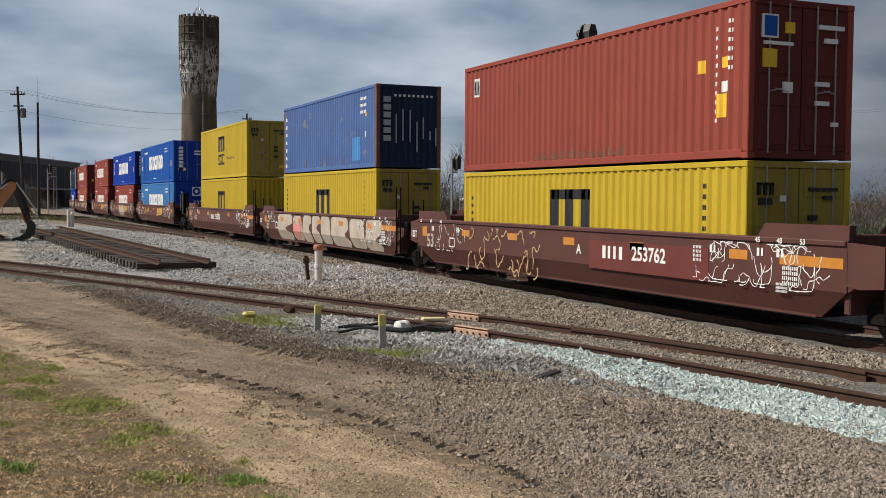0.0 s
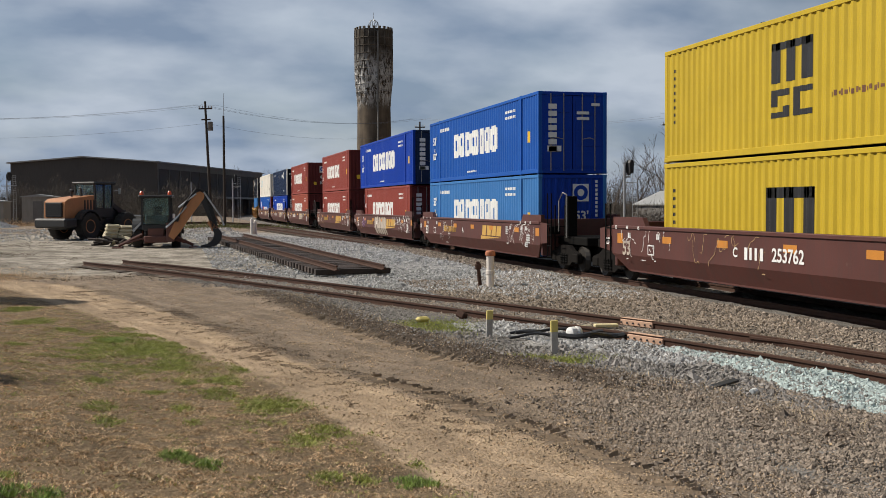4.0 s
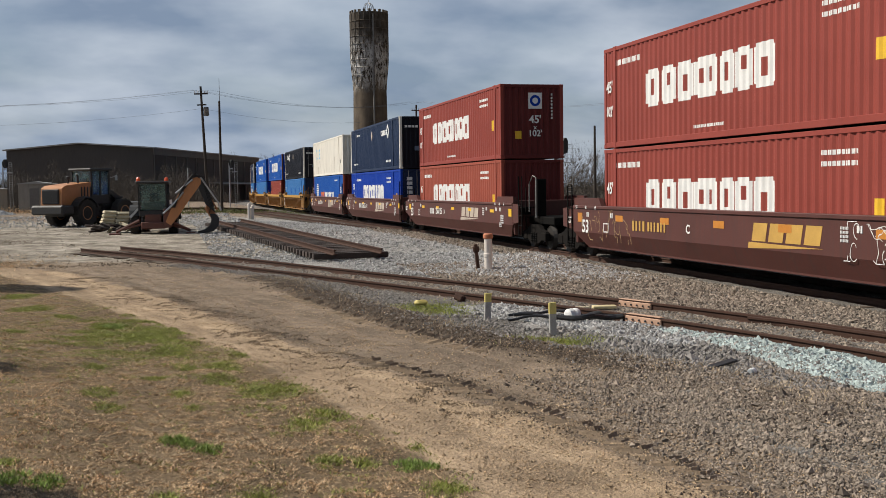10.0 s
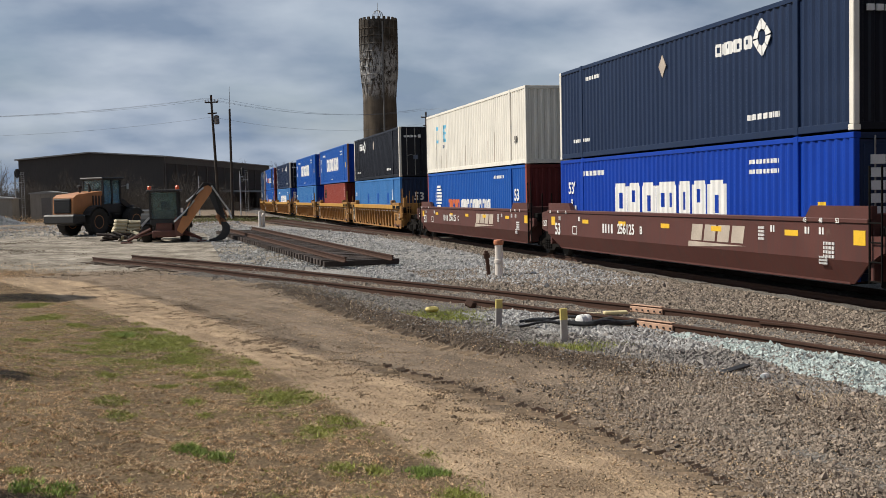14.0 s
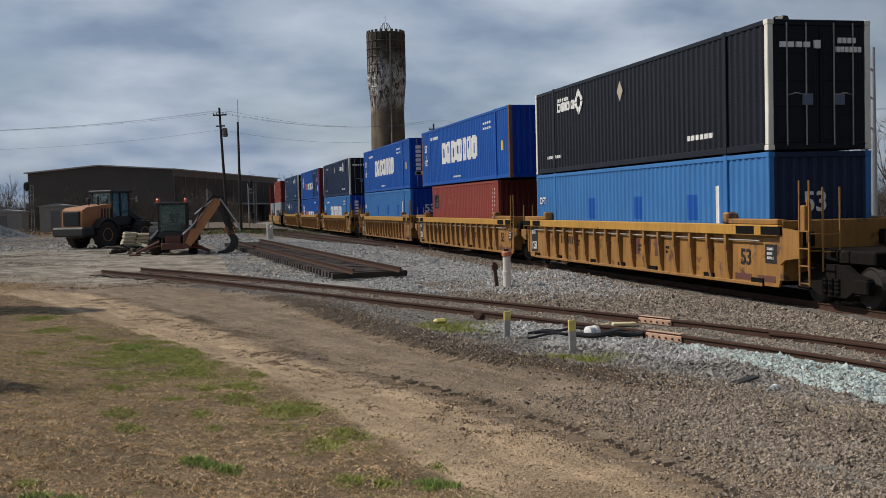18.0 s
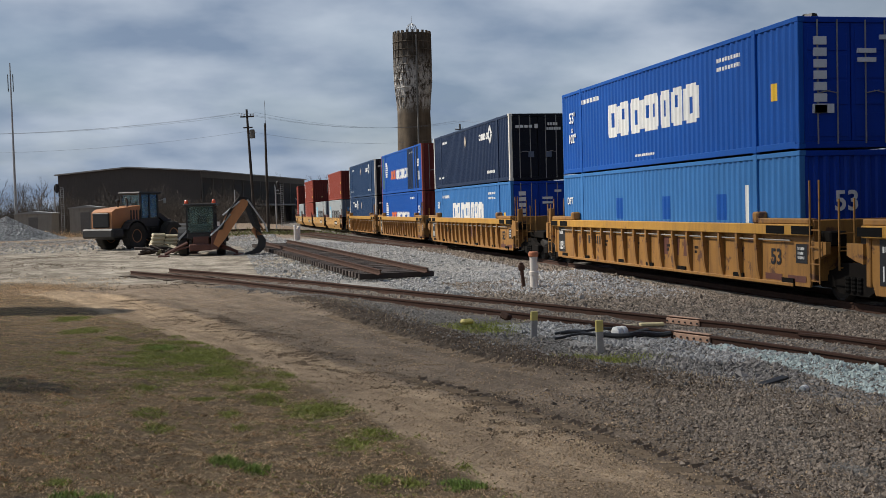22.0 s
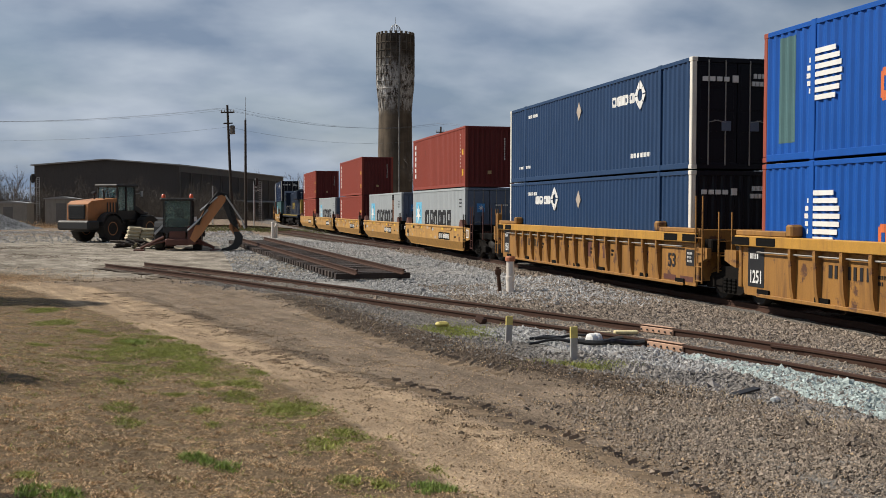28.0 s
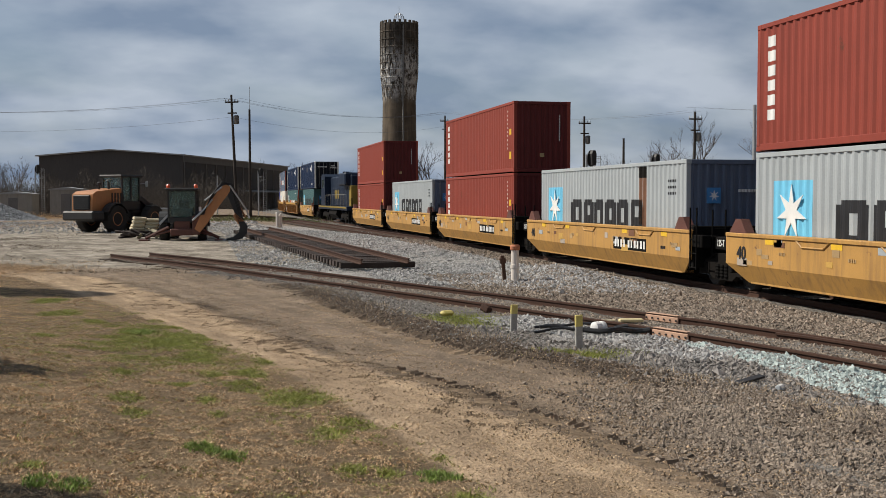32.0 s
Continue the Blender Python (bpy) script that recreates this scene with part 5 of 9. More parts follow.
        # platforms take the same darkened steel, painting in shade between cars
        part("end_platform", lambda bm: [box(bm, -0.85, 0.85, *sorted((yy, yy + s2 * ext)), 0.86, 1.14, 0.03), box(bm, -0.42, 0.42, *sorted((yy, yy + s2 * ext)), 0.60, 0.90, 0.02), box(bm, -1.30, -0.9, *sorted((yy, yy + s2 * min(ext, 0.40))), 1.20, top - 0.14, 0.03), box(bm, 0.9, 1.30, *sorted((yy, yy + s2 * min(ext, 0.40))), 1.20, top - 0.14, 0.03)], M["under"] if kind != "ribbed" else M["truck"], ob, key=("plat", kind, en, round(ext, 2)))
        if s2 > 0 and kind == "brown":
            # the far end carries its side sheets further out, most of all at a coupler
            e = 0.92 if last else 0.62
            part("end_sheet", lambda bm: prism(bm, [(h + 0.004, fold + 0.1), (h + 0.20, 0.88), (h + e, 0.95), (h + e, top - 0.10), (h + 0.004, top - 0.02)], "x", -w + 0.003, -w + 0.05), m, ob, key=("esheet", kind, e))
        if s2 < 0 and first and kind == "brown":
            part("end_sheet", lambda bm: prism(bm, [(-h - 0.004, fold + 0.1), (-h - 0.25, 0.88), (-h - 0.75, 0.92), (-h - 0.75, top - 0.06), (-h - 0.004, top - 0.02)], "x", -w + 0.003, -w + 0.05), m, ob, key=("nsheet", kind))
            part("handrail", lambda bm: tube(bm, [(-w + 0.45, -h - 1.35, 1.1), (-w + 0.45, -h - 1.35, 2.55), (-w + 0.45, -h - 1.0, 2.62), (-w + 0.45, -h - 0.62, 2.35), (-w + 0.45, -h - 0.6, 1.3)], 0.022, 6), M["rod"], ob, key=("hrail", kind))
            part("brake_stand", lambda bm: box(bm, -w + 0.55, -w + 0.9, -h - 1.2, -h - 0.95, 1.15, 2.5, 0.02), M["under"], ob, key=("bstand", kind))
        if kind == "ribbed" and ((first and s2 < 0) or (last and s2 > 0)):
            # coupler ends reach out over the outer wheels
            part("end_sheet", lambda bm: prism(bm, [(yy + s2 * 0.004, fold - 0.1), (yy + s2 * 0.22, 0.92), (yy + s2 * 0.80, 0.98), (yy + s2 * 0.80, top - 0.12), (yy + s2 * 0.004, top - 0.05)], "x", -w + 0.003, -w + 0.06), m, ob, key=("rsheet", en))
            part("end_post", lambda bm: box(bm, -w + 0.10, -w + 0.28, *sorted((yy + s2 * 0.62, yy + s2 * 0.80)), top - 0.12, top + 0.42, 0.02), m, ob, key=("rpost", en))
            ladder(ob, -w + 0.4, yy + s2 * 1.0, 0.7, 2.45, M["car_yellow"], 0.40, "x")
        if s2 < 0 and first and kind == "short":
            ladder(ob, -w + 0.02, -h - 1.55, 0.42, 2.35, M["machred"], 0.36)
            ladder(ob, -w + 0.5, -h - 1.60, 0.8, 2.30, M["machred"], 0.40, "x")
            part("end_sheet", lambda bm: prism(bm, [(-h - 0.004, fold), (-h - 0.30, 0.78), (-h - 1.08, 0.84), (-h - 1.08, top - 0.05), (-h - 0.004, top - 0.02)], "x", -w + 0.003, -w + 0.06), m, ob, key=("esheet", kind))
            part("data_panel", lambda bm: [box(bm, -w - 0.012, -w + 0.01, -h - 0.95, -h - 0.50, 0.92, 0.96), box(bm, -w - 0.012, -w + 0.01, -h - 0.95, -h - 0.50, 1.26, 1.30), box(bm, -w - 0.012, -w + 0.01, -h - 0.95, -h - 0.91, 0.96, 1.26), box(bm, -w - 0.012, -w + 0.01, -h - 0.54, -h - 0.50, 0.96, 1.26), box(bm, -w - 0.012, -w + 0.01, -h - 0.74, -h - 0.71, 0.96, 1.26)], M["white"], ob, "white framed stencil")
        if kind != "short":
            part("end_bracket", lambda bm: prism(bm, [(yy, fold), (yy, 1.30), (yy + s2 * 0.55, 1.30), (yy + s2 * 0.55, 1.05), (yy + s2 * 0.25, 0.95)], "x", -w + 0.02, -w + 0.14), m, ob, key=("brk", kind, en))
        else:
            part("end_bracket", lambda bm: box(bm, -w + 0.04, -w + 0.3, *sorted((yy, yy + s2 * 0.55)), 0.98, 1.30, 0.02), M["under"], ob, key=("brk", kind, en))
        if (first and s2 < 0) or (last and s2 > 0):
            part("coupler", lambda bm: [box(bm, -0.13, 0.13, *sorted((yy + s2 * (gap / 2 - 0.6), yy + s2 * (gap / 2 + 0.0))), 0.70, 0.95, 0.04), box(bm, -0.22, 0.22, *sorted((yy + s2 * (gap / 2 - 0.22), yy + s2 * (gap / 2 - 0.005))), 0.66, 1.0, 0.05)], M["truck"], ob, key=("coup", kind, en, round(gap, 2)))
            truck(ob, yy + s2 * 1.25)
        elif s2 < 0:
            truck(ob, yy - gap / 2)
    lm = M["under"] if kind != "ribbed" else m
    ladder(ob, -w - 0.03, -h - (1.18 if first and kind != "short" else 0.40), 0.42, 2.60 if kind != "short" else 2.0, lm, 0.36)
    ladder(ob, -w + 0.35, -h - 0.52, 0.7, 2.2 if kind != "short" else 1.95, lm, 0.36, "x")
    if last:
        ladder(ob, -w - 0.03, h + 0.06, 0.42, 2.25, lm, 0.36)
    return ob


def plate(ob, kind, y, z, ly, lz, material, name="placard", up=True):
    """A thin painted plate on the near side wall of a car."""
    c = CARS[kind]
    bm = bmesh.new()
    box(bm, -c["face"] - 0.007, -c["face"] + 0.01, y - ly / 2, y + ly / 2, z - lz / 2, z + lz / 2)
    return part(name, bm, M[material], ob)


def bars(ob, kind, y, z, n, size, material, name="small_marking"):
    """A row of upright bars where writing stands, from far to near."""
    c = CARS[kind]
    bm = bmesh.new()
    for i in range(n):
        yy = y - i * size * 0.8
        box(bm, -c["face"] - 0.012, -c["face"] + 0.01, yy - size * (0.34 if i % 3 else 0.46), yy, z - size / 2, z + size / 2)
    return tagged(part(name, bm, M[material], ob), kind="stuff")


def car_text(ob, kind, text, y, z, size, material):
    return lettering(text, size, M[material], ob, Matrix.Translation((-CARS[kind]["face"] - 0.011, y, z)) @ SIDE)


def scrawl(ob, kind, y0, y1, z0, z1, material, seed, strokes=9, r=0.022):
    """Loose sprayed strokes on the near side wall."""
    rr = random.Random(seed)
    bm = bmesh.new()
    x = -CARS[kind]["w"] - 0.004
    for i in range(strokes):
        y = y1 + (y0 - y1) * (i + rr.random() * 0.6) / strokes
        zz = z0 + (z1 - z0) * rr.random()
        pts = [(x, y, zz)]
        a = rr.random() * 6.28
        for k in range(rr.randint(5, 10)):
            a += rr.uniform(-1.3, 1.3)
            y = min(max(y + 0.085 * math.cos(a), y1), y0)
            zz = min(max(zz + 0.12 * math.sin(a), z0), z1)
            if (Vector(pts[-1]) - Vector((x, y, zz))).length > 0.03:
                pts.append((x, y, zz))
        for _ in range(2):
            pts = [pts[0]] + [tuple(p[j] * f + q[j] * (1 - f) for j in range(3)) for p, q in zip(pts, pts[1:]) for f in (0.75, 0.25)] + [pts[-1]]
        strip = []
        for k, p in enumerate(pts):
            d = Vector(pts[min(k + 1, len(pts) - 1)]) - Vector(pts[max(k - 1, 0)])
            n = Vector((0, -d.z, d.y)).normalized() * r * (0.75 + 0.25 * math.sin(k * 0.6 + i))
            lift = Vector((-0.00025 * k - 0.0006 * (i % 8), 0, 0))
            strip.append((bm.verts.new(Vector(p) + n + lift), bm.verts.new(Vector(p) - n + lift)))
        for p, q in zip(strip, strip[1:]):
            bm.faces.new((p[0], p[1], q[1], q[0]))
    bmesh.ops.recalc_face_normals(bm, faces=bm.faces[:])
    return tagged(part("graffiti", bm, M[material], ob, "loose sprayed graffiti strokes"), kind="stuff")


def wall_bands(bm, kind, sides, lift, z0, z1):
    """A patch of paint on the near side wall between two edges given by sides(z), bent over the fold."""
    c = CARS[kind]
    slope = (c["w"] - c["wb"]) / (c["fold"] - c["bottom"])
    zs = sorted(set(np.linspace(z0, z1, 15).tolist() + ([c["fold"]] if z0 < c["fold"] < z1 else [])))
    rows = []
    for z in zs:
        x = -c["w"] - lift + max(0.0, c["fold"] - z) * slope
        a, b = sides(z)
        rows.append((bm.verts.new((x, a, z)), bm.verts.new((x, b, z))))
    for p, q in zip(rows, rows[1:]):
        bm.faces.new((p[0], p[1], q[1], q[0]))


def big_graffiti(ob, kind, blocks, material, seed, heart=None):
    """Large filled shapes with rounded ends and bitten sides, each with a dark sprayed rim."""
    c, rr = CARS[kind], random.Random(seed)
    fill, rim = bmesh.new(), bmesh.new()
    for k, (y0, y1, bite) in enumerate(blocks):
        z0, z1 = c["bottom"] + 0.05 + 0.05 * rr.random(), c["top"] - 0.10 - 0.06 * rr.random()
        lean, p1, p2 = rr.uniform(-0.12, 0.12), rr.uniform(0, 6.28), rr.uniform(0, 6.28)
        at = rr.uniform(0.35, 0.6)

        def sides(z, grow=0.0):
            f = min(max((z - z0) / (z1 - z0), 0.0), 1.0)
            ends = 0.20 * (1 - min(1.0, f / 0.14, (1 - f) / 0.14)) ** 2
            mid = lean * (f - 0.5)
            a = y0 + mid - ends + 0.035 * math.sin(4 * f + p1)
            b = y1 + mid + ends + 0.045 * math.sin(5 * f + p2)
            b += bite * (y0 - y1) * max(0.0, 1 - ((f - at) / 0.17) ** 2)
            return a + grow, b - grow
        wall_bands(fill, kind, sides, 0.0045 + 0.0003 * (k % 2), z0, z1)
        wall_bands(rim, kind, lambda z: sides(z, 0.055), 0.003 + 0.0003 * (k % 2), z0 - 0.03, z1 + 0.03)
    parts = [("graffiti", fill, material, "large cream sprayed shapes"), ("graffiti_rim", rim, "rim_paint", "dark sprayed rims")]
    if heart:
        # two mirrored halves, each between the cleft and the outer lobe
        mid, low, high, half = heart
        for name, paint, grow, lift, words in (("graffiti_heart_rim", "rim_paint", 0.045, 0.0058, "dark rim of the heart"), ("graffiti_heart", "pink", 0.0, 0.0070, "pink sprayed heart")):
            bm = bmesh.new()
            for sign in (1, -1):
                def lobe(z):
                    f = min(max((z - low) / (high - low), 0.0), 1.0)
                    out = math.sin(min(1.0, f / 0.72) * math.pi / 2) if f < 0.72 else 0.5 + 0.5 * math.sqrt(max(0.0, 1 - ((f - 0.72) / 0.28) ** 2))
                    cleft = 0.0 if f < 0.80 else 0.5 * ((f - 0.80) / 0.20) ** 0.7
                    return mid + sign * half * cleft, mid + sign * (half * out + grow)
                wall_bands(bm, kind, lobe, lift, low - grow, high + grow * 0.6)
            parts.append((name, bm, paint, words))
    for name, bm, paint, words in parts:
        bmesh.ops.recalc_face_normals(bm, faces=bm.faces[:])
        tagged(part(name, bm, M[paint], ob, words), kind="stuff")


# ---- the train: make-up ----
SPEEDS = [(0, 10.17), (3, 10.18), (6, 10.18), (9, 10.02), (12, 10.06), (15, 9.89), (18, 9.75), (21, 9.81), (24, 9.82), (27, 9.76), (30, 9.68), (32, 9.68)]
LOW_Z = 0.38


def gone(t):
    """Metres that the train has run since the start."""
    d = 0.0
    for (a, v), (b, _) in zip(SPEEDS, SPEEDS[1:]):
        d += v * max(0.0, min(t, b) - a)
    return d


MOVERS = []


def ride(ob, s0, z):
    """Marks a thing to be carried along the main line, its middle at s0 when the clip starts."""
    MOVERS.append((ob, s0, z))
    x, y, a = on_main(s0)
    ob.matrix_basis = pose(x, y, RAIL_Z + z, 0, 0, -a)


F53, F45, F40 = 16.15, 13.72, 12.19
W53, W40 = 2.59, 2.438
HC = 2.896
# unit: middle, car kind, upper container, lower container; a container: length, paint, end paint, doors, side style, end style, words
# end paints darker than the sides hold the ends' shade in their colour
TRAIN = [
    (21.58, "brown", (F40, "c_red", "c_redshade", True, "doormarks", "doormarks", "oxide red corrugated container with white and yellow door marks"), (F40, "c_yellow", "c_yellowshade", True, "barlogo", "barlogo", "yellow corrugated container with a black bar logo")),
    (41.10, "brown", (F40, "c_dullblue", "c_navy", False, "chalky", "chalky", "chalky blue weathered container with rusty corner posts"), (F40, "c_yellow", "c_yellowshade", True, "barlogo", "barlogo", "yellow corrugated container with a black bar logo")),
    (60.58, "brown", (F40, "c_yellow", "c_yellowshade", True, "barstack", "barlogo", "yellow weathered container with a stacked black logo"), (F40, "c_yellow", None, False, "barlogo", "", "yellow corrugated container with a plain front end")),
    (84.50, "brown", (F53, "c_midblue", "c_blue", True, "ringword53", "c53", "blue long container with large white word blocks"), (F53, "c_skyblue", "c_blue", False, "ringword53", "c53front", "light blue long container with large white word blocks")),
    (104.5, "brown", (F53, "c_blue", "c_navy", True, "ringword53", "c53", "strong blue long container with large white word blocks"), (F45, "c_crimson", "c_redshade", True, "ringword45", "c53", "dark red container with large white word blocks")),
    (124.35, "brown", (F45, "c_crimson", "c_redshade", False, "ringword45", "c45", "red container with white word blocks and a ring logo"), (F45, "c_crimson", "c_redshade", False, "ringword45", "c45", "red container with white word blocks and a ring logo")),
    (148.2, "brown", (F45, "c_crimson", "c_redshade", False, "ringword45", "c45", "red container with white word blocks and a ring logo"), (F45, "c_orange", "c_redshade", False, "ringword45", "", "faded orange red container with scuffed white word blocks")),
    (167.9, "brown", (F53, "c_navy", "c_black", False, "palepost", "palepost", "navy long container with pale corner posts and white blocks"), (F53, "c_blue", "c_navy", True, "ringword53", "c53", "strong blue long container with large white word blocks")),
    (187.7, "brown", (F53, "c_white", None, False, "white53", "", "dirty white long container with pale blue logo blocks"), (F53, "c_midblue", "c_redshade", False, "striped", "", "blue long container with red end posts and a striped logo")),
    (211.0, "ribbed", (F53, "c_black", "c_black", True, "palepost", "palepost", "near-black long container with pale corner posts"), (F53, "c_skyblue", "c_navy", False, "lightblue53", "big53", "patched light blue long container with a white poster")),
    (230.45, "ribbed", (F53, "c_midblue", "c_blue", False, "ringword53", "c53front", "blue long container with a rusty end post"), (F40, "c_crimson", "c_redshade", False, "bulk40", "red40", "dark red container with a black and yellow sign")),
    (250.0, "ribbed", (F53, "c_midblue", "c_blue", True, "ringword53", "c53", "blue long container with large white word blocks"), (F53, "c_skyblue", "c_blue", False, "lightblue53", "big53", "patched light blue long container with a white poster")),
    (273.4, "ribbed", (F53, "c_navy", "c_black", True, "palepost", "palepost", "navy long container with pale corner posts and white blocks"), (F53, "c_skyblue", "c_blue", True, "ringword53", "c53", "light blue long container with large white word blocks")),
    (293.3, "ribbed", (F53, "c_midblue", "c_redshade", True, "striped", "", "blue long container with dark patched panels and red posts"), (F53, "c_midblue", "c_redshade", False, "striped", "", "blue long container with red end posts and a striped logo")),
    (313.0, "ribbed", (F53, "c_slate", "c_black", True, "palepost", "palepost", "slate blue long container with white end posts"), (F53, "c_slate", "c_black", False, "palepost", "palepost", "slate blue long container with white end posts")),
    (334.8, "short", (F40, "c_red", "c_redshade", False, "uprow", "red40", "oxide red container with an upright row of white blocks"), (F40, "c_grey", "c_greyblue", True, "starlogo", "starend", "pale grey container with a star logo and black blocks")),
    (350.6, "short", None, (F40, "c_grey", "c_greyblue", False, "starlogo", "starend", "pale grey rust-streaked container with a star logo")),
    (366.4, "short", (F40, "c_red", "c_redshade", False, "uprow", "red40", "oxide red container with white side marks"), (F40, "c_red", "c_redshade", False, "uprow", "red40", "oxide red container with white side marks")),
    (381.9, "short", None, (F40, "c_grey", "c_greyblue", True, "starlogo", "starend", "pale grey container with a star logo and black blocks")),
    (397.5, "short", (F40, "c_red", "c_redshade", False, "uprow", "red40", "oxide red container with white side marks"), (F40, "c_red", "c_redshade", False, "uprow", "red40", "oxide red container with white side marks")),
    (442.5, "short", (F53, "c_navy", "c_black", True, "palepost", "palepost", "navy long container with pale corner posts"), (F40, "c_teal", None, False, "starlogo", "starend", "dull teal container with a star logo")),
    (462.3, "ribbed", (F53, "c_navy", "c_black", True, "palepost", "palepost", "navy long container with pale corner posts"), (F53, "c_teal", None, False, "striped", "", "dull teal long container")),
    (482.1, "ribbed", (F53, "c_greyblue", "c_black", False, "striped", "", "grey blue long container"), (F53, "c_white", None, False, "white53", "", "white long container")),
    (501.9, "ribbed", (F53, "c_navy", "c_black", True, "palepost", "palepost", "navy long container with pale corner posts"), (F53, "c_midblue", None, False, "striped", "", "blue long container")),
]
CAR_WORDS = {"brown": "brown steel double-stack well car, grimy and marked with graffiti", "ribbed": "yellow ribbed steel double-stack well car, rust-streaked", "short": "faded yellow smooth-sided well car for short containers"}


def dress_car(ob, kind, i):
    h, top = CARS[kind]["half"], CARS[kind]["top"]
    if kind == "brown":
        new_sheet = i in (6, 7, 8)
        for y in (5.35, 2.5, -0.3, -3.05, -h + 2.6):
            plate(ob, kind, y, top - 0.33, 0.50, 0.12 if new_sheet else 0.17, "ymark" if new_sheet else "omark", "reflector")
        car_text(ob, kind, "53", h - 1.0, 0.98, 0.54, "white" if i > 2 else "cream")
        if i != 1:
            car_text(ob, kind, "ABC"[i % 3], -0.75 if i == 0 else 1.9 if i < 3 else 1.2, 1.12, 0.30, "white")
        bm = bmesh.new()
        box(bm, -CARS[kind]["w"] - 0.010, -CARS[kind]["w"] + 0.012, h + 0.03, h + 0.57, 0.98, 1.32, 0.008)
        part("code_plate", bm, M["car_brown"], ob)
        lettering("125T", 0.27, M["white"], ob, Matrix.Translation((-CARS[kind]["w"] - 0.013, h + 0.30, 1.15)) @ SIDE, squeeze=0.8)
        for k, t in enumerate(("53", "48", "45")):
            lettering(t, 0.13, M["white"], ob, Matrix.Translation((-CARS[kind]["w"] - 0.041, h - 0.35 - 0.75 * k, top - 0.05)) @ SIDE)
            lettering(t, 0.13, M["white"], ob, Matrix.Translation((-CARS[kind]["w"] - 0.041, -h + 0.95 + 0.55 * k, top - 0.05)) @ SIDE)
        for y, ly, lz in ((h - 0.55, 0.36, 0.28), (-h + 0.80, 1.45, 0.17) if i < 3 else (-h + 0.30, 0.36, 0.28)):
            plate(ob, kind, y, top - 0.36, ly, lz, "ymark" if new_sheet else "omark", "reflector")
        if i != 1:
            # the owner's mark as four bars, then the car's number
            y0, mk = (h - 4.9, "white") if i > 5 else (h - 4.4, "gold") if i > 2 else (-1.75 if i == 0 else 1.5, "white")
            if i == 0:
                plate(ob, kind, -3.3, 1.05, 4.2, 0.62, "patchred", "paint_patch")
            bars(ob, kind, y0, 1.12, 4, 0.27, mk, "number_marking")
            if i < 3 or i > 5:
                car_text(ob, kind, "253762" if i < 3 else "256125", y0 - 1.72, 1.12, 0.40, mk)
            else:
                bars(ob, kind, y0 - 0.96, 1.12, 6, 0.24, mk, "number_marking")
        for y in (h - 1.1, h - 2.9, -h + 1.6, -h + 2.1, -h + 3.4):
            bars(ob, kind, y, top - 0.26, 2, 0.14, "white")
        for k in range(4):
            bars(ob, kind, -h + 1.45, 1.12 - 0.085 * k, 8, 0.06, "white")
            bars(ob, kind, -h + 3.9, top - 0.25 - 0.08 * k, 6, 0.055, "white")
        for k in range(3):
            bars(ob, kind, -h + 1.6, 0.84 - 0.06 * k, 9, 0.04, "white")
        bm = bmesh.new()
        x = -CARS[kind]["w"]
        for a in (0, 1):
            box(bm, x - 0.006, x + 0.01, h - 2.75 + 0.36 * a, h - 2.72 + 0.36 * a, 0.86, 1.12)
            box(bm, x - 0.006, x + 0.01, h - 2.75, h - 2.36, 0.86 + 0.24 * a, 0.89 + 0.24 * a)
        part("stencil_frame", bm, M["white"], ob)
        if i >= 3:
            # the railroad's name as plain slanted blocks with a swoosh below
            bm = bmesh.new()
            y0 = -2.0
            for k in range(4):
                a = y0 + 0.25 - 0.66 * k
                prism(bm, [(a, 0.985), (a - 0.55, 0.985), (a - 0.64, 1.38), (a - 0.09, 1.38)], "x", x - 0.006, x + 0.01)
            prism(bm, [(y0 + 0.40, 0.815), (y0 - 2.40, 0.93), (y0 + 0.37, 0.955)], "x", x - 0.006, x + 0.01)
            part("word_block", bm, M["gold"] if i < 6 else M["cream"], ob, "slanted painted blocks over a tapering wedge")
        for f in range(2 if i < 6 else 0):
            scrawl(ob, kind, -h + 3.8, -h + 0.7, 0.75, 1.5, "white", 31 * i + f, 12, 0.010)
    elif kind == "ribbed":
        plate(ob, kind, -h + 0.55, 1.02, 0.46, 0.42, "black", "data_panel")
        for k in range(3):
            bars(ob, kind, -h + 0.70, 1.13 - 0.10 * k, 6 - k % 2, 0.06, "white")
        car_text(ob, kind, "53", -h + 1.62, 0.90, 0.50, "black")
        plate(ob, kind, h - 0.75, 0.95, 0.7, 0.9, "black", "data_panel")
        lettering("1251", 0.40, M["white"], ob, Matrix.Translation((-CARS[kind]["face"] - 0.012, h - 0.75, 0.72)) @ SIDE, squeeze=0.72)
        bars(ob, kind, h - 0.5, 1.2, 4, 0.12, "white")
        for y in (-h + 0.75, -h + 1.75):
            plate(ob, kind, y, 0.99 - 0.53, 0.75, 0.14, "machred", "warning_plate")
        bars(ob, kind, h - 3.6, 1.02, 8, 0.26, "black", "number_marking")
        for y in (h - 5.2, 3.1, 1.0, -1.2, -3.0, -h + 3.4):
            bars(ob, kind, y, 1.0, 4, 0.07, "black")
            bars(ob, kind, y, 0.88, 3, 0.07, "black")
        bm = bmesh.new()
        x = -CARS[kind]["face"]
        for k in range(3):
            a = -0.85 - 0.72 * k
            prism(bm, [(a, 0.74), (a - 0.42, 0.74), (a - 0.50, 1.24), (a - 0.08, 1.24)], "x", x - 0.006, x + 0.01)
        part("word_block", bm, M["machred"], ob, "red-brown painted blocks")
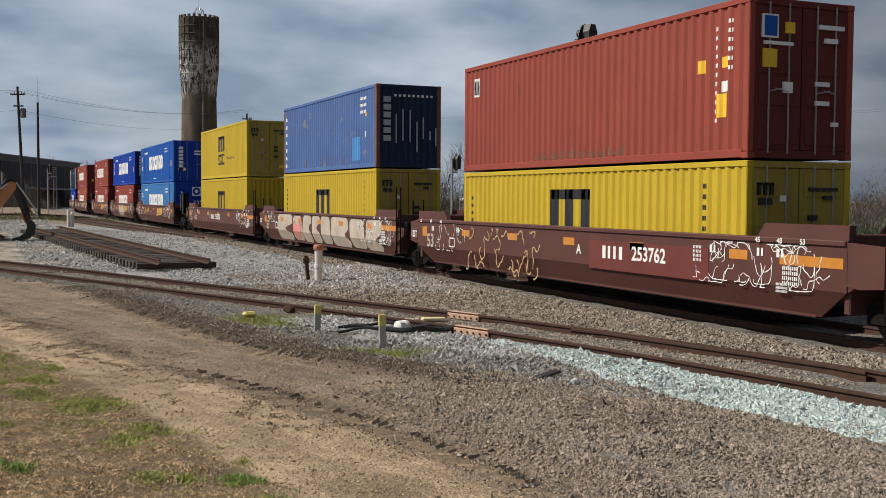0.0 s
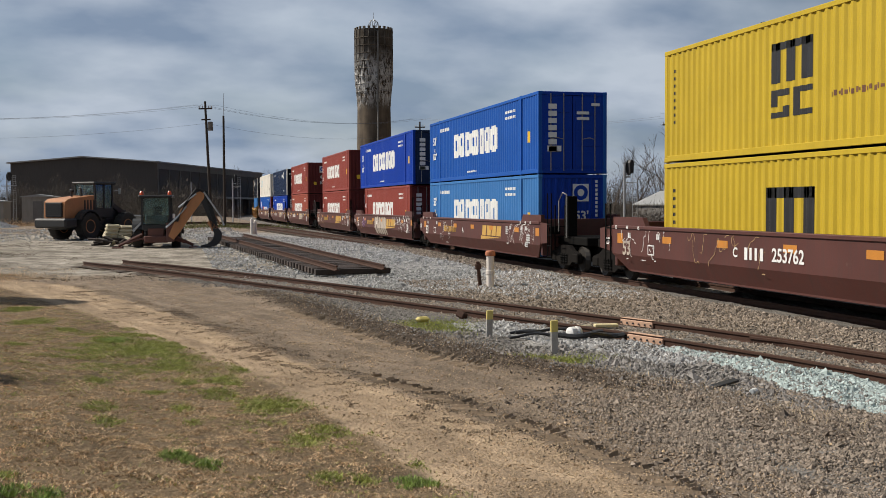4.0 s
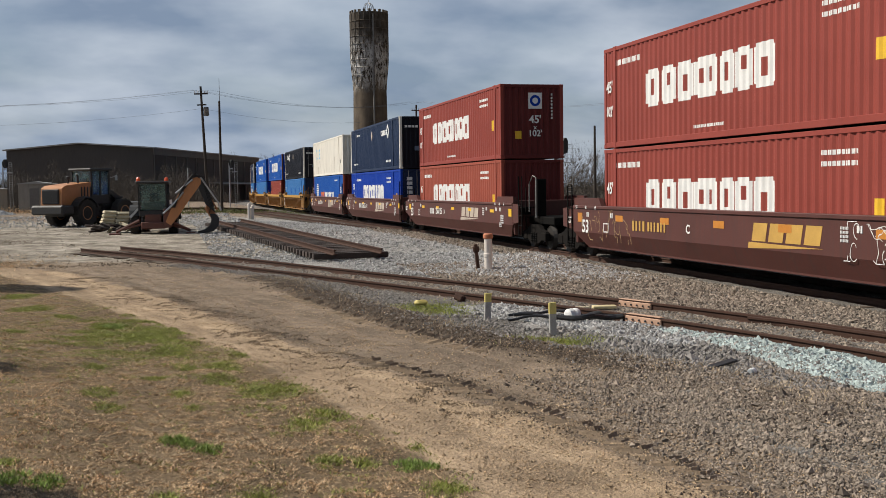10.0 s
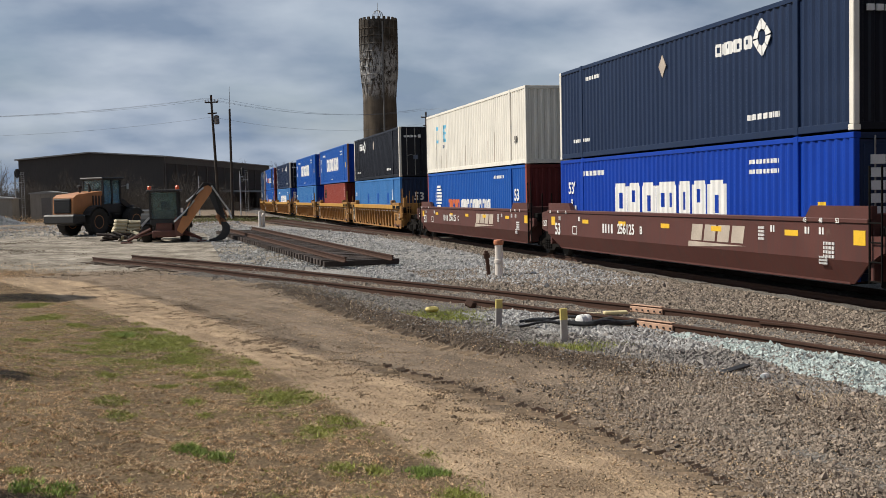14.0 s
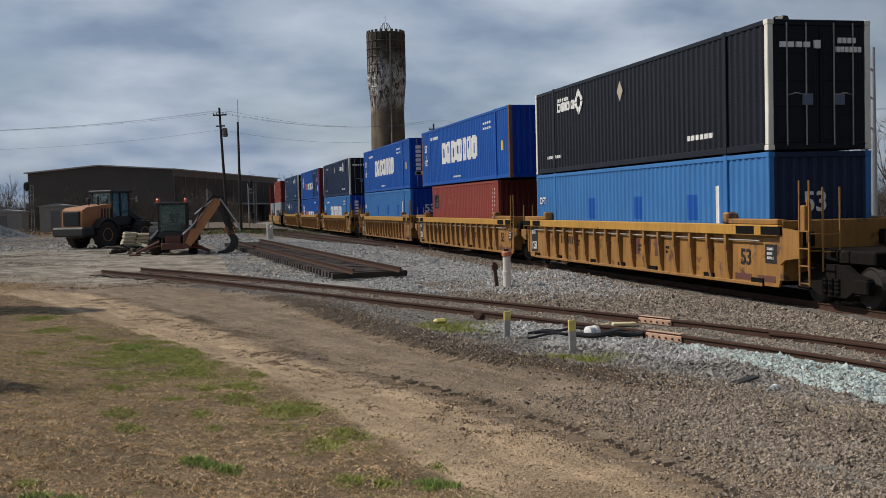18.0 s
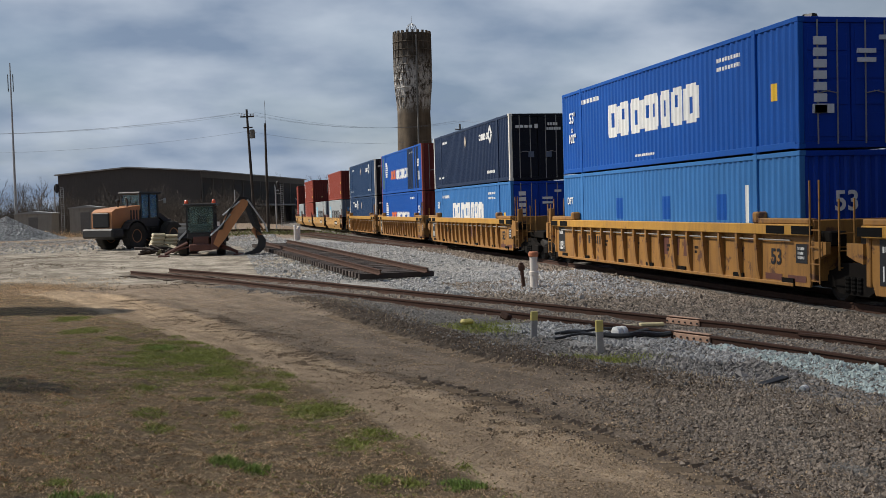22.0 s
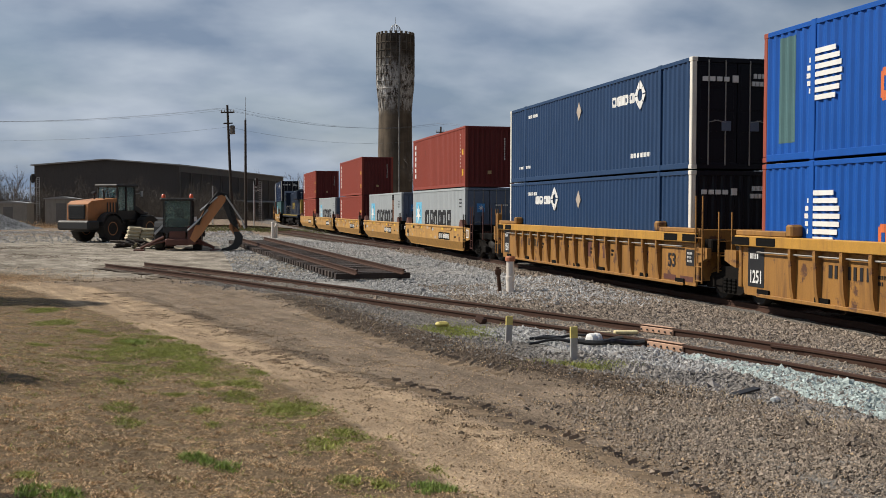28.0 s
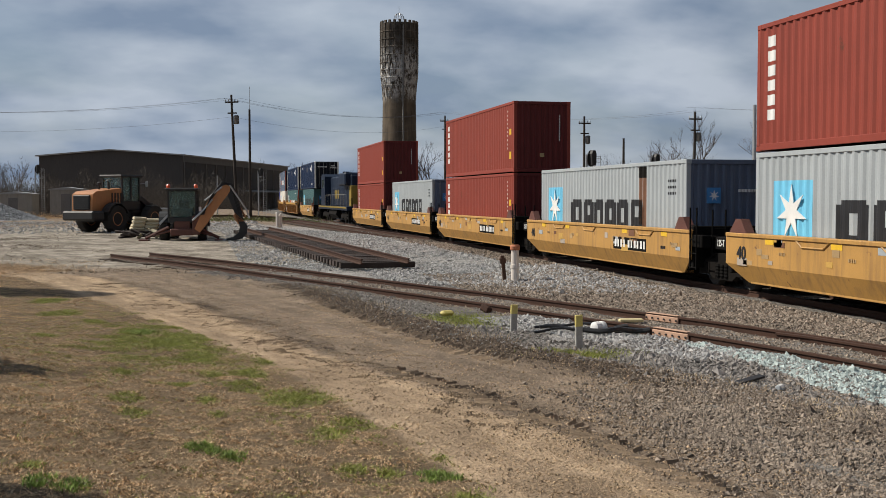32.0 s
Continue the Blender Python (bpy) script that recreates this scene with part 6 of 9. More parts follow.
        for y in (-h + 0.3, -h + 1.4, h - 0.3, h - 1.4):
            b2 = bmesh.new()
            box(b2, -CARS[kind]["w"] - 0.043, -CARS[kind]["w"] + 0.0, y - 0.4, y + 0.4, top - 0.21, top - 0.03)
            part("chord_plate", b2, M["under"], ob)
    else:
        bm = bmesh.new()
        x = -CARS[kind]["w"]
        box(bm, x - 0.006, x + 0.01, -4.17, -1.74, 0.72, 1.08)
        part("name_panel", bm, M["under"], ob, "black name panel")
        bm = bmesh.new()
        for k in range(10):
            a = -1.86 - 0.225 * k - (0.1 if k > 3 else 0)
            box(bm, x - 0.010, x + 0.004, a - (0.10 if k % 2 else 0.13), a, 0.79, 1.01)
        tagged(part("number_marking", bm, M["white"], ob, "white painted bars"), kind="stuff")
        rr = random.Random(i)
        for k in range(16):
            plate(ob, kind, rr.uniform(-h + 0.6, h - 0.6), rr.uniform(0.75, 1.28), rr.uniform(0.15, 0.5), rr.uniform(0.08, 0.22), ("tan", "cream", "c_grey", "gold", "rustpaint")[k % 5], "paint_patch")
        car_text(ob, kind, "40", h - 0.75, 0.95, 0.42, "black")
        for y in (3.9, 1.0, -3.4):
            bm = bmesh.new()
            for a, b in (((y, 1.36), (y - 0.25, 1.20)), ((y - 0.25, 1.20), (y - 1.05, 1.20)), ((y - 1.05, 1.20), (y - 1.3, 1.36))):
                tube(bm, [(x - 0.01, *a), (x - 0.01, *b)], 0.022, 5)
            part("grab_bar", bm, M["car_pale"], ob)
        for y in (h - 2.0, 2.4, -2.6, -h + 1.6):
            plate(ob, kind, y, 1.26, 0.38, 0.11, "ymark", "reflector")
            bars(ob, kind, y - 0.4, 1.02, 5, 0.07, "tan")
        bars(ob, kind, -h + 1.8, 0.9, 5, 0.08, "black")
        bm = bmesh.new()
        box(bm, -1.485, -1.455, h + 0.02, h + 0.56, 1.0, 1.28)
        part("code_plate", bm, M["under"], ob)
        lettering("125-T", 0.22, M["white"], ob, Matrix.Translation((-1.49, h + 0.29, 1.14)) @ SIDE, squeeze=0.7)


def build_train():
    cars = [u for u in TRAIN]
    mids = [u[0] for u in TRAIN]
    last_of = {2, 5, 8, 11, 14, 19, 20, 23}
    first_of = {0, 3, 6, 9, 12, 15, 20, 21}
    for i, (mid, kind, up, low) in enumerate(cars):
        h = CARS[kind]["half"]
        ng = (mid - h) - (mids[i - 1] + CARS[cars[i - 1][1]]["half"]) if i not in (0, 20) else 6.2
        fg = (mids[i + 1] - CARS[cars[i + 1][1]]["half"]) - (mid + h) if i + 1 < len(cars) and i != 19 else 6.2
        car = well_car(kind, CAR_WORDS[kind], ng, fg, i in first_of, i in last_of)
        dress_car(car, kind, i)
        if i == 0:
            scrawl(car, kind, 7.6, 5.4, 0.75, 1.5, "white", 3, 11, 0.010)
            scrawl(car, kind, 5.3, 1.0, 0.30, 1.45, "tan", 5, 22, 0.026)
            scrawl(car, kind, -h + 3.9, -h + 0.3, 0.8, 1.5, "white", 9, 18, 0.010)
        if i == 1:
            big_graffiti(car, kind, ((6.05, 3.72, 0.45), (3.55, 2.18, 0.0), (2.05, 0.86, 0.25), (0.72, -0.38, 0.4), (-0.52, -1.72, 0.0), (-1.86, -3.95, 0.22), (-4.1, -5.65, 0.0), (-5.8, -7.4, 0.3)), "cream", 4, (2.93, 0.42, 1.22, 0.60))
            scrawl(car, kind, 7.7, 6.2, 1.14, 1.56, "white", 12, 13, 0.009)
            scrawl(car, kind, -7.5, -8.6, 0.7, 1.5, "white", 13, 8, 0.010)
        if i == 2:
            scrawl(car, kind, 8.2, 5.2, 0.7, 1.5, "white", 14, 11, 0.010)
            scrawl(car, kind, 4.5, 0.5, 0.7, 1.5, "tan", 15, 11, 0.010)
        if i == 3:
            scrawl(car, kind, 5.2, 2.8, 0.5, 1.5, "white", 16, 13, 0.010)
        if i == 4:
            big_graffiti(car, kind, ((1.95, 1.30, 0.15), (1.27, 0.68, 0.0), (0.65, 0.08, 0.15), (0.05, -0.48, 0.0), (-0.51, -1.06, 0.15), (-1.09, -1.6, 0.0)), "cream", 8)
            scrawl(car, kind, 6.3, 5.0, 0.8, 1.35, "purple", 21, 16, 0.022)
            scrawl(car, kind, 7.3, 6.6, 0.7, 1.4, "tan", 22, 8, 0.012)
            scrawl(car, kind, -0.5, -1.4, 1.1, 1.5, "cream", 23, 7, 0.012)
            scrawl(car, kind, -3.6, -5.2, 1.1, 1.55, "white", 24, 9, 0.012)
        if i == 5:
            scrawl(car, kind, 8.2, 4.4, 0.6, 1.5, "tan", 18, 17, 0.010)
        ride(car, mid, 0.0)
        for pos, spec in ((0, low), (1, up)):
            if not spec:
                continue
            L, cm, em, doors, style, est, words = spec
            W = W40 if L == F40 else W53
            posts = L != F40
            pm = None
            epm = {"chalky": M["rustpaint"], "palepost": M["c_white"], "white53": M["c_white"], "striped": M["c_orange"]}.get(style)
            if i == 10 and pos:
                epm = M["rustpaint"]
            H = 2.591 if i == 0 and not pos else HC
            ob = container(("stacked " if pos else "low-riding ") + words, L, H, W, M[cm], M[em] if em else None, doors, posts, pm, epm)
            wordmark(ob, L, W, H, style, 8.4 if i == 9 and style == "palepost" else 7.4 if i == 14 and not pos else 0.0)
            end_style(ob, L, W, H, est)
            if style == "striped" and i == 13 and pos:
                side_mark(ob, [(-2.9, -5.0, 0.17, HC - 0.11), (-5.4, -6.9, 0.17, HC - 0.11)], M["c_navy"], L / 2, W, "dark_panel")
                side_mark(ob, [(L / 2 - 0.6, L / 2 - 1.3, 0.4, HC - 0.2)], M["c_teal"], L / 2, W, "dark_panel")
            if i == 16:
                side_mark(ob, [(-2.95, -3.5, 2.45, HC - 0.12)], M["truck"], L / 2, W, "burnt_patch")
                side_mark(ob, [(-2.98, -3.2, 1.1, 2.45), (-3.25, -3.45, 0.8, 2.45), (-3.1, -3.3, 0.4, 1.6)], M["rustpaint"], L / 2, W, "rust_streak", "orange rust running down the side")
            ride(ob, mid - (0.35 if i == 4 and not pos else 0), LOW_Z + ((2.591 if i == 0 else HC) + 0.035 if pos else 0))


build_train()


def locomotive():
    ob = thing("locomotive", "dark blue and yellow diesel locomotive coupled into the train", "locomotive")
    y0, y1 = -10.6, 10.6
    part("frame", lambda bm: [box(bm, -1.5, 1.5, y0, y1, 1.18, 1.52, 0.03), box(bm, -0.9, 0.9, -3.3, 3.3, 0.9, 1.2)], M["locoblue"], ob)
    part("frame_stripe", lambda bm: box(bm, -1.515, -1.49, y0 + 0.3, y1 - 0.3, 1.36, 1.50), M["locoyellow"], ob, "yellow frame stripe")
    part("fuel_tank", lambda bm: prism(bm, [(-1.30, 1.15), (-1.42, 0.75), (-1.1, 0.38), (1.1, 0.38), (1.42, 0.75), (1.30, 1.15)], "y", -2.9, 2.9), M["truck"], ob)
    part("long_hood", lambda bm: [box(bm, -0.95, 0.95, y0 + 1.1, 4.8, 1.52, 4.25, 0.08), box(bm, -1.45, 1.45, y0 + 1.6, y0 + 5.6, 3.35, 4.45, 0.10), box(bm, -0.6, 0.6, -2.5, 1.5, 4.2, 4.55, 0.05)], M["locoblue"], ob, "dark blue engine hood with flared radiators")
    part("hood_end", lambda bm: box(bm, -0.97, 0.97, y0 + 1.06, y0 + 2.4, 1.54, 3.34, 0.03), M["locoyellow"], ob, "yellow hood end")
    part("hood_doors", lambda bm: [box(bm, -0.975, -0.93, y, y + 0.82, 1.7, 3.2, 0.012) for y in (-7.4, -6.5, -5.6, -4.7, -3.8, -2.9, -2.0, -1.1, -0.2, 0.7, 1.6, 2.5, 3.4)], M["locoblue"], ob)
    part("cab", lambda bm: prism(bm, [(4.8, 1.52), (4.8, 4.35), (5.3, 4.6), (7.4, 4.6), (7.9, 4.3), (8.0, 1.52)], "x", -1.52, 1.52), M["locoblue"], ob)
    part("cab_window", lambda bm: [box(bm, -1.535, -1.51, 5.2, 6.1, 3.3, 4.1, 0.01), box(bm, -1.535, -1.51, 6.3, 7.2, 3.3, 4.1, 0.01)], M["glass"], ob)
    part("short_hood", lambda bm: prism(bm, [(8.0, 1.52), (8.0, 3.4), (9.6, 3.0), (9.8, 1.52)], "x", -1.1, 1.1), M["locoblue"], ob)
    part("word_block", lambda bm: [box(bm, -0.985, -0.96, 0.6 - k * 1.1, 1.35 - k * 1.1, 2.2, 3.0) for k in range(3)], M["locoyellow"], ob, "yellow painted blocks")
    for sg in (-1, 1):
        part("handrail", lambda bm: [tube(bm, [(sg * 1.46, y0 + 0.6, 2.55), (sg * 1.46, 4.6, 2.55)], 0.022, 5)] + [tube(bm, [(sg * 1.46, y, 1.5), (sg * 1.46, y, 2.55)], 0.018, 5) for y in np.linspace(y0 + 0.6, 4.6, 9)], M["rod"], ob)
    part("steps", lambda bm: [box(bm, -1.5, -1.1, y - 0.3, y + 0.3, z, z + 0.05) for y in (y0 + 0.45, y1 - 0.45) for z in (0.35, 0.68, 1.0)], M["under"], ob)
    part("exhaust_stack", lambda bm: box(bm, -0.3, 0.3, 0.2, 0.8, 4.5, 4.75, 0.03), M["under"], ob)
    for y in (-6.9, 6.9):
        t = new("truck")
        t.parent = ob
        t.matrix_basis = pose(0, y, 0)
        for sg in (-1, 1):
            part("side_frame", lambda bm: prism(bm, [(-2.3, 0.45), (-2.3, 0.75), (-1.2, 0.95), (1.2, 0.95), (2.3, 0.75), (2.3, 0.45), (1.4, 0.42), (1.0, 0.62), (0.5, 0.42), (-0.5, 0.42), (-1.0, 0.62), (-1.4, 0.42)], "x", sg * 1.1 - 0.08, sg * 1.1 + 0.08), M["truck"], t, key=("lside", sg))
            for yy in (-1.85, 0, 1.85):
                part("wheel", lambda bm: lathe(bm, [(0.12, -0.07), (0.46, -0.05), (0.53, -0.06), (0.53, 0.06), (0.46, 0.05), (0.12, 0.06)], 20, (sg * 0.76, yy, 0.53), "x"), M["wheel"], t, key=("lwheel", sg, yy))
    for yy in (y0, y1):
        part("pilot", lambda bm: box(bm, -1.35, 1.35, *sorted((yy, yy - (0.15 if yy > 0 else -0.15))), 0.2, 1.2, 0.02), M["under"], ob)
        part("coupler", lambda bm: box(bm, -0.13, 0.13, *sorted((yy, yy + (0.55 if yy > 0 else -0.55))), 0.7, 0.95, 0.04), M["truck"], ob)
    ride(ob, 418.6, 0.0)


locomotive()


# ---- the distance ----
def gz(x, y):
    return float(ground_z(x, y))


def water_tower():
    d = 200.0
    x, y = 0.1887 * d, d
    r0 = 0.0349 * d / 2 * 1.02
    top = 2.4 + 0.166 * d
    ob = thing("water_tower", "old stained concrete water tower with a notched rim", "water tower", m=pose(x, y, 0))
    prof = [(0.95, 0.0), (0.915, 0.35), (0.885, 0.53), (0.872, 0.60), (0.90, 0.645), (0.965, 0.70), (0.992, 0.74), (1.0, 0.80), (1.0, 0.985)]
    part("shaft", lambda bm: lathe(bm, [(r0 * a, top * b) for a, b in prof[:5]], 48), M["tower_wall"], ob, "weathered tan and black concrete shaft")
    part("tank", lambda bm: lathe(bm, [(r0 * a, top * b) for a, b in prof[4:]], 48), M["tower_tank"], ob, "sooty streaked concrete tank wall")
    n = 22
    rr = random.Random(4)

    def rad(f):
        for (a, b), (a2, b2) in zip(prof, prof[1:]):
            if f <= b2:
                return r0 * (a + (a2 - a) * (f - b) / (b2 - b))
        return r0
    for k in range(n):
        a = 2 * math.pi * k / n
        ca, sa = math.cos(a), math.sin(a)

        def rib(bm):
            for i in range(9):
                f0, f1 = 0.60 + i * 0.0425, 0.60 + i * 0.0425 + 0.0425
                p0, p1 = rad(f0) + 0.03, rad(f1) + 0.03
                tube(bm, [(ca * p0, sa * p0, f0 * top), (ca * p1, sa * p1, f1 * top)], 0.085, 4)
        part("rib", rib, M["tower_rib"], ob)
        bm = bmesh.new()
        box(bm, -0.24, 0.24, -0.28, 0.05, top * 0.98, top * 0.98 + 0.62, 0.03)
        part("merlon", bm, M["tower_rib"], ob, at=pose(ca * r0, sa * r0, 0, 0, 0, math.degrees(a) - 90))
        # short flakes of lime between the ribs
        bm = bmesh.new()
        for j in range(16):
            f = 0.585 + 0.0145 * j + rr.uniform(0, 0.012)
            if rr.random() < 0.75:
                aa = a + math.pi / n + rr.uniform(-0.06, 0.06)
                p = rad(f) + 0.035
                q = rad(f + 0.02) + 0.035
                tube(bm, [(math.cos(aa) * p, math.sin(aa) * p, f * top), (math.cos(aa) * q, math.sin(aa) * q, (f + rr.uniform(0.010, 0.024)) * top)], 0.085, 4, 0.04)
        tagged(part("lime_flake", bm, M["lime"], ob), kind="stuff")
    for f in (0.66, 0.70, 0.74, 0.78, 0.82, 0.86, 0.90, 0.94):
        part("hoop", lambda bm: tube(bm, [((rad(f) + 0.06) * math.cos(2 * math.pi * k / 40), (rad(f) + 0.06) * math.sin(2 * math.pi * k / 40), f * top) for k in range(41)], 0.07, 4, None, False), M["tower_rib"], ob)

    def crown(bm):
        for k in range(4):
            a = k * math.pi / 4
            pts = [(1.0 * math.cos(a) * math.cos(t), 1.0 * math.sin(a) * math.cos(t), top + 0.3 + 1.25 * math.sin(t)) for t in np.linspace(0, math.pi, 11)]
            tube(bm, pts, 0.06, 5)
        tube(bm, [(0, 0, top + 1.5), (0, 0, top + 2.9)], 0.04, 5)
    part("roof_cage", crown, M["galv"], ob, "open metal hoops on the roof")
    for z in np.linspace(2, top * 0.97, 12):
        part("pipe_bracket", lambda bm: box(bm, -0.25, 0.25, -rad(z / top) - 0.30, -rad(z / top) + 0.1, z, z + 0.12), M["tower_rib"], ob)
    part("riser_pipe", lambda bm: tube(bm, [(0.1, -rad(f) - 0.28, f * top) for f in np.linspace(0.0, 0.97, 16)], 0.16, 8), M["pipe_grey"], ob, "riser pipe up the shaft")


M["lime"] = mat("pale lime bloom", (0.42, 0.40, 0.37), 0.9, 0, 0.3, 1.0, 10, 0.2, 0.02)
TOWER_TOP = 2.4 + 0.166 * 200.0


def tower_material(name, dark, light, lime_amount):
    """Old concrete: brown and black runs, and lime bloomed out where the tank narrows to the shaft."""
    m = bpy.data.materials.new(name)
    m.use_nodes = True
    nt = m.node_tree
    bsdf = nt.nodes["Principled BSDF"]
    tc = nt.nodes.new("ShaderNodeTexCoord").outputs["Object"]
    runs = noise_of(nt, tc, 0.9, 6, 0.62, (1.0, 1.0, 0.10))
    cloudy = noise_of(nt, tc, 0.35, 5, 0.6)
    c = mixed(nt, 0.5, ramp2(nt, runs, dark, light, 0.36, 0.62), ramp2(nt, cloudy, dark, light, 0.35, 0.65))
    sep = nt.nodes.new("ShaderNodeSeparateXYZ")
    nt.links.new(tc, sep.inputs[0])
    masks = []
    for lo, hi, a, b in ((0.555, 0.63, 0.0, 1.0), (0.74, 0.90, 1.0, 0.06)):
        r = nt.nodes.new("ShaderNodeMapRange"); r.interpolation_type = "SMOOTHSTEP"
        for k, v in ((1, lo * TOWER_TOP), (2, hi * TOWER_TOP), (3, a), (4, b)):
            r.inputs[k].default_value = v
        nt.links.new(sep.outputs["Z"], r.inputs[0])
        masks.append(r.outputs[0])
    flake = nt.nodes.new("ShaderNodeMapRange")
    for k, v in ((1, 0.44), (2, 0.56), (3, 0.0), (4, lime_amount)):
        flake.inputs[k].default_value = v
    nt.links.new(noise_of(nt, tc, 1.5, 7, 0.72, (1.0, 1.0, 0.45)), flake.inputs[0])
    prod = flake.outputs[0]
    for q in masks:
        mu = nt.nodes.new("ShaderNodeMath"); mu.operation = "MULTIPLY"
        nt.links.new(prod, mu.inputs[0])
        nt.links.new(q, mu.inputs[1])
        prod = mu.outputs[0]
    c = mixed(nt, prod, c, (0.56, 0.55, 0.53))
    nt.links.new(c, bsdf.inputs["Base Color"])
    bsdf.inputs["Roughness"].default_value = 0.92
    bsdf.inputs["Specular IOR Level"].default_value = 0.2
    bump = nt.nodes.new("ShaderNodeBump")
    bump.inputs["Strength"].default_value, bump.inputs["Distance"].default_value = 0.5, 0.12
    nt.links.new(noise_of(nt, tc, 2.5, 5, 0.65), bump.inputs["Height"])
    nt.links.new(bump.outputs[0], bsdf.inputs["Normal"])
    return m


M["tower_wall"] = tower_material("old stained tower concrete", (0.050, 0.042, 0.035), (0.165, 0.130, 0.094), 0.7)
M["tower_tank"] = tower_material("sooty tower tank concrete", (0.022, 0.020, 0.017), (0.082, 0.066, 0.050), 0.95)
M["tower_rib"] = tower_material("worn tower rib concrete", (0.045, 0.038, 0.031), (0.135, 0.112, 0.088), 1.0)
water_tower()


def warehouse():
    ob = thing("warehouse", "long dark sheet-metal warehouse with a low pitched roof", "warehouse", m=pose(-2.1, 200, 0.4, 0, 0, -19.55))
    # local: y along the side wall, -x across the gable
    L, Wd, eave, ridge = 73.0, 27.5, 9.75, 10.75
    part("side_wall", lambda bm: box(bm, -0.3, 0.0, 0, L, -0.5, eave), M["shed_side"], ob)
    part("side_wall", lambda bm: box(bm, -Wd, -Wd + 0.3, 0, L, -0.5, eave), M["shed_side"], ob)
    for y in (0.0, L - 0.3):
        part("gable_wall", lambda bm: prism(bm, [(-Wd + 0.3, -0.5), (-0.3, -0.5), (-0.3, eave), (-Wd / 2, ridge), (-Wd + 0.3, eave)], "y", y, y + 0.3), M["shed"], ob)
    for sg in (0, 1):
        xa, xb = (-Wd / 2, 0.5) if sg == 0 else (-Wd - 0.5, -Wd / 2)
        za, zb = (ridge, eave - 0.05) if sg == 0 else (eave - 0.05, ridge)
        part("roof", lambda bm: prism(bm, [(xa, za), (xb, zb), (xb, zb + 0.22), (xa, za + 0.22)], "y", -0.5, L + 0.5), M["roof"], ob)
    part("eave_band", lambda bm: box(bm, 0.0, 0.12, 0, L, eave - 1.15, eave - 0.02), M["shed_trim"], ob, "lighter grey band under the eave")
    for i in range(13):
        y = 0.2 + i * 5.95
        part("pilaster", lambda bm: box(bm, 0.003, 0.14, y, y + 0.28, -0.4, eave - 1.16), M["shed_trim"], ob)
    for i in range(12):
        y = 1.2 + i * 5.95
        part("window_band", lambda bm: box(bm, 0.003, 0.05, y, y + 4.2, 5.6, 7.6), M["shed"], ob)
    part("lean_to", lambda bm: prism(bm, [(0.1, 3.6), (5.0, 3.2), (5.0, 3.35), (0.1, 3.8)], "y", 26, 62), M["shed_trim"], ob, "long low canopy along the wall")
    for i in range(7):
        part("canopy_post", lambda bm: tube(bm, [(4.8, 26.5 + i * 5.8, -0.4), (4.8, 26.5 + i * 5.8, 3.25)], 0.1, 6), M["shed_trim"], ob)


warehouse()


def hut(x, y, w, dpt, h, label):
    ob = thing("equipment_hut", label, "hut", m=pose(x, y, gz(x, y), 0, 0, -8))
    part("wall", lambda bm: box(bm, -w / 2, w / 2, -dpt / 2, dpt / 2, -0.1, h), M["hut"], ob)
    part("roof", lambda bm: prism(bm, [(-w / 2 - 0.12, h), (w / 2 + 0.12, h), (w / 2 + 0.12, h + 0.06), (0, h + 0.26), (-w / 2 - 0.12, h + 0.06)], "y", -dpt / 2 - 0.12, dpt / 2 + 0.12), M["roof"], ob)
    part("door", lambda bm: box(bm, -0.45, 0.45, -dpt / 2 - 0.03, -dpt / 2 + 0.01, 0.05, h * 0.85, 0.01), M["shed_trim"], ob)


hut(-12.2, 111.5, 3.0, 2.4, 2.75, "pale grey trackside equipment hut with a low roof")
hut(-17.2, 112.5, 3.6, 2.4, 2.3, "low tan trackside equipment hut with a pale roof")


def lineside_shed(x, y, w, dpt, eave, ridge, turn):
    ob = thing("lineside_shed", "low grey shed with a pitched metal roof beyond the line", "shed", m=pose(x, y, gz(x, y), 0, 0, turn))
    for xx in (-w / 2, w / 2 - 0.12):
        part("side_wall", lambda bm: box(bm, xx, xx + 0.12, -dpt / 2, dpt / 2, -0.1, eave), M["shed_trim"], ob)
    for yy in (-dpt / 2, dpt / 2 - 0.12):
        part("gable_wall", lambda bm: prism(bm, [(-w / 2 + 0.12, -0.1), (w / 2 - 0.12, -0.1), (w / 2 - 0.12, eave), (0, ridge - 0.05), (-w / 2 + 0.12, eave)], "y", yy, yy + 0.12), M["shed_side"], ob)
    for a in (-1, 1):
        part("roof", lambda bm: prism(bm, [(0, ridge), (a * (w / 2 + 0.25), eave - 0.05), (a * (w / 2 + 0.25), eave + 0.07), (0, ridge + 0.12)], "y", -dpt / 2 - 0.2, dpt / 2 + 0.2), M["roof"], ob)


lineside_shed(34.2, 64.0, 4.4, 5.5, 1.9, 2.9, -35)
lineside_shed(52.5, 104.0, 7.0, 6.0, 2.6, 4.0, 12)


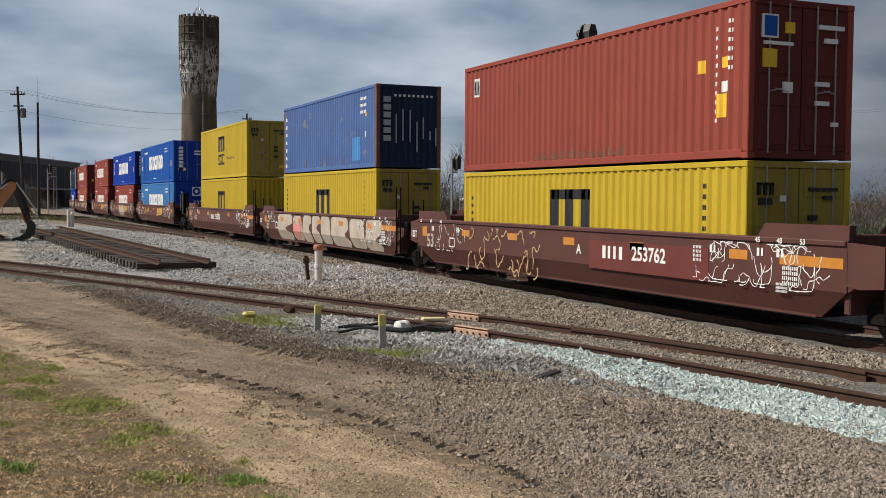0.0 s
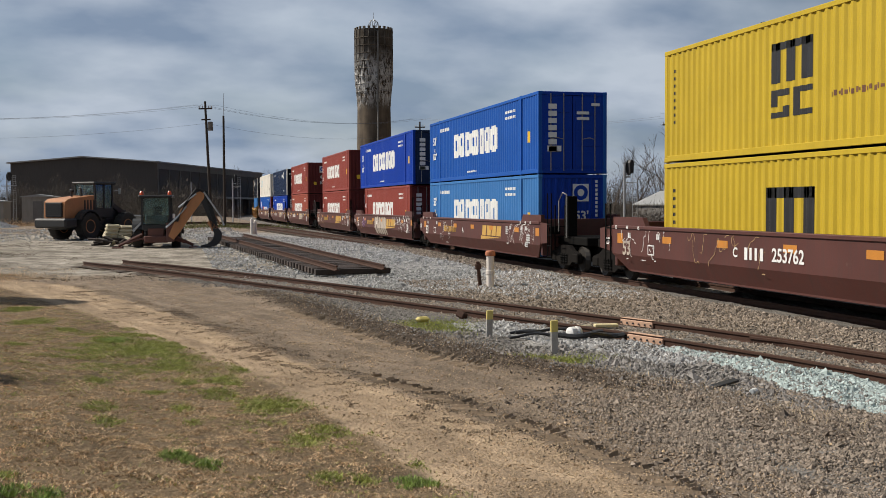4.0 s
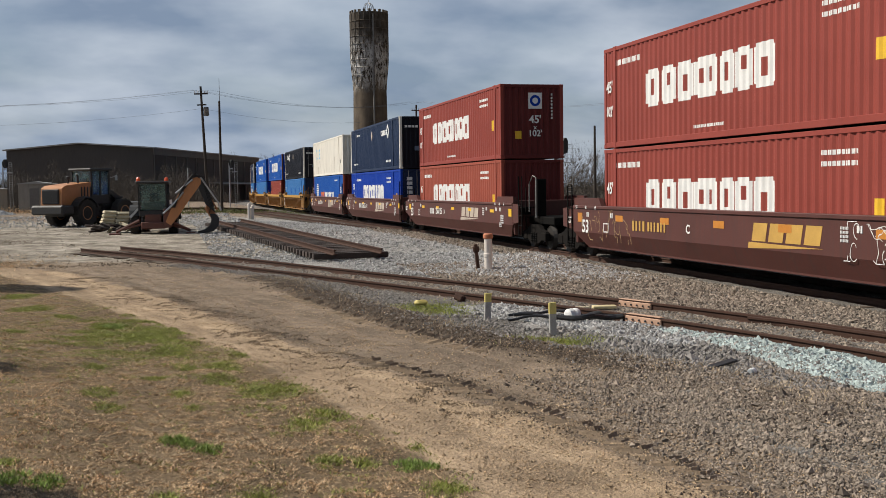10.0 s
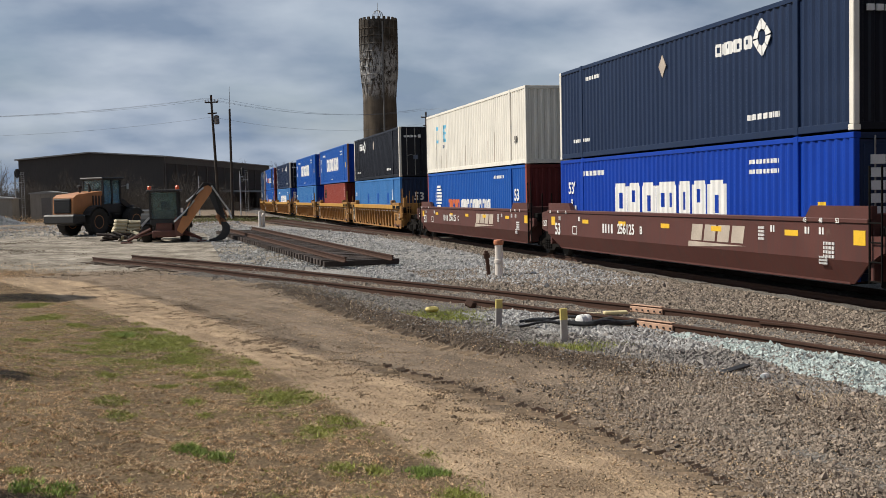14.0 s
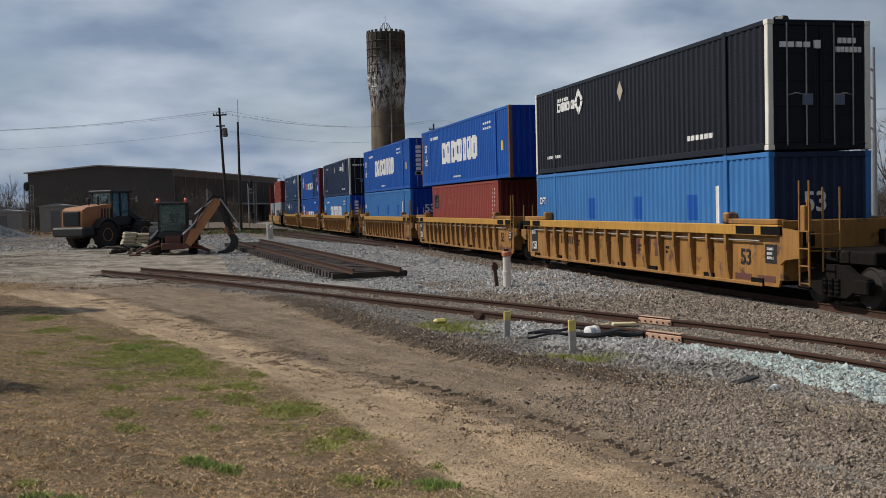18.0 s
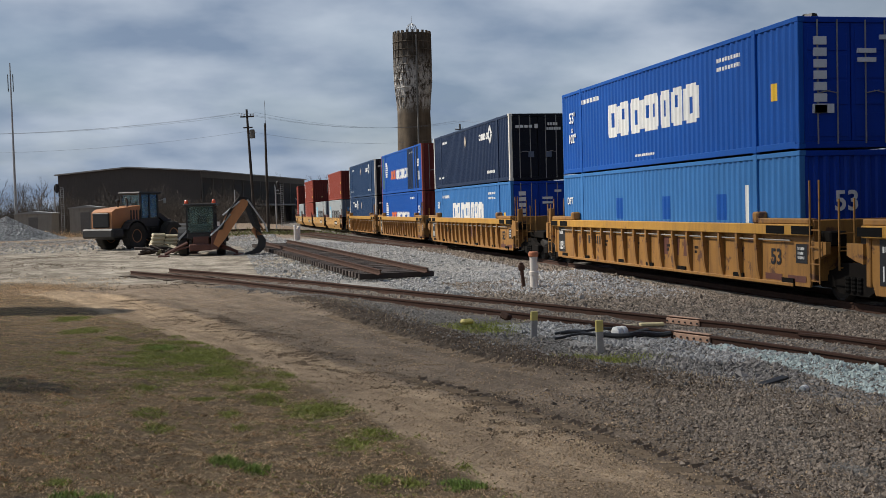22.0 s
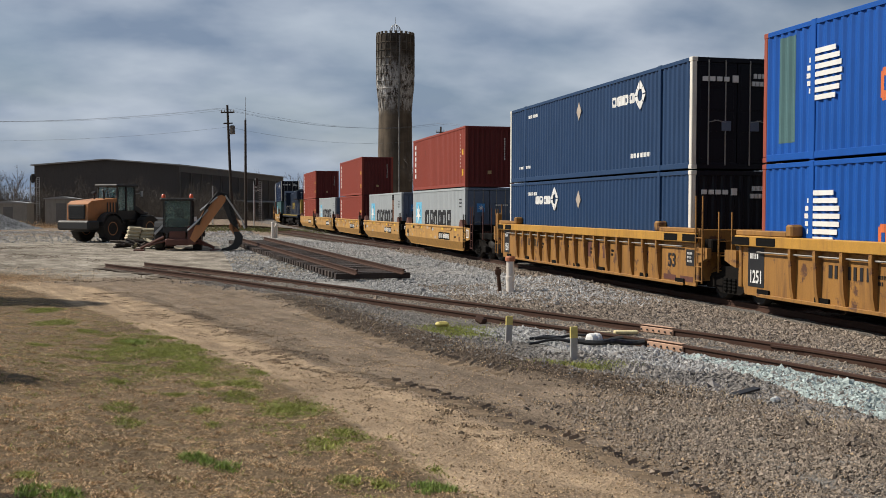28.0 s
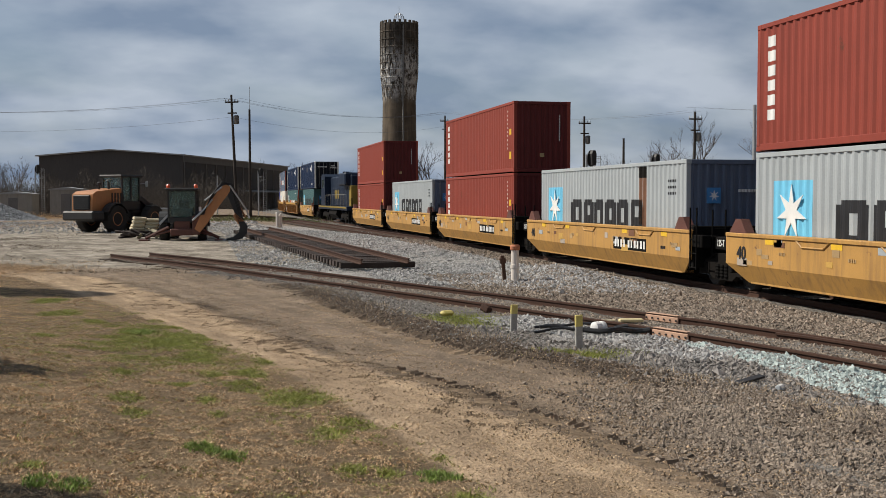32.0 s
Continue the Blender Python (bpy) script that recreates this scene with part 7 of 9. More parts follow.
def utility_pole(x, y, h, arms=True, r=0.16, label="dark wooden utility pole with a crossarm", lean=0.0, turn=0.0):
    z = gz(x, y)
    ob = thing("utility_pole", label, "utility pole", m=pose(x, y, z, 0, lean, turn))
    part("pole", lambda bm: tube(bm, [(0, 0, -0.3), (0, 0, h * 0.5), (0, 0, h)], r, 10, r * 0.62), M["pole"], ob)
    if arms:
        part("crossarm", lambda bm: box(bm, -0.62, 0.62, -0.17, -0.06, h - 0.75, h - 0.62, 0.01), M["pole"], ob)
        part("crossarm", lambda bm: box(bm, -0.42, 0.42, -0.17, -0.06, h - 1.75, h - 1.63, 0.01), M["pole"], ob)
        for xx in (-0.56, -0.28, 0.3, 0.56):
            part("insulator", lambda bm: lathe(bm, [(0.03, 0), (0.05, 0.05), (0.035, 0.1), (0.05, 0.15), (0.02, 0.2)], 8, (xx, -0.115, h - 0.62)), M["galv"], ob)
        part("transformer", lambda bm: lathe(bm, [(0.20, 0), (0.24, 0.05), (0.24, 0.75), (0.15, 0.82)], 12, (0.36, -0.05, h - 2.7)), M["shed_trim"], ob)
    return ob


utility_pole(3.75, 101.0, 11.5, lean=-2.2, turn=0.0)
utility_pole(4.95, 101.0, 10.2, False, 0.15, "plain dark wooden pole with a thin whip aerial")
_p = thing("whip_aerial", "thin metal whip aerial on top of a wooden pole", "aerial", m=pose(4.98, 101.0, 10.2 + gz(4.95, 101)))
part("rod", lambda bm: tube(bm, [(0, 0, -0.4), (0, 0, 2.1)], 0.035, 5, 0.015), M["wire"], _p)
utility_pole(30.3, 130, 13.0, True, 0.17)
utility_pole(37.4, 100, 10.8, True, 0.16)
utility_pole(37.4, 90, 8.1, False, 0.15, "plain dark wooden pole")
utility_pole(44.3, 90, 10.6, True, 0.16)
utility_pole(42.2, 60, 7.2, False, 0.15, "plain dark wooden pole")


def steel_pole():
    x, y = 35.6, 50
    ob = thing("steel_pole", "tall galvanised steel pole with three short arms", "utility pole", m=pose(x, y, gz(x, y)))
    part("shaft", lambda bm: tube(bm, [(0, 0, -0.2), (0, 0, 5), (0, 0, 10.6)], 0.22, 12, 0.10), M["galv"], ob)
    for z in (6.3, 7.9, 9.4):
        part("arm", lambda bm: tube(bm, [(0, 0, z), (-0.55, -0.3, z + 0.12), (-1.0, -0.5, z + 0.16)], 0.06, 6, 0.035), M["galv"], ob)
        part("insulator", lambda bm: lathe(bm, [(0.05, 0), (0.07, 0.06), (0.05, 0.12), (0.03, 0.2)], 8, (-1.0, -0.5, z + 0.14)), M["galv"], ob)


steel_pole()
_p = thing("radio_mast", "thin tall steel radio mast", "mast", m=pose(-20.4, 120, gz(-20.4, 120)))
part("shaft", lambda bm: tube(bm, [(0, 0, -0.2), (0, 0, 9), (0, 0, 18.2)], 0.16, 8, 0.06), M["galv"], _p)
part("aerial", lambda bm: [tube(bm, [(s * 0.25, 0, 15.2), (s * 0.25, 0, 17.0)], 0.05, 5) for s in (-1, 1)], M["signal"], _p)


def wire(a, b, sag, r=0.008):
    ob = thing("overhead_wire", "sagging overhead line between poles", "wire", "overhead wires")
    pts = [(a[0] + (b[0] - a[0]) * u, a[1] + (b[1] - a[1]) * u, a[2] + (b[2] - a[2]) * u - sag * 4 * u * (1 - u)) for u in np.linspace(0, 1, 15)]
    part("strand", lambda bm: tube(bm, pts, r, 4), M["wire"], ob)


for dx, zz in ((-0.82, 11.6), (-0.35, 11.6), (0.82, 11.6), (0.0, 9.9)):
    wire((3.4 + dx, 101, zz), (-34 + dx, 104, zz - 1.0), 1.0)
    wire((3.4 + dx, 101, zz), (30.3 + dx, 130, zz + 1.4), 1.1)
for dx in (-0.8, 0.8):
    wire((30.3 + dx, 130, 13.1), (44.3 + dx, 90, 10.3), 0.9)
    wire((44.3 + dx, 90, 10.6), (70 + dx, 60, 10.0), 0.9)


# ---- railway signals beyond the main line ----
def signal_head(parent, x, y, z, face=180):
    def make(bm):
        n = 20
        pts = [(0.42 * math.cos(2 * math.pi * k / n), 0.66 * math.sin(2 * math.pi * k / n) * (1.0 if math.sin(2 * math.pi * k / n) > 0 else 1.05)) for k in range(n)]
        prism(bm, pts, "y", -0.02, 0.02)
    hd = part("signal_head", make, M["signal"], parent, "matt black oval signal background", at=pose(x, y, z, 0, 0, face))
    part("housing", lambda bm: prism(bm, [(-0.20, -0.55), (0.20, -0.55), (0.24, 0.35), (0.12, 0.62), (-0.12, 0.62), (-0.24, 0.35)], "y", 0.025, 0.36), M["mdark"], hd)
    for zz in (-0.34, 0.0, 0.34):
        part("hood", lambda bm: lathe(bm, [(0.14, -0.30), (0.15, -0.30), (0.15, -0.021), (0.10, -0.021)], 12, (0, 0, zz), "y"), M["signal"], hd)
    return hd


def signal_mast(x, y, heads, h, label, ladder_side=0.55, size=1.0):
    ob = thing("railway_signal", label, "railway signal", "railway signals", m=pose(x, y, gz(x, y)) @ Matrix.Scale(size, 4))
    part("mast", lambda bm: tube(bm, [(-0.28, 0, -0.1), (-0.28, 0, h)], 0.10, 10), M["galv"], ob)
    part("ladder", lambda bm: [tube(bm, [(ladder_side + k, 0.15, 0), (ladder_side + k, 0.15, h - 0.1)], 0.025, 5) for k in (0, 0.42)] + [tube(bm, [(ladder_side, 0.15, z), (ladder_side + 0.42, 0.15, z)], 0.018, 5) for z in np.arange(0.3, h - 0.2, 0.33)], M["galv"], ob)
    for z in heads:
        part("bracket", lambda bm: [box(bm, -0.35, 0.25, -0.10, 0.02, z - 0.90, z - 0.76, 0.01), tube(bm, [(0.05, -0.05, z - 0.80), (0.05, -0.05, z - 0.5)], 0.06, 8)], M["galv"], ob)
        part("brace", lambda bm: [tube(bm, [(-0.28, 0, z - 1.35), (ladder_side + 0.42, 0.15, z - 1.28)], 0.03, 5), tube(bm, [(-0.28, 0, z - 1.75), (ladder_side, 0.15, z - 1.30)], 0.025, 5), tube(bm, [(-0.28, 0, z + 0.1), (ladder_side + 0.42, 0.15, z + 0.15)], 0.022, 5)], M["galv"], ob)
        part("railing", lambda bm: [tube(bm, [(ladder_side - 0.3, -0.35, z - 1.3), (ladder_side - 0.3, -0.35, z - 0.2), (ladder_side + 0.5, -0.35, z - 0.2)], 0.018, 5), box(bm, -0.25, ladder_side + 0.5, -0.4, 0.1, z - 1.34, z - 1.30)], M["galv"], ob)
        signal_head(ob, 0.08, -0.12, z, 200)
    return ob


signal_mast(20.0, 33.6, (7.9, 5.55), 7.6, "galvanised signal mast with two black oval heads")
part("signal_head", lambda bm: lathe(bm, [(0.05, -0.05), (0.34, -0.02), (0.34, 0.02), (0.05, 0.05)], 16, (0.72, 0.3, 5.5), "y"), M["signal"], bpy.data.objects["railway_signal"])
_s = signal_mast(31.0, 55.0, (), 8.0, "bare galvanised lattice signal mast with a ladder", 0.25)
part("lattice", lambda bm: [tube(bm, [(-0.28 + 0.9 * (i % 2), 0.0, 0.5 * i), (0.62 - 0.9 * (i % 2), 0.0, 0.5 * i + 0.5)], 0.02, 4) for i in range(15)], M["galv"], _s)
signal_mast(30.4, 80.0, (5.9,), 6.2, "small galvanised signal mast with one black head")
signal_mast(38.5, 86.0, (5.9,), 6.2, "small galvanised signal mast with one black head")
signal_mast(-16.0, 118.0, (7.0,), 7.2, "small galvanised signal mast with one black head", 0.55, 0.7)
signal_mast(7.2, 124.0, (7.1,), 7.2, "galvanised signal mast with a ladder beside the line", 0.55, 0.7)
_p = thing("marker_mast", "thin pale steel mast by the crossing track", "mast", m=pose(2.3, 118, gz(2.3, 118)))
part("shaft", lambda bm: tube(bm, [(0, 0, -0.2), (0, 0, 4.3)], 0.07, 6, 0.05), M["galv"], _p)


# ---- bare trees, scrub and evergreens ----
def bare_tree(x, y, h, seed, label="leafless tree with a spreading crown of fine twigs", spread=0.5):
    rr = random.Random(seed)
    ob = thing("bare_tree", label, "tree", "bare trees", m=pose(x, y, gz(x, y) - 0.1, 0, 0, rr.uniform(0, 360)))
    trunk, crown = bmesh.new(), bmesh.new()
    tips = []

    def grow(p, d, length, r, depth):
        n = 3
        pts = [p]
        for i in range(n):
            d = (d + Vector((rr.uniform(-1, 1), rr.uniform(-1, 1), rr.uniform(-0.5, 0.7))) * 0.16).normalized()
            p = p + d * (length / n)
            pts.append(p)
        tube(trunk if depth < 2 else crown, pts, r, 6 if depth < 2 else 3, r * 0.62, False)
        if depth >= 5:
            return
        kids = 3 if depth < 4 else 4
        for k in range(kids):
            side = Vector((rr.uniform(-1, 1), rr.uniform(-1, 1), rr.uniform(-0.1, 0.9))).normalized()
            nd = (d * (1 - spread * 0.55) + side * spread).normalized()
            grow(pts[rr.choice((1, 2, 3, 3))] if k else pts[3], nd, length * rr.uniform(0.58, 0.80), max(r * 0.56, 0.008), depth + 1)
    grow(Vector((0, 0, 0)), Vector((0, 0, 1)), h * 0.30, h * 0.014, 0)
    part("trunk", trunk, M["bark"], ob)
    part("crown", crown, M["twig"], ob, "fine bare twigs")
    return ob


TREES = []
for i, (xy, y, h) in enumerate([(0.066, 320, 15), (0.094, 300, 15.5), (0.112, 310, 13), (0.145, 330, 14), (0.218, 150, 14.2), (0.232, 160, 13), (0.21, 170, 12), (0.385, 120, 9.5), (0.405, 125, 9.0), (0.43, 118, 10.5), (0.455, 120, 10.8), (0.48, 122, 9.6),
                                (0.505, 125, 9.5), (0.53, 128, 9), (0.56, 112, 9.2), (0.60, 120, 9), (0.64, 100, 9.5), (0.665, 104, 9), (0.69, 112, 8), (0.73, 70, 6.5), (0.76, 74, 7.2), (0.80, 80, 8), (-0.10, 245, 12.8), (-0.085, 250, 13), (-0.15, 150, 6.5), (-0.165, 140, 7), (-0.19, 135, 7.5), (-0.21, 130, 7)]):
    if i < 12 or i % 2:
        TREES.append(bare_tree(xy * y, y, h, 40 + i, spread=0.42 + 0.02 * (i % 6)))
    else:
        rr = random.Random(i)
        src = TREES[(i * 5) % len(TREES)]
        c = copy_thing(src, pose(xy * y, y, gz(xy * y, y) - 0.1, 0, 0, rr.uniform(0, 360)))


def scrub_belt(name, label, pts, n, hmin, hmax, material, seed, spread=3.0, blade=0.10):
    """Joined winter brush: clusters of thin upright stems and slanting twigs."""
    rs = np.random.RandomState(seed)
    pts = np.array(pts, float)
    u = rs.rand(n) * (len(pts) - 1)
    i = u.astype(int)
    f = (u - i)[:, None]
    base = pts[i] * (1 - f) + pts[np.minimum(i + 1, len(pts) - 1)] * f + rs.normal(0, spread, (n, 2)) * (0.4, 1.0)
    clump = 0.55 + 0.45 * np.sin(base[:, 0] * 0.8 + 2 * np.sin(base[:, 1] * 0.31)) * np.sin(base[:, 0] * 0.33 + 1)
    top = (hmin + (hmax - hmin) * rs.rand(n) ** 1.5) * np.clip(clump, 0.25, 1)
    run = np.minimum((0.05 + 0.11 * rs.rand(n)) * min(hmax, 4.5 + 0.4 * max(hmax - 9.5, 0) * 4), 1.2 * top)
    z0 = np.maximum(top - run, 0) * rs.rand(n)
    h = z0 + run
    lean = rs.normal(0, 0.45, (n, 2)) * run[:, None]
    w = blade * (0.5 + rs.rand(n))
    ang = rs.rand(n) * 2 * np.pi
    d = np.stack([np.cos(ang), np.sin(ang)], -1) * w[:, None] / 2
    gzv = ground_z(base[:, 0], base[:, 1])
    a = np.column_stack([base - d, gzv + z0])
    b = np.column_stack([base + d, gzv + z0])
    e = np.column_stack([base + lean, gzv + h])
    v = np.stack([a, b, e], 1).reshape(-1, 3)
    raw_mesh(name, v, np.arange(n * 3), 3, material, "stuff", label, "scrub")


scrub_belt("winter_brush", "tangled leafless brush in front of the warehouse", [(-40, 168), (-20, 165), (-8, 168), (-2, 178), (8, 200)], 300000, 1.2, 7.6, M["scrub"], 3, 5.0, 0.042)
scrub_belt("winter_brush", "tangled leafless brush at the yard's edge", [(-60, 130), (-30, 128), (-17, 127), (-9, 150)], 190000, 0.8, 5.6, M["scrub"], 4, 4.0, 0.036)
scrub_belt("winter_brush", "tangled leafless brush beyond the main line", [(25, 165), (36, 110), (50, 92), (62, 75), (80, 60), (110, 50)], 260000, 0.8, 4.4, M["scrub"], 5, 7.0, 0.035)
scrub_belt("far_trees", "hazy leafless tree belt beyond the main line", [(46, 128), (58, 124), (70, 110), (84, 96), (100, 84)], 220000, 2.0, 9.5, M["scrub"], 15, 4.0, 0.035)
scrub_belt("green_brush", "low green brush beyond the main line", [(44, 85), (52, 72), (60, 60), (75, 55)], 20000, 0.4, 2.4, M["leaf"], 6, 4.0, 0.08)
scrub_belt("weeds", "low weedy growth beside the crossing track", [(-3, 96), (6, 100), (11, 104)], 5000, 0.15, 0.8, M["weed"], 7, 3.0, 0.10)
scrub_belt("weeds", "low tan weeds by the equipment huts", [(-22, 108), (-14, 109), (-8, 112)], 4000, 0.2, 1.1, M["straw"], 8, 1.5, 0.08)
scrub_belt("far_woods", "far leafless woods along the horizon", [(-300, 420), (-120, 400), (-40, 380), (40, 400), (140, 380), (260, 300), (400, 200)], 40000, 4, 13, M["scrub"], 9, 14.0, 0.25)


def evergreen(x, y, h, r, seed, label):
    rr = np.random.RandomState(seed)
    ob = thing("evergreen_tree", label, "tree", "evergreen trees", m=pose(x, y, gz(x, y)))
    part("trunk", lambda bm: tube(bm, [(0, 0, -0.1), (0.02, 0, h * 0.5), (0, 0, h * 0.9)], 0.10, 8, 0.03), M["bark"], ob)
    n = 9000
    t = rr.rand(n) ** 0.8
    rad = r * np.sqrt(np.clip(1 - ((t - 0.42) / 0.60) ** 2, 0.02, 1)) * (0.65 + 0.35 * rr.rand(n))
    a = rr.rand(n) * 2 * np.pi
    c = np.stack([rad * np.cos(a), rad * np.sin(a), h * (0.10 + 0.9 * t)], -1)
    v = (c[:, None, :] + rr.normal(0, 0.16, (n, 3, 3))).reshape(-1, 3)
    me = bpy.data.meshes.new("crown")
    me.from_pydata(v.tolist(), [], np.arange(n * 3).reshape(-1, 3).tolist())
    me.materials.append(M["leaf"])
    cr = new("crown", me)
    cr.parent = ob


evergreen(-8.3, 29.3, 5.8, 1.0, 1, "rounded dark evergreen tree at the lawn's edge")
evergreen(-6.15, 15.3, 3.7, 0.5, 2, "rounded dark evergreen tree on the lawn")
evergreen(-4.35, 8.55, 3.4, 0.7, 3, "rounded dark evergreen tree on the lawn")


# ---- the yard ----
def track_panel():
    line = [(5.72 - 0.088 * i, 32.7 + i) for i in range(0, 29)]
    ob = lay_track("track_panel", "loose track panel of dark rails on new ties", line, lambda x, y: 0.52 + 0.01 * (y - 32.6), M["rail"], M["newtie"], 2.45, 0.50, 0.17, (33.2, 61))
    return ob


track_panel()
_l = [(11.9 - 0.105 * i, 58 + i) for i in range(0, 46, 2)]
lay_track("far_spur_track", "rusty spur track beside the main line", _l, lambda x, y: 0.22 + 0.25 * max(0, min(1, (y - 60) / 30)), M["rail"], M["tie"], 2.5, 0.6, 0.15)
_l = [(-40 + 2 * i, 112.5 - 0.12 * i) for i in range(0, 46)]
lay_track("crossing_track", "dark track that crosses the main line", [(x, y) for x, y in _l if x < 11], lambda x, y: gz(x, y) + 0.22, M["rail"], M["newtie"], 2.5, 0.6, 0.16)


def wheel(parent, x, y, z, r, w, tread=14, rim_m="mach"):
    t = part("tyre", lambda bm: lathe(bm, [(r * 0.50, -w / 2 * 0.8), (r * 0.72, -w / 2), (r * 0.94, -w / 2), (r, -w / 2 * 0.75), (r, w / 2 * 0.75), (r * 0.94, w / 2), (r * 0.72, w / 2), (r * 0.50, w / 2 * 0.8)], 28, (x, y, z), "x"), M["tyre"], parent)
    part("rim", lambda bm: lathe(bm, [(r * 0.15, -w / 2 * 0.70), (r * 0.50, -w / 2 * 0.82), (r * 0.54, -w / 2 * 0.6), (r * 0.54, w / 2 * 0.6), (r * 0.50, w / 2 * 0.82), (r * 0.15, w / 2 * 0.70)], 20, (x, y, z), "x"), M[rim_m], t)
    for k in range(tread):
        a = 2 * math.pi * k / tread
        bm = bmesh.new()
        box(bm, -w * 0.46, w * 0.46, -0.05, 0.05, r - 0.01, r + 0.035)
        part("tread_lug", bm, M["tyre"], t, at=pose(x, y, z) @ pose(0, 0, 0, math.degrees(a)))
    return t


def wheel_loader():
    """Forward is +y; the engine end is -y."""
    x, y = -4.4, 68.2
    ob = thing("wheel_loader", "orange-tan wheel loader parked in the yard", "wheel loader", m=pose(x, y, gz(x, y), 0, 0, -38))
    part("engine_hood", lambda bm: prism(bm, [(-3.35, 1.25), (-3.30, 2.25), (-3.0, 2.42), (-0.9, 2.62), (-0.9, 1.25)], "x", -0.78, 0.78), M["mach"], ob, "orange-tan engine hood")
    part("grille", lambda bm: [box(bm, -0.62, 0.62, -3.42, -3.30, 1.35, 2.20, 0.03)] + [box(bm, -0.58, 0.58, -3.45, -3.41, z, z + 0.045) for z in np.arange(1.42, 2.15, 0.11)], M["mdark"], ob, "black radiator grille")
    part("counterweight", lambda bm: box(bm, -1.2, 1.2, -3.75, -2.75, 0.72, 1.28, 0.10), M["mdark"], ob)
    part("rear_frame", lambda bm: box(bm, -0.62, 0.62, -3.0, 0.1, 0.62, 1.30, 0.03), M["mdark"], ob)
    part("hood_vents", lambda bm: [box(bm, 0.775, 0.80, yy, yy + 0.10, 1.6, 2.35) for yy in (-1.75, -1.5, -1.25, -1.0)], M["mdark"], ob)
    part("exhaust", lambda bm: tube(bm, [(0.35, -1.5, 2.5), (0.35, -1.5, 2.95), (0.35, -1.62, 3.1)], 0.07, 8), M["mdark"], ob)
    part("air_intake", lambda bm: lathe(bm, [(0.06, 2.5), (0.06, 2.8), (0.13, 2.82), (0.13, 2.95), (0.04, 3.0)], 10, (-0.3, -1.6, 0)), M["mdark"], ob)
    cab = part("cab", lambda bm: box(bm, -0.78, 0.78, -0.85, 0.75, 1.30, 1.85, 0.03), M["mdark"], ob, "dark glazed cab")
    part("cab_roof", lambda bm: box(bm, -0.88, 0.88, -0.98, 0.95, 3.28, 3.44, 0.05), M["mdark"], cab)
    for xx in (-0.74, 0.74):
        for yy in (-0.80, -0.05, 0.70):
            part("pillar", lambda bm: box(bm, xx - 0.05, xx + 0.05, yy - 0.05, yy + 0.05, 1.85, 3.29), M["mdark"], cab)
        part("side_window", lambda bm: box(bm, xx - 0.01, xx + 0.01, -0.75, 0.65, 1.87, 3.27), M["glass"], cab)
    for yy in (-0.80, 0.70):
        part("window", lambda bm: box(bm, -0.69, 0.69, yy - 0.01, yy + 0.01, 1.87, 3.27), M["glass"], cab)
    part("seat", lambda bm: [box(bm, -0.25, 0.25, -0.5, 0.0, 1.9, 2.2, 0.04), box(bm, -0.25, 0.25, -0.55, -0.42, 2.2, 2.8, 0.04)], M["mdark"], cab)
    for xx in (-1.02, 1.02):
        wheel(ob, xx, -1.75, 0.80, 0.80, 0.55)
        wheel(ob, xx, 1.55, 0.80, 0.80, 0.55)
        part("fender", lambda bm: [tube(bm, [(xx, -1.75 + 0.95 * math.cos(a), 0.80 + 0.95 * math.sin(a)) for a in np.linspace(0.35, 2.7, 9)], 0.05, 4), prism(bm, [(-1.75 + 0.98 * math.cos(a), 0.80 + 0.98 * math.sin(a)) for a in np.linspace(0.35, 2.7, 9)] + [(-1.75 + 0.90 * math.cos(a), 0.80 + 0.90 * math.sin(a)) for a in np.linspace(2.7, 0.35, 9)], "x", xx - 0.28, xx + 0.28)], M["mdark"], ob)
        part("lift_arm", lambda bm: prism(bm, [(0.75, 1.95), (0.95, 2.15), (2.6, 1.25), (3.3, 0.62), (3.15, 0.45), (2.4, 0.95)], "x", xx * 0.6 - 0.10, xx * 0.6 + 0.10), M["mdark"], ob)
        part("mirror", lambda bm: [tube(bm, [(xx * 0.8, 0.75, 2.9), (xx * 1.18, 0.85, 2.95)], 0.02, 5), box(bm, xx * 1.18 - 0.09, xx * 1.18 + 0.09, 0.83, 0.87, 2.72, 3.05, 0.01)], M["galv"], ob)
        part("step", lambda bm: [box(bm, xx - 0.18, xx + 0.18, -0.35, 0.25, z, z + 0.05) for z in (0.5, 0.85, 1.2)], M["mdark"], ob)
    part("front_frame", lambda bm: box(bm, -0.5, 0.5, 0.3, 2.3, 0.62, 1.75, 0.05), M["mdark"], ob)
    part("bucket", lambda bm: prism(bm, [(3.2, 1.35), (3.05, 0.65), (3.25, 0.15), (4.4, 0.05), (4.4, 0.12), (3.42, 0.28), (3.30, 0.7), (3.5, 1.42)], "x", -1.4, 1.4), M["mdark"], ob)
    for i in range(6):
        part("bucket_tooth", lambda bm: prism(bm, [(4.38, 0.04), (4.62, 0.06), (4.38, 0.14)], "x", -1.25 + i * 0.5 - 0.07, -1.25 + i * 0.5 + 0.07), M["galv"], ob)


wheel_loader()


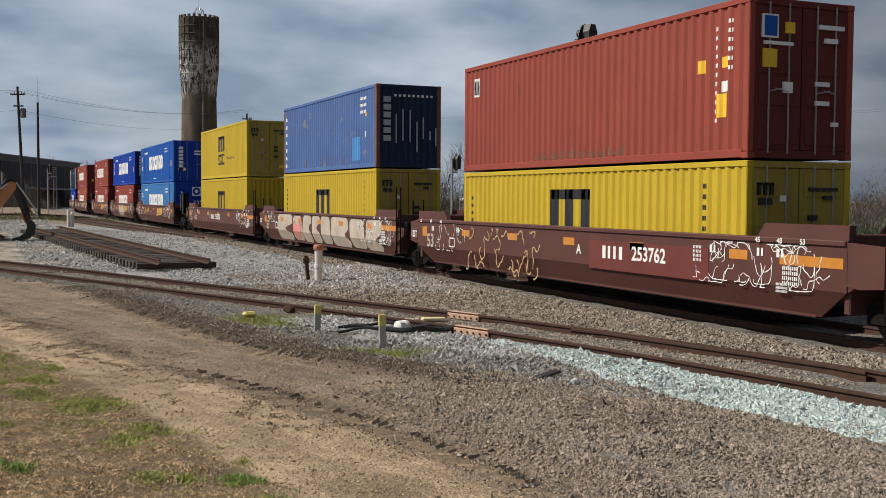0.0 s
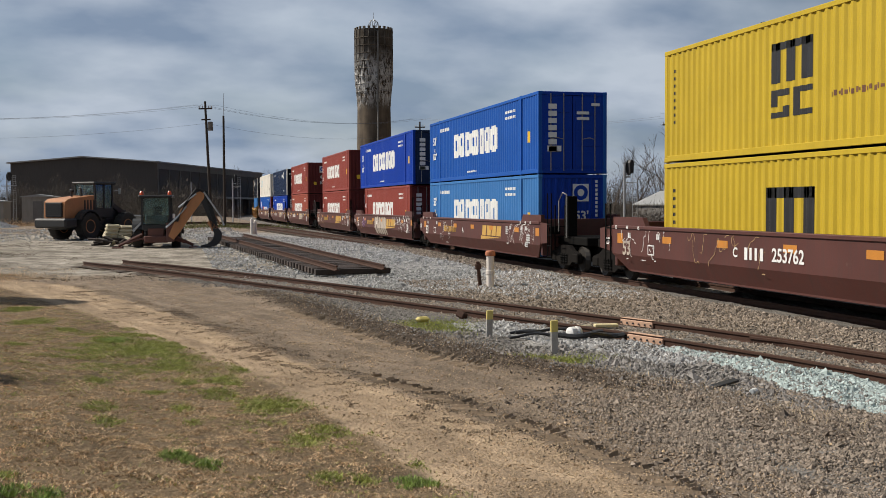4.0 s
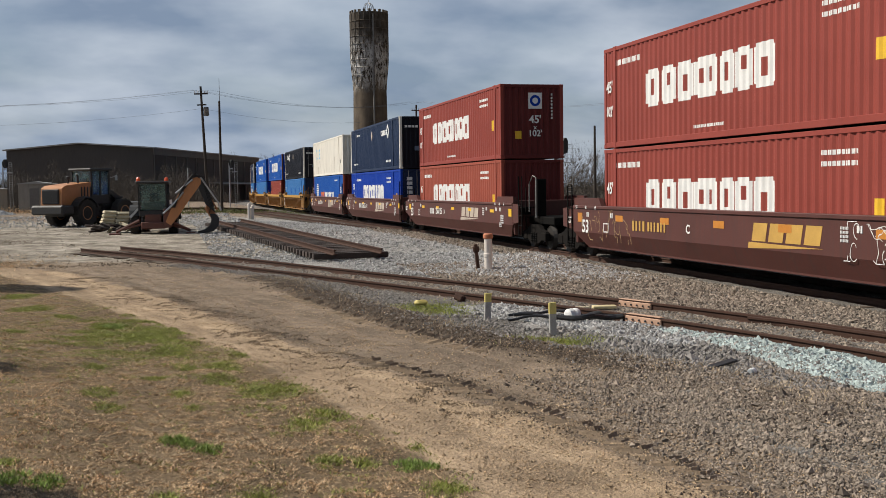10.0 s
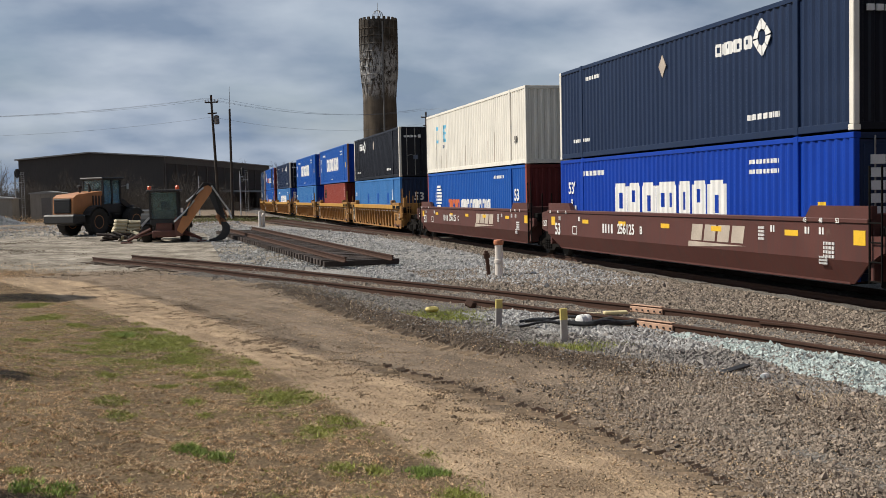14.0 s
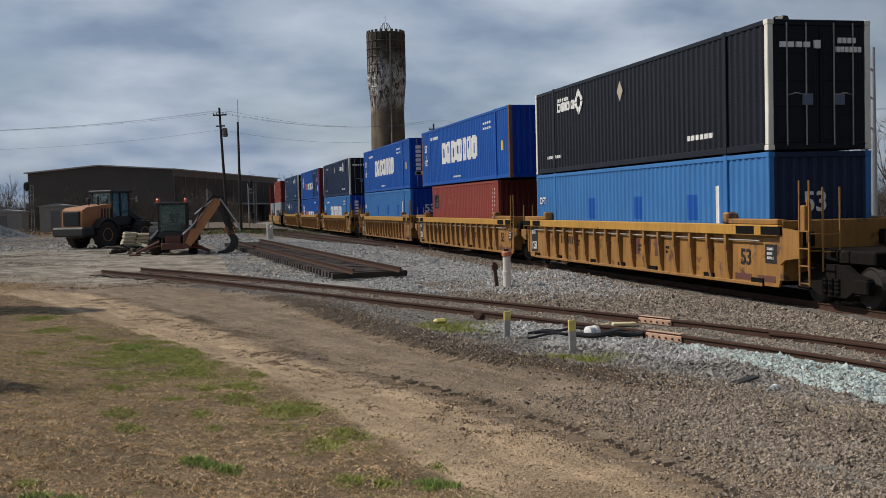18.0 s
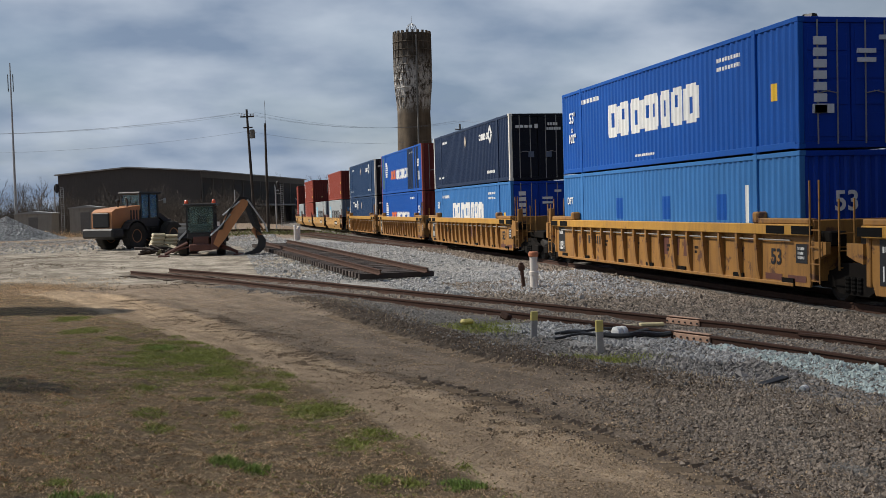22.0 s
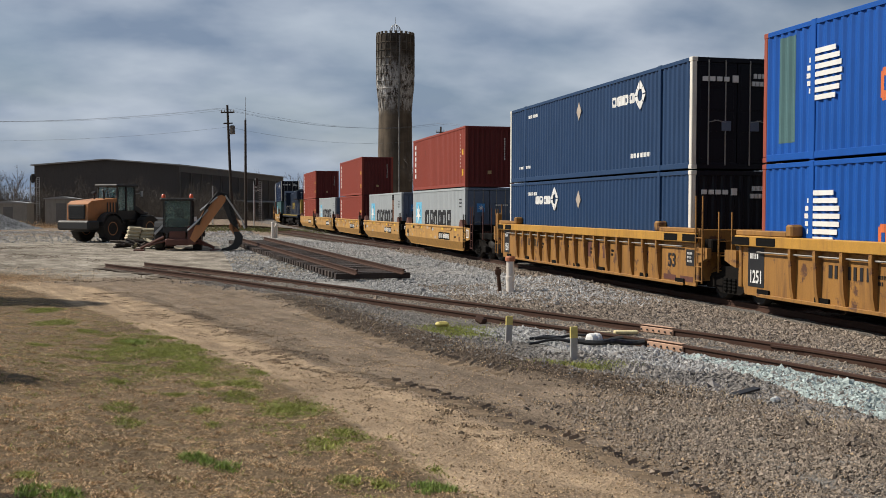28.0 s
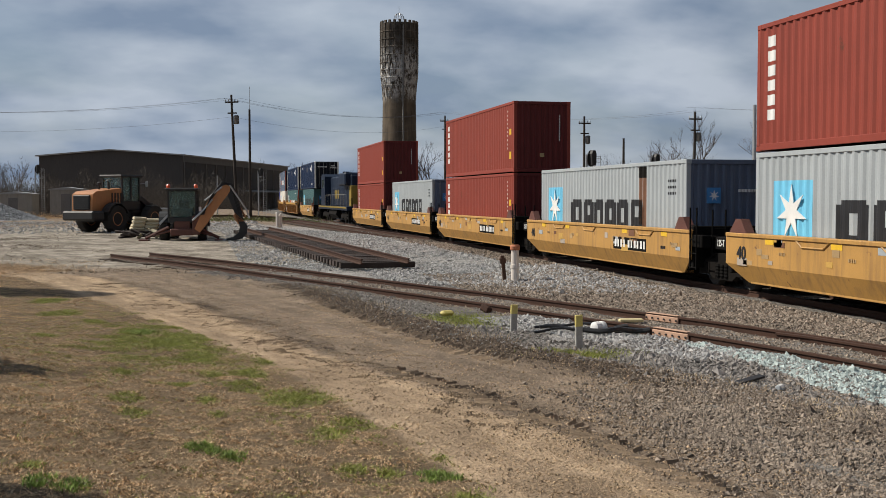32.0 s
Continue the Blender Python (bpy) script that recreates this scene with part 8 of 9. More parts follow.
def backhoe():
    """Seen from behind: the digging arm swings out to +x, the loader end lies at +y."""
    x, y = -0.62, 54.4
    ob = thing("backhoe", "orange backhoe with its digging arm folded to the ground", "backhoe", m=pose(x, y, gz(x, y), 0, 0, -4) @ Matrix.Scale(0.93, 4))
    part("chassis", lambda bm: [box(bm, -0.42, 0.42, -0.5, 3.4, 0.55, 1.05, 0.04), box(bm, -0.62, 0.62, -0.65, -0.15, 0.30, 0.66, 0.05)], M["machred"], ob)
    part("hood", lambda bm: prism(bm, [(1.2, 1.05), (1.2, 1.75), (3.1, 1.60), (3.35, 1.05)], "x", -0.5, 0.5), M["mach"], ob)
    cab = part("cab", lambda bm: box(bm, -0.72, 0.72, -0.45, 1.15, 0.95, 1.25, 0.03), M["mdark"], ob, "glazed cab")
    part("cab_roof", lambda bm: box(bm, -0.85, 0.85, -0.65, 1.25, 2.66, 2.80, 0.04), M["mdark"], cab)
    for xx in (-0.70, 0.70):
        for yy in (-0.42, 0.35, 1.12):
            part("pillar", lambda bm: box(bm, xx - 0.045, xx + 0.045, yy - 0.045, yy + 0.045, 1.25, 2.67), M["mdark"], cab)
        part("side_window", lambda bm: box(bm, xx - 0.01, xx + 0.01, -0.37, 1.07, 1.27, 2.65), M["glass"], cab)
    for yy in (-0.42, 1.12):
        part("window", lambda bm: box(bm, -0.65, 0.65, yy - 0.01, yy + 0.01, 1.27, 2.65), M["glass"], cab)
    part("seat", lambda bm: [box(bm, -0.25, 0.25, 0.2, 0.7, 1.3, 1.6, 0.05), box(bm, -0.25, 0.25, 0.62, 0.75, 1.6, 2.2, 0.05)], M["mdark"], cab)
    for xx in (-0.7, 0.72):
        part("beacon", lambda bm: lathe(bm, [(0.10, 0), (0.10, 0.14), (0.06, 0.20)], 10, (xx, -0.45, 2.80)), M["beacon"], ob, "orange-red beacon")
    for xx in (-0.45, -0.15, 0.15, 0.45):
        part("work_lamp", lambda bm: box(bm, xx - 0.08, xx + 0.08, -0.70, -0.62, 2.66, 2.78, 0.01), M["mdark"], ob)
    for xx in (-0.98, 0.98):
        wheel(ob, xx, 0.45, 0.72, 0.72, 0.45, 12)
        wheel(ob, xx * 0.92, 2.75, 0.48, 0.48, 0.35, 10)
        part("fender", lambda bm: prism(bm, [(0.45 + 0.85 * math.cos(a), 0.72 + 0.85 * math.sin(a)) for a in np.linspace(0.3, 2.8, 8)] + [(0.45 + 0.79 * math.cos(a), 0.72 + 0.79 * math.sin(a)) for a in np.linspace(2.8, 0.3, 8)], "x", xx - 0.25, xx + 0.25), M["mdark"], ob)
    for sg in (-1, 1):
        part("stabiliser", lambda bm: [tube(bm, [(sg * 0.7, -0.45, 0.75), (sg * 1.9, -0.45, 0.16)], 0.09, 6), tube(bm, [(sg * 0.6, -0.5, 0.55), (sg * 1.5, -0.5, 0.30)], 0.06, 6), box(bm, sg * 1.95 - 0.28, sg * 1.95 + 0.28, -0.7, -0.2, 0.0, 0.10, 0.02)], M["machred"], ob)
        part("loader_arm", lambda bm: prism(bm, [(0.9, 1.35), (1.1, 1.55), (3.1, 1.30), (4.1, 0.85), (4.0, 0.65), (2.9, 1.05)], "x", sg * 0.62 - 0.07, sg * 0.62 + 0.07), M["mdark"], ob)
    part("loader_bucket", lambda bm: prism(bm, [(4.0, 1.6), (3.95, 0.95), (4.15, 0.65), (5.0, 0.75), (5.0, 0.82), (4.3, 0.85), (4.18, 1.05), (4.2, 1.65)], "x", -1.15, 1.15), M["mdark"], ob)
    for i in range(6):
        part("bucket_tooth", lambda bm: box(bm, -1.0 + i * 0.4 - 0.1, -1.0 + i * 0.4 + 0.1, 3.9, 4.0, 1.5, 1.78), M["white"], ob)
    part("swing_post", lambda bm: [box(bm, 0.55, 0.95, -0.95, -0.6, 0.35, 1.35, 0.04)], M["machred"], ob)
    part("boom", lambda bm: [prism(bm, [(0.66, 0.66), (0.92, 0.46), (1.30, 0.92), (1.72, 1.55), (2.50, 2.62), (2.52, 2.86), (2.30, 2.98), (2.02, 2.86), (1.30, 2.05), (1.02, 1.50)], "y", -0.96, -0.74)], M["mach"], ob, "orange boom plates")
    part("boom_ram", lambda bm: [tube(bm, [(0.55, -1.02, 1.1), (1.15, -1.02, 1.65), (1.6, -1.02, 2.2)], 0.055, 6), tube(bm, [(1.2, -1.04, 2.15), (2.1, -1.04, 2.85)], 0.05, 6)], M["galv"], ob)
    part("stick", lambda bm: prism(bm, [(2.16, 2.92), (2.46, 3.06), (2.72, 2.70), (3.20, 1.10), (2.92, 0.98), (2.42, 2.30)], "y", -0.93, -0.77), M["mdark"], ob, "dark stick with hoses")
    part("stick_brace", lambda bm: [prism(bm, [(2.75, 1.5), (3.2, 1.1), (3.2, 0.85), (2.9, 0.9), (2.65, 1.3)], "y", -0.93, -0.77), tube(bm, [(2.55, -0.7, 2.6), (3.30, -0.7, 1.25)], 0.05, 6)], M["mach"], ob)
    part("stick_ram", lambda bm: tube(bm, [(2.5, -1.0, 2.95), (3.35, -1.0, 1.65), (3.5, -1.0, 1.2)], 0.05, 6), M["galv"], ob)
    part("digging_bucket", lambda bm: prism(bm, [(2.92, 1.02), (3.22, 1.05), (3.40, 0.80), (3.36, 0.42), (3.12, 0.14), (2.62, 0.04), (2.30, 0.06), (2.30, 0.14), (2.66, 0.24), (2.92, 0.46), (3.00, 0.74)], "y", -1.15, -0.55), M["mdark"], ob)
    for i in range(4):
        part("bucket_tooth", lambda bm: prism(bm, [(2.32, 0.06), (2.10, 0.05), (2.32, 0.14)], "y", -1.1 + i * 0.16, -1.03 + i * 0.16), M["galv"], ob)
    for k in range(4):
        part("hydraulic_hose", lambda bm: tube(bm, [(1.0 + 0.05 * k, -1.0 - 0.03 * k, 1.4), (1.5, -1.02 - 0.03 * k, 2.15 + 0.06 * k), (2.1, -1.02, 2.98 + 0.05 * k), (2.5 + 0.05 * k, -1.0, 3.0), (2.72 + 0.06 * k, -0.98, 2.2), (2.95 + 0.06 * k, -0.98, 1.4)], 0.028, 5), M["hose"], ob)
    part("control_panel", lambda bm: box(bm, -0.55, 0.55, -0.36, -0.12, 1.26, 1.72, 0.04), M["panelteal"], cab, "teal grey control panel")
    part("side_shield", lambda bm: prism(bm, [(-1.22, 0.95), (-0.76, 1.42), (-0.74, 1.30), (-1.14, 0.86)], "y", -0.35, 1.05), M["galv"], ob)
    part("steering_column", lambda bm: tube(bm, [(0.0, 0.75, 1.25), (0.05, 0.55, 1.85)], 0.05, 6), M["mdark"], cab)


backhoe()


def tarp_pile():
    x, y = -2.55, 56.6
    ob = thing("tarpaulin_load", "cream sacks stacked on dark scrap timber", "sacks", m=pose(x, y, gz(x, y), 0, 0, 6) @ Matrix.Scale(0.94, 4))
    rr = random.Random(2)
    for j in range(4):
        for i in range(2):
            def sack(bm):
                box(bm, -0.36, 0.36, -0.35, 0.35, 0, 0.20, 0.07)
                for v in bm.verts:
                    v.co += Vector((rr.uniform(-0.03, 0.03), rr.uniform(-0.03, 0.03), rr.uniform(-0.02, 0.02)))
            part("sack", sack, M["sack"], ob, at=pose(-0.40 + 0.70 * i + 0.05 * j, 0, 0.40 + 0.19 * j - 0.08 * i, 0, 3 + rr.uniform(-3, 3), rr.uniform(-6, 6)))
    for i in range(26):
        def scrap(bm):
            box(bm, -0.40, 0.40, -0.10, 0.10, -0.05, 0.05, 0.02)
        part("scrap_timber", scrap, M["newtie"], ob, at=pose(rr.uniform(-1.3, 1.6), rr.uniform(-0.9, 0.1), rr.uniform(0.06, 0.42), rr.uniform(-14, 14), rr.uniform(-22, 22), rr.uniform(0, 180)))
    for i in range(5):
        def scrap(bm):
            box(bm, -0.22, 0.22, -0.12, 0.12, -0.03, 0.03, 0.02)
        part("torn_sheet", scrap, M["sack"], ob, at=pose(rr.uniform(-1.0, 1.1), rr.uniform(-1.0, -0.7), rr.uniform(0.15, 0.45), rr.uniform(-25, 25), rr.uniform(-40, 40), rr.uniform(0, 180)))


tarp_pile()


def stake(x, y, h, w, lean):
    ob = thing("marker_stake", "weathered flat stake with a yellow painted top", "marker stake", "marker stakes", m=pose(x, y, gz(x, y), 0, lean, 8))
    part("lower", lambda bm: box(bm, -w / 2, w / 2, -0.02, 0.02, -0.08, h * 0.68, 0.006), M["stake"], ob)
    part("painted_top", lambda bm: box(bm, -w / 2 - 0.002, w / 2 + 0.002, -0.022, 0.022, h * 0.66, h, 0.006), M["stakeyellow"], ob, "yellow painted top")
    return ob


stake(5.26, 17.44, 0.46, 0.115, 2)
stake(5.66, 15.31, 0.52, 0.115, -1)


def vent_pipe():
    x, y = 8.36, 27.58
    ob = thing("vent_pipe", "white plastic pipe with an orange-brown cap", "pipe", m=pose(x, y, gz(x, y)))
    part("pipe", lambda bm: lathe(bm, [(0.105, -0.1), (0.105, 0.36), (0.122, 0.37), (0.122, 0.46), (0.105, 0.47), (0.105, 0.86)], 20), M["pvc"], ob)
    part("cap", lambda bm: lathe(bm, [(0.125, 0.86), (0.135, 0.88), (0.135, 0.96), (0.11, 1.0)], 20), M["terracotta"], ob, "orange-brown cap")
    ob = thing("stub_post", "short rusty iron post in the gravel", "post", m=pose(x - 0.18, y + 0.35, gz(x, y) - 0.02, 0, -6, 0))
    part("post", lambda bm: box(bm, -0.045, 0.045, -0.045, 0.045, -0.1, 0.72, 0.01), M["rail"], ob)
    part("head", lambda bm: box(bm, -0.08, 0.08, -0.06, 0.06, 0.50, 0.66, 0.02), M["rail"], ob)


vent_pipe()
for dx, h in ((0.0, 1.1), (0.28, 1.0), (0.16, 0.85)):
    x, y = 5.6 + dx, 76.3 + dx
    _p = thing("marker_post", "white plastic marker post", "marker post", "white marker posts", m=pose(x, y, gz(x, y)))
    part("post", lambda bm: lathe(bm, [(0.10, -0.1), (0.10, h - 0.05), (0.06, h)], 12), M["pvc"], _p)


def siding_bits():
    def at_y(y, off):
        x0, x1 = float(SIDING_X(y - 0.5)), float(SIDING_X(y + 0.5))
        a = math.degrees(math.atan2(1.0, x1 - x0))
        nx, ny = math.sin(radians(a)), -math.cos(radians(a))
        return float(SIDING_X(y)) + nx * off, y + ny * off, a - 90
    for y, off in ((17.95, 0.7525), (16.25, -0.7525)):
        x, yy, a = at_y(y, off)
        ob = thing("joint_bar", "new orange-rust joint bar bolted across a rail", "rail joint bar", "rail joint bars", m=pose(x, yy, 0.25, 0, 0, a))
        for sg in (-1, 1):
            part("bar", lambda bm: box(bm, sg * 0.022, sg * 0.055, -0.42, 0.42, -0.125, -0.02, 0.008), M["joint"], ob, key=("jb", sg))
        part("cover_plate", lambda bm: box(bm, -0.05, 0.05, -0.40, 0.40, 0.004, 0.016, 0.004), M["joint"], ob, key="jc")
        for k in range(6):
            part("bolt", lambda bm: lathe(bm, [(0.018, 0.055), (0.018, 0.075), (0.010, 0.078)], 6, (0, -0.38 + 0.152 * k, -0.075), "x"), M["mdark"], ob, key=("jbolt", k)).matrix_basis = pose(0, 0, 0, 0, 0, 180)
    x, yy, a = at_y(18.1, 0.1)
    ob = thing("wood_block", "pale yellow painted timber block on the ties", "timber", m=pose(x, yy, 0.14, 0, 0, a + 62))
    part("block", lambda bm: box(bm, -0.07, 0.07, -0.22, 0.22, 0, 0.06, 0.015), M["palewood"], ob)
    ob = thing("wood_plank", "pale split plank lying on the ties", "timber", m=pose(x - 0.45, yy + 0.1, 0.14, 0, 0, a + 70))
    part("plank", lambda bm: box(bm, -0.05, 0.05, -0.20, 0.20, 0, 0.04, 0.01), M["sack"], ob)
    for k, (x0, y0, x1, y1, r) in enumerate(((5.43, 16.8, 7.2, 16.55, 0.022), (5.6, 16.95, 7.3, 16.7, 0.03), (6.1, 16.5, 7.35, 16.45, 0.045), (6.3, 16.95, 7.2, 17.05, 0.03), (5.6, 17.4, 6.9, 17.5, 0.025))):
        ob = thing("black_hose", "black rubber hose lying on the gravel", "hose", "loose hoses")
        pts = [(x0 + (x1 - x0) * u, y0 + (y1 - y0) * u + 0.10 * math.sin(u * 7 + k), gz(x0 + (x1 - x0) * u, y0 + (y1 - y0) * u) + r + 0.03 + 0.05 * math.sin(u * 5 + k) ** 2) for u in np.linspace(0, 1, 12)]
        part("hose", lambda bm: tube(bm, pts, r, 7), M["hose"], ob)
    ob = thing("white_drum", "dented white plastic drum lying on its side", "drum", m=pose(6.55, 16.75, gz(6.4, 16.75) + 0.11, 0, 0, 20) @ Matrix.Scale(0.70, 4))
    part("body", lambda bm: lathe(bm, [(0.07, -0.19), (0.14, -0.16), (0.15, -0.05), (0.13, 0.0), (0.15, 0.05), (0.135, 0.14), (0.09, 0.18)], 16, (0, 0, 0), "x"), M["white"], ob)
    part("cap", lambda bm: lathe(bm, [(0.06, 0.17), (0.06, 0.225), (0.03, 0.23)], 12, (0, 0, 0), "x"), M["hose"], ob)
    ob = thing("crushed_can", "crushed pale blue and white can on the gravel", "can", m=pose(6.66, 11.25, gz(6.66, 11.25) + 0.03, 0, 0, 35) @ Matrix.Scale(0.7, 4))
    part("can", lambda bm: lathe(bm, [(0.04, -0.11), (0.055, -0.09), (0.05, 0.0), (0.058, 0.06), (0.04, 0.11)], 12, (0, 0, 0), "x"), M["c_grey"], ob)
    part("label_band", lambda bm: lathe(bm, [(0.0575, -0.06), (0.0585, -0.02), (0.0595, 0.02), (0.0605, 0.04)], 12, (0, 0, 0), "x"), M["white"], ob)
    ob = thing("steel_plate", "dark bent steel plate half under gravel", "plate", m=pose(6.55, 11.75, gz(6.55, 11.75) + 0.05, 8, -6, 20))
    part("plate", lambda bm: box(bm, -0.22, 0.22, -0.05, 0.05, -0.015, 0.015, 0.006), M["mdark"], ob)
    ob = thing("yellow_lump", "crumpled yellow plastic on weeds", "plastic scrap", m=pose(4.68, 19.93, gz(4.68, 19.93) + 0.03, 0, 0, 15))
    part("scrap", lambda bm: box(bm, -0.13, 0.13, -0.08, 0.08, 0, 0.10, 0.04), M["stakeyellow"], ob)
    x, yy, a = at_y(20.9, -1.05)
    ob = thing("rail_anchor", "dark broken iron lump beside the rail", "iron scrap", m=pose(x, yy, gz(x, yy) + 0.06, 20, 15, 40))
    part("lump", lambda bm: box(bm, -0.08, 0.08, -0.11, 0.11, -0.05, 0.09, 0.03), M["rail"], ob)
    # switch rod gear between the rails nearer by
    x, yy, a = at_y(13.2, 0.0)
    ob = thing("guard_rail", "short worn inner guard rail bolted to the ties", "guard rail", m=pose(x, yy, 0.0, 0, 0, a))
    part("rail", sweep_rail(bmesh.new(), [(0.52, -3.2), (0.62, -2.6), (0.62, 1.6), (0.50, 2.2)], 0.24), M["rail"], ob)
    for k in range(4):
        part("chair_plate", lambda bm: box(bm, 0.40, 0.90, -2.6 + 1.3 * k - 0.09, -2.6 + 1.3 * k + 0.09, 0.075, 0.11, 0.01), M["rail"], ob)


siding_bits()


# ---- loose stone, soil and grass ----
def octa():
    """A lump of eight faces, the coarse shape of a broken stone."""
    v = np.array([(1, 0, 0.1), (0.1, 1, -0.1), (-1, 0.1, 0), (0, -1, 0.15), (0.15, 0.1, 0.9), (-0.1, 0, -0.9)], float)
    f = np.array([(0, 1, 4), (1, 2, 4), (2, 3, 4), (3, 0, 4), (1, 0, 5), (2, 1, 5), (3, 2, 5), (0, 3, 5)])
    return v, f


def stones(name, label, n, bounds, weight, size, material, seed, category="gravel", sink=0.25):
    """Many angular stones, joined; weight(x, y) gives the chance that one lies there."""
    rs = np.random.RandomState(seed)
    pts = np.zeros((0, 2))
    for _ in range(60):
        q = np.column_stack([rs.uniform(bounds[0], bounds[1], n), rs.uniform(bounds[2], bounds[3], n)])
        pts = np.vstack([pts, q[rs.rand(n) < weight(q[:, 0], q[:, 1])]])
        if len(pts) >= n:
            break
    pts = pts[:n]
    n = len(pts)
    v0, f0 = octa()
    s = size * np.exp(rs.normal(0, 0.35, n))
    sc = s[:, None] * rs.uniform(0.55, 1.15, (n, 3))
    v = v0[None] * (1 + rs.uniform(-0.30, 0.30, (n, 6, 1))) * sc[:, None, :]
    a = rs.rand(n) * 2 * np.pi
    t = rs.normal(0, 0.5, n)
    ca, sa, ct, st = np.cos(a)[:, None], np.sin(a)[:, None], np.cos(t)[:, None], np.sin(t)[:, None]
    x, y, z = v[..., 0], v[..., 1] * ct - v[..., 2] * st, v[..., 1] * st + v[..., 2] * ct
    x, y = x * ca - y * sa, x * sa + y * ca
    w = np.stack([x + pts[:, :1], y + pts[:, 1:], z + (ground_z(pts[:, 0], pts[:, 1]) + s * (0.5 - sink))[:, None]], -1)
    f = (f0[None] + (np.arange(n) * 6)[:, None, None]).reshape(-1)
    return raw_mesh(name, w.reshape(-1, 3), f, 3, material, "stuff", label, category)


def off_siding(x, y):
    return x - SIDING_X(y)


def w_between(x, y):
    """Ballast between the turnout track and the main line."""
    return (off_siding(x, y) > 0.95) & (x < TRACK_X - 1.35)


LATTICE = np.random.RandomState(77).rand(256, 256)


def lump(x, y, size, k=0):
    """Uneven value noise 0..1 with lumps of that size in metres."""
    u, v = np.asarray(x) / size + 31.7 * k, np.asarray(y) / size + 17.3 * k
    i, j = np.floor(u).astype(int), np.floor(v).astype(int)
    f, g = u - i, v - j
    f, g = f * f * (3 - 2 * f), g * g * (3 - 2 * g)
    p = LATTICE
    return (p[i % 256, j % 256] * (1 - f) + p[(i + 1) % 256, j % 256] * f) * (1 - g) + (p[i % 256, (j + 1) % 256] * (1 - f) + p[(i + 1) % 256, (j + 1) % 256] * f) * g


def mottled(x, y, s, k=0.0):
    return 0.5 + 0.5 * wob(x, y, s, k)


stones("ballast", "brown-grey ballast stone beside the main line", 62000, (6.5, 12.6, 11, 31), lambda x, y: w_between(x, y) * (0.55 + 0.45 * mottled(x, y, 0.9)), 0.024, M["stone_dark"], 1)
stones("ballast", "brown-grey ballast stone beside the main line", 14000, (8.0, 12.7, 31, 60), lambda x, y: (x > 10.9 - 0.01 * (y - 31)) * 0.8, 0.042, M["stone_dark"], 2)
stones("ballast", "grey ballast stone between the turnout rails", 16000, (-2, 10, 10, 42), lambda x, y: (np.abs(off_siding(x, y)) < 1.15) * (np.abs(np.abs(off_siding(x, y)) - 0.78) > 0.10) * (0.35 + 0.65 * (y < 30)), 0.024, M["stone_dark"], 3, sink=0.6)
stones("pale_gravel", "pale new gravel heaped beside the pipe", 26000, (5.0, 12.2, 23.5, 36), lambda x, y: (off_siding(x, y) > 1.1) * (x < 12.0) * np.clip(np.exp(-(((x - 9.8) / 1.7) ** 2 + ((y - 28.6) / 3.2) ** 2)) * 1.5 + 0.35 * (y > 27) * mottled(x, y, 1.1, 2), 0, 1), 0.029, M["stone_pale"], 4)
stones("pale_gravel", "pale gravel scattered round the track panel", 20000, (1.5, 11.0, 33, 72), lambda x, y: (off_siding(x, y) > 0.8) * (0.15 + 0.85 * mottled(x, y, 0.6, 1) ** 2), 0.036, M["stone_pale"], 5)
stones("new_ballast", "blue-green new ballast banked against the turnout rail", 40000, (5.8, 9.6, 6.8, 15.2), lambda x, y: (off_siding(x, y) < -0.86) * (off_siding(x, y) > -2.35 + 0.28 * np.maximum(0, y - 11.2)) * 1.0, 0.0205, M["stone_teal"], 6)
stones("pale_gravel", "pale gravel round the stakes and hoses", 9000, (4.8, 8.2, 13.6, 19.5), lambda x, y: (off_siding(x, y) < -0.9) * (off_siding(x, y) > -2.3) * (0.25 + 0.75 * mottled(x, y, 1.6, 3)) * (x > DARK_X(y) + 0.55), 0.024, M["stone_pale"], 7)
stones("coarse_gravel", "brown-grey coarse stone spread beside the sandy track", 65000, (3.4, 9.5, 5.4, 13.2), lambda x, y: (off_siding(x, y) < -1.9) * sstep(3.6, 5.4, x) * (1 - sstep(10.5, 13.0, y)) * (0.45 + 0.55 * mottled(x, y, 1.4, 1)), 0.0145, M["stone_dark"], 8)
stones("gravel", "small pale stones along the churned bank", 12000, (-1, 6.6, 10, 34), lambda x, y: np.clip(1.2 * np.exp(-((x - DARK_X(y) - 0.7) / 0.6) ** 2), 0, 1) * (off_siding(x, y) < -0.9), 0.018, M["stone_grey"], 9)
stones("soil_clods", "dark clods of churned soil along the bank", 34000, (1.5, 7, 8.5, 28), lambda x, y: np.clip(np.exp(-((x - DARK_X(y)) / 0.42) ** 2) * 1.1, 0, 1) * (0.4 + 0.6 * mottled(x, y, 2.2)), 0.0125, M["clod"], 10, "soil")
stones("soil_clods", "crumbs of soil on the sandy track's edge", 7000, (0.0, 5.2, 6, 26), lambda x, y: np.clip(np.exp(-((x - ROAD_X(y) - 0.25) / 0.40) ** 2), 0, 1) * mottled(x, y, 2.0, 2), 0.008, M["clod"], 11, "soil")
stones("sand_crumbs", "dry sandy crumbs over track and dirt", 40000, (-4, 6.5, 6, 34), lambda x, y: (x > GRASS_X(y) - 0.2) * (x < DARK_X(y)) * np.clip(8 / np.maximum(y, 6.0), 0, 1) * (0.3 + 0.7 * mottled(x, y, 2.6, 1)), 0.0075, M["sand"], 12, "soil")
